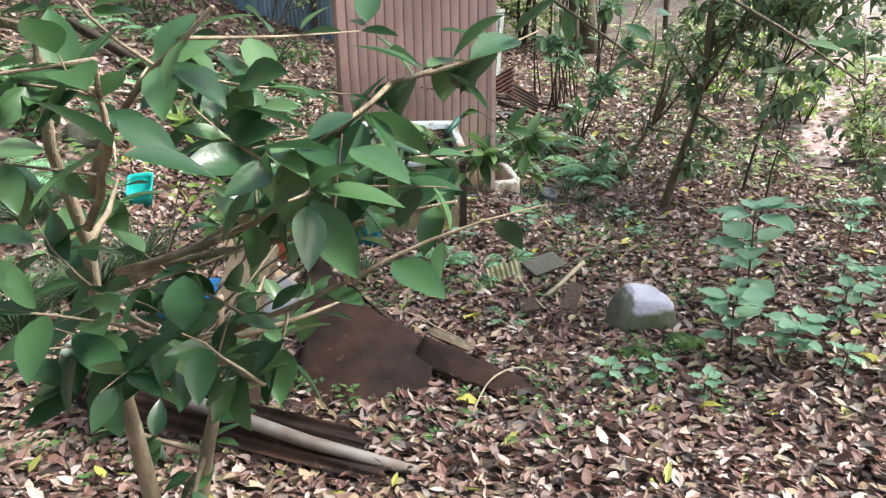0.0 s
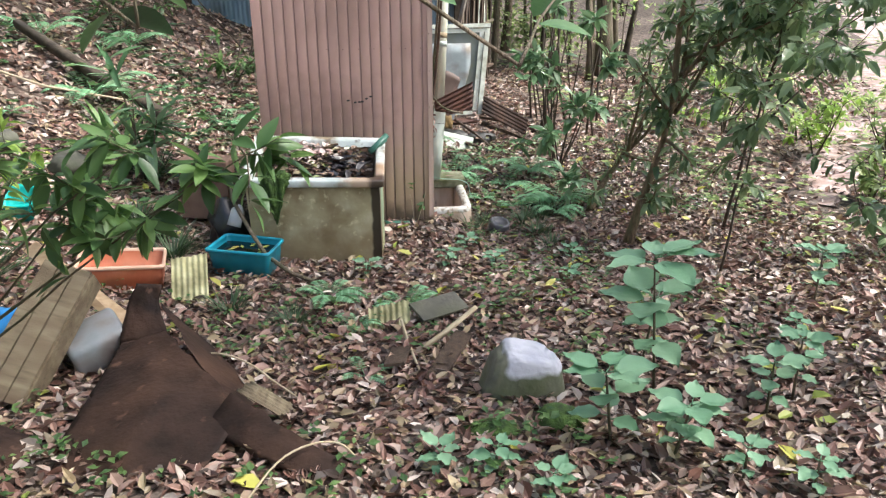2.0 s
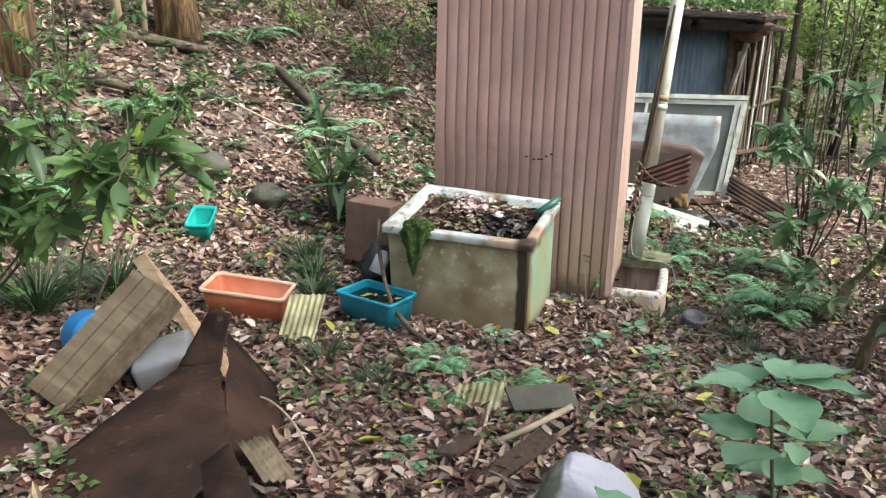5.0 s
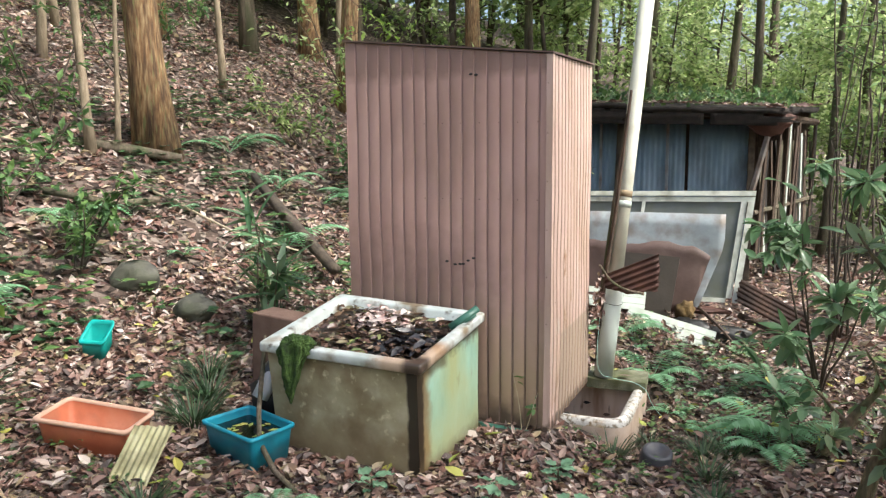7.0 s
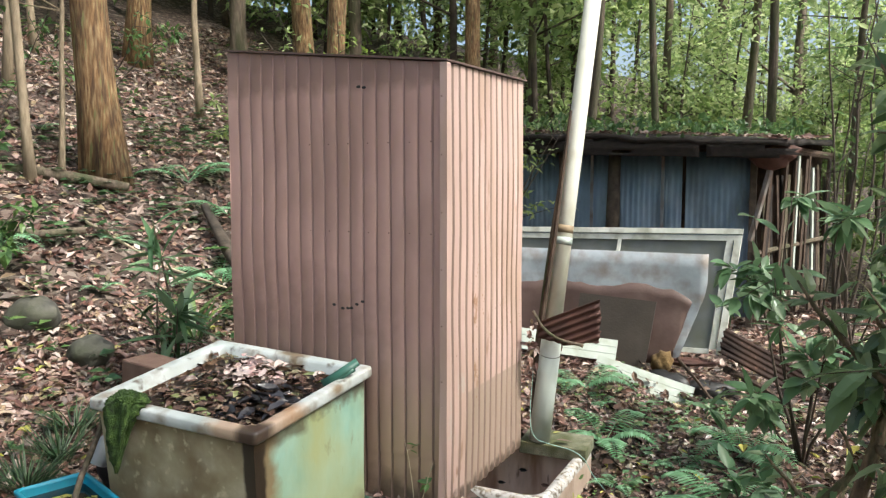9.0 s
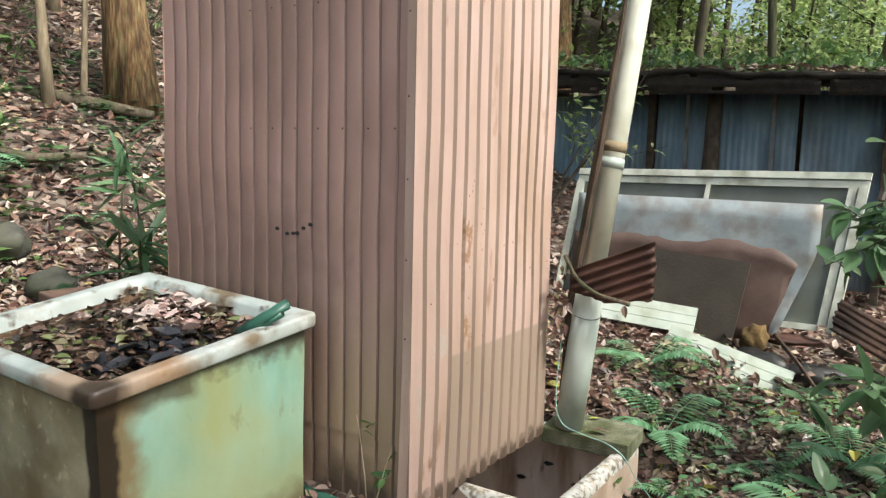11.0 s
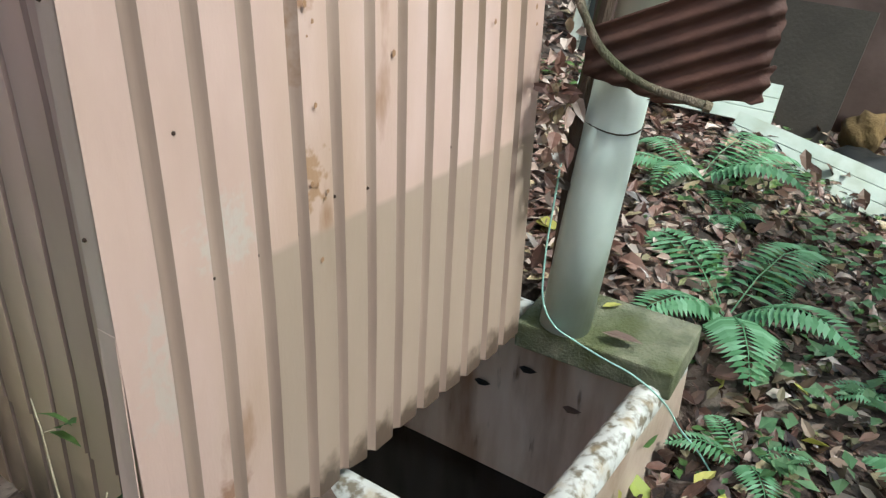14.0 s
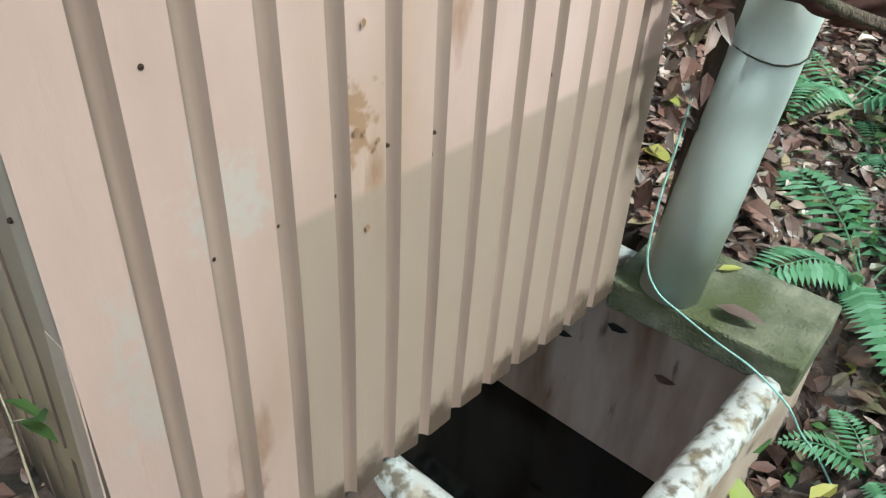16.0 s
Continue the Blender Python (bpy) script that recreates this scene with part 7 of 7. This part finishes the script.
for i, (x, y, s) in enumerate(((-0.6, 9.4, 1.0), (0.9, 10.2, 1.2), (-2.0, 9.8, 1.1), (1.9, 9.0, 0.9), (3.4, 7.6, 0.8), (3.9, 9.2, 1.0), (-3.2, 10.6, 1.2), (0.2, 12.0, 1.3), (2.6, 11.6, 1.2), (4.8, 10.6, 1.0), (5.6, 8.6, 0.8), (-1.2, 12.6, 1.3))):
    put(pole, x, y, i * 1.3, s, i == 0)
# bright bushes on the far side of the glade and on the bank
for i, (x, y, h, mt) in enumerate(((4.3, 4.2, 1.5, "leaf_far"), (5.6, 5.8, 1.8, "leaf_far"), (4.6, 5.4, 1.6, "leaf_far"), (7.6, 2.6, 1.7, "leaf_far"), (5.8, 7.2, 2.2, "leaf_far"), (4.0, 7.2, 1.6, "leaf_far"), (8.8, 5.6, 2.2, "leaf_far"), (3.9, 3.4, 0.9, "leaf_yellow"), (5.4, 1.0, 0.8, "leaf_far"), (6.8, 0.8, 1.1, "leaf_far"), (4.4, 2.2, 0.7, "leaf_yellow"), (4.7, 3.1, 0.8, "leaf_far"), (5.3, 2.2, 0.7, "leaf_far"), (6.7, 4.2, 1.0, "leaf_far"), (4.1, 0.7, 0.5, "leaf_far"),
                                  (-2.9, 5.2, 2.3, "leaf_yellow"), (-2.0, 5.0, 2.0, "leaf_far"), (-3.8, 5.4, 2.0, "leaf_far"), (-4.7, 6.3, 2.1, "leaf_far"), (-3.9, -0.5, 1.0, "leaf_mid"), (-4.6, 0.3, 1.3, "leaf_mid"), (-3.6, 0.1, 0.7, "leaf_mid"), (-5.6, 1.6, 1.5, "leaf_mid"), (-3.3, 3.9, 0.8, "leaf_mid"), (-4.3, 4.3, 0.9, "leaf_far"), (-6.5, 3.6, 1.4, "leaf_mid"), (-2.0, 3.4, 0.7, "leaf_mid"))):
    z = gz(x, y)
    rr = random.Random(500 + i)
    st = [((x, y, z - 0.05), (x + rr.uniform(-0.6, 0.6) * h, y + rr.uniform(-0.6, 0.6) * h, z + h * rr.uniform(0.6, 1.0)), 0.012) for _ in range(4)]
    bush("bush", "leafy green bush growing from the woodland floor", "bush", st, 260, (0.07, 0.14), M[mt], M["bark_dark"], 0.28 * h, 520 + i, 0.35, 0.42, 3, "woodland bushes", True)
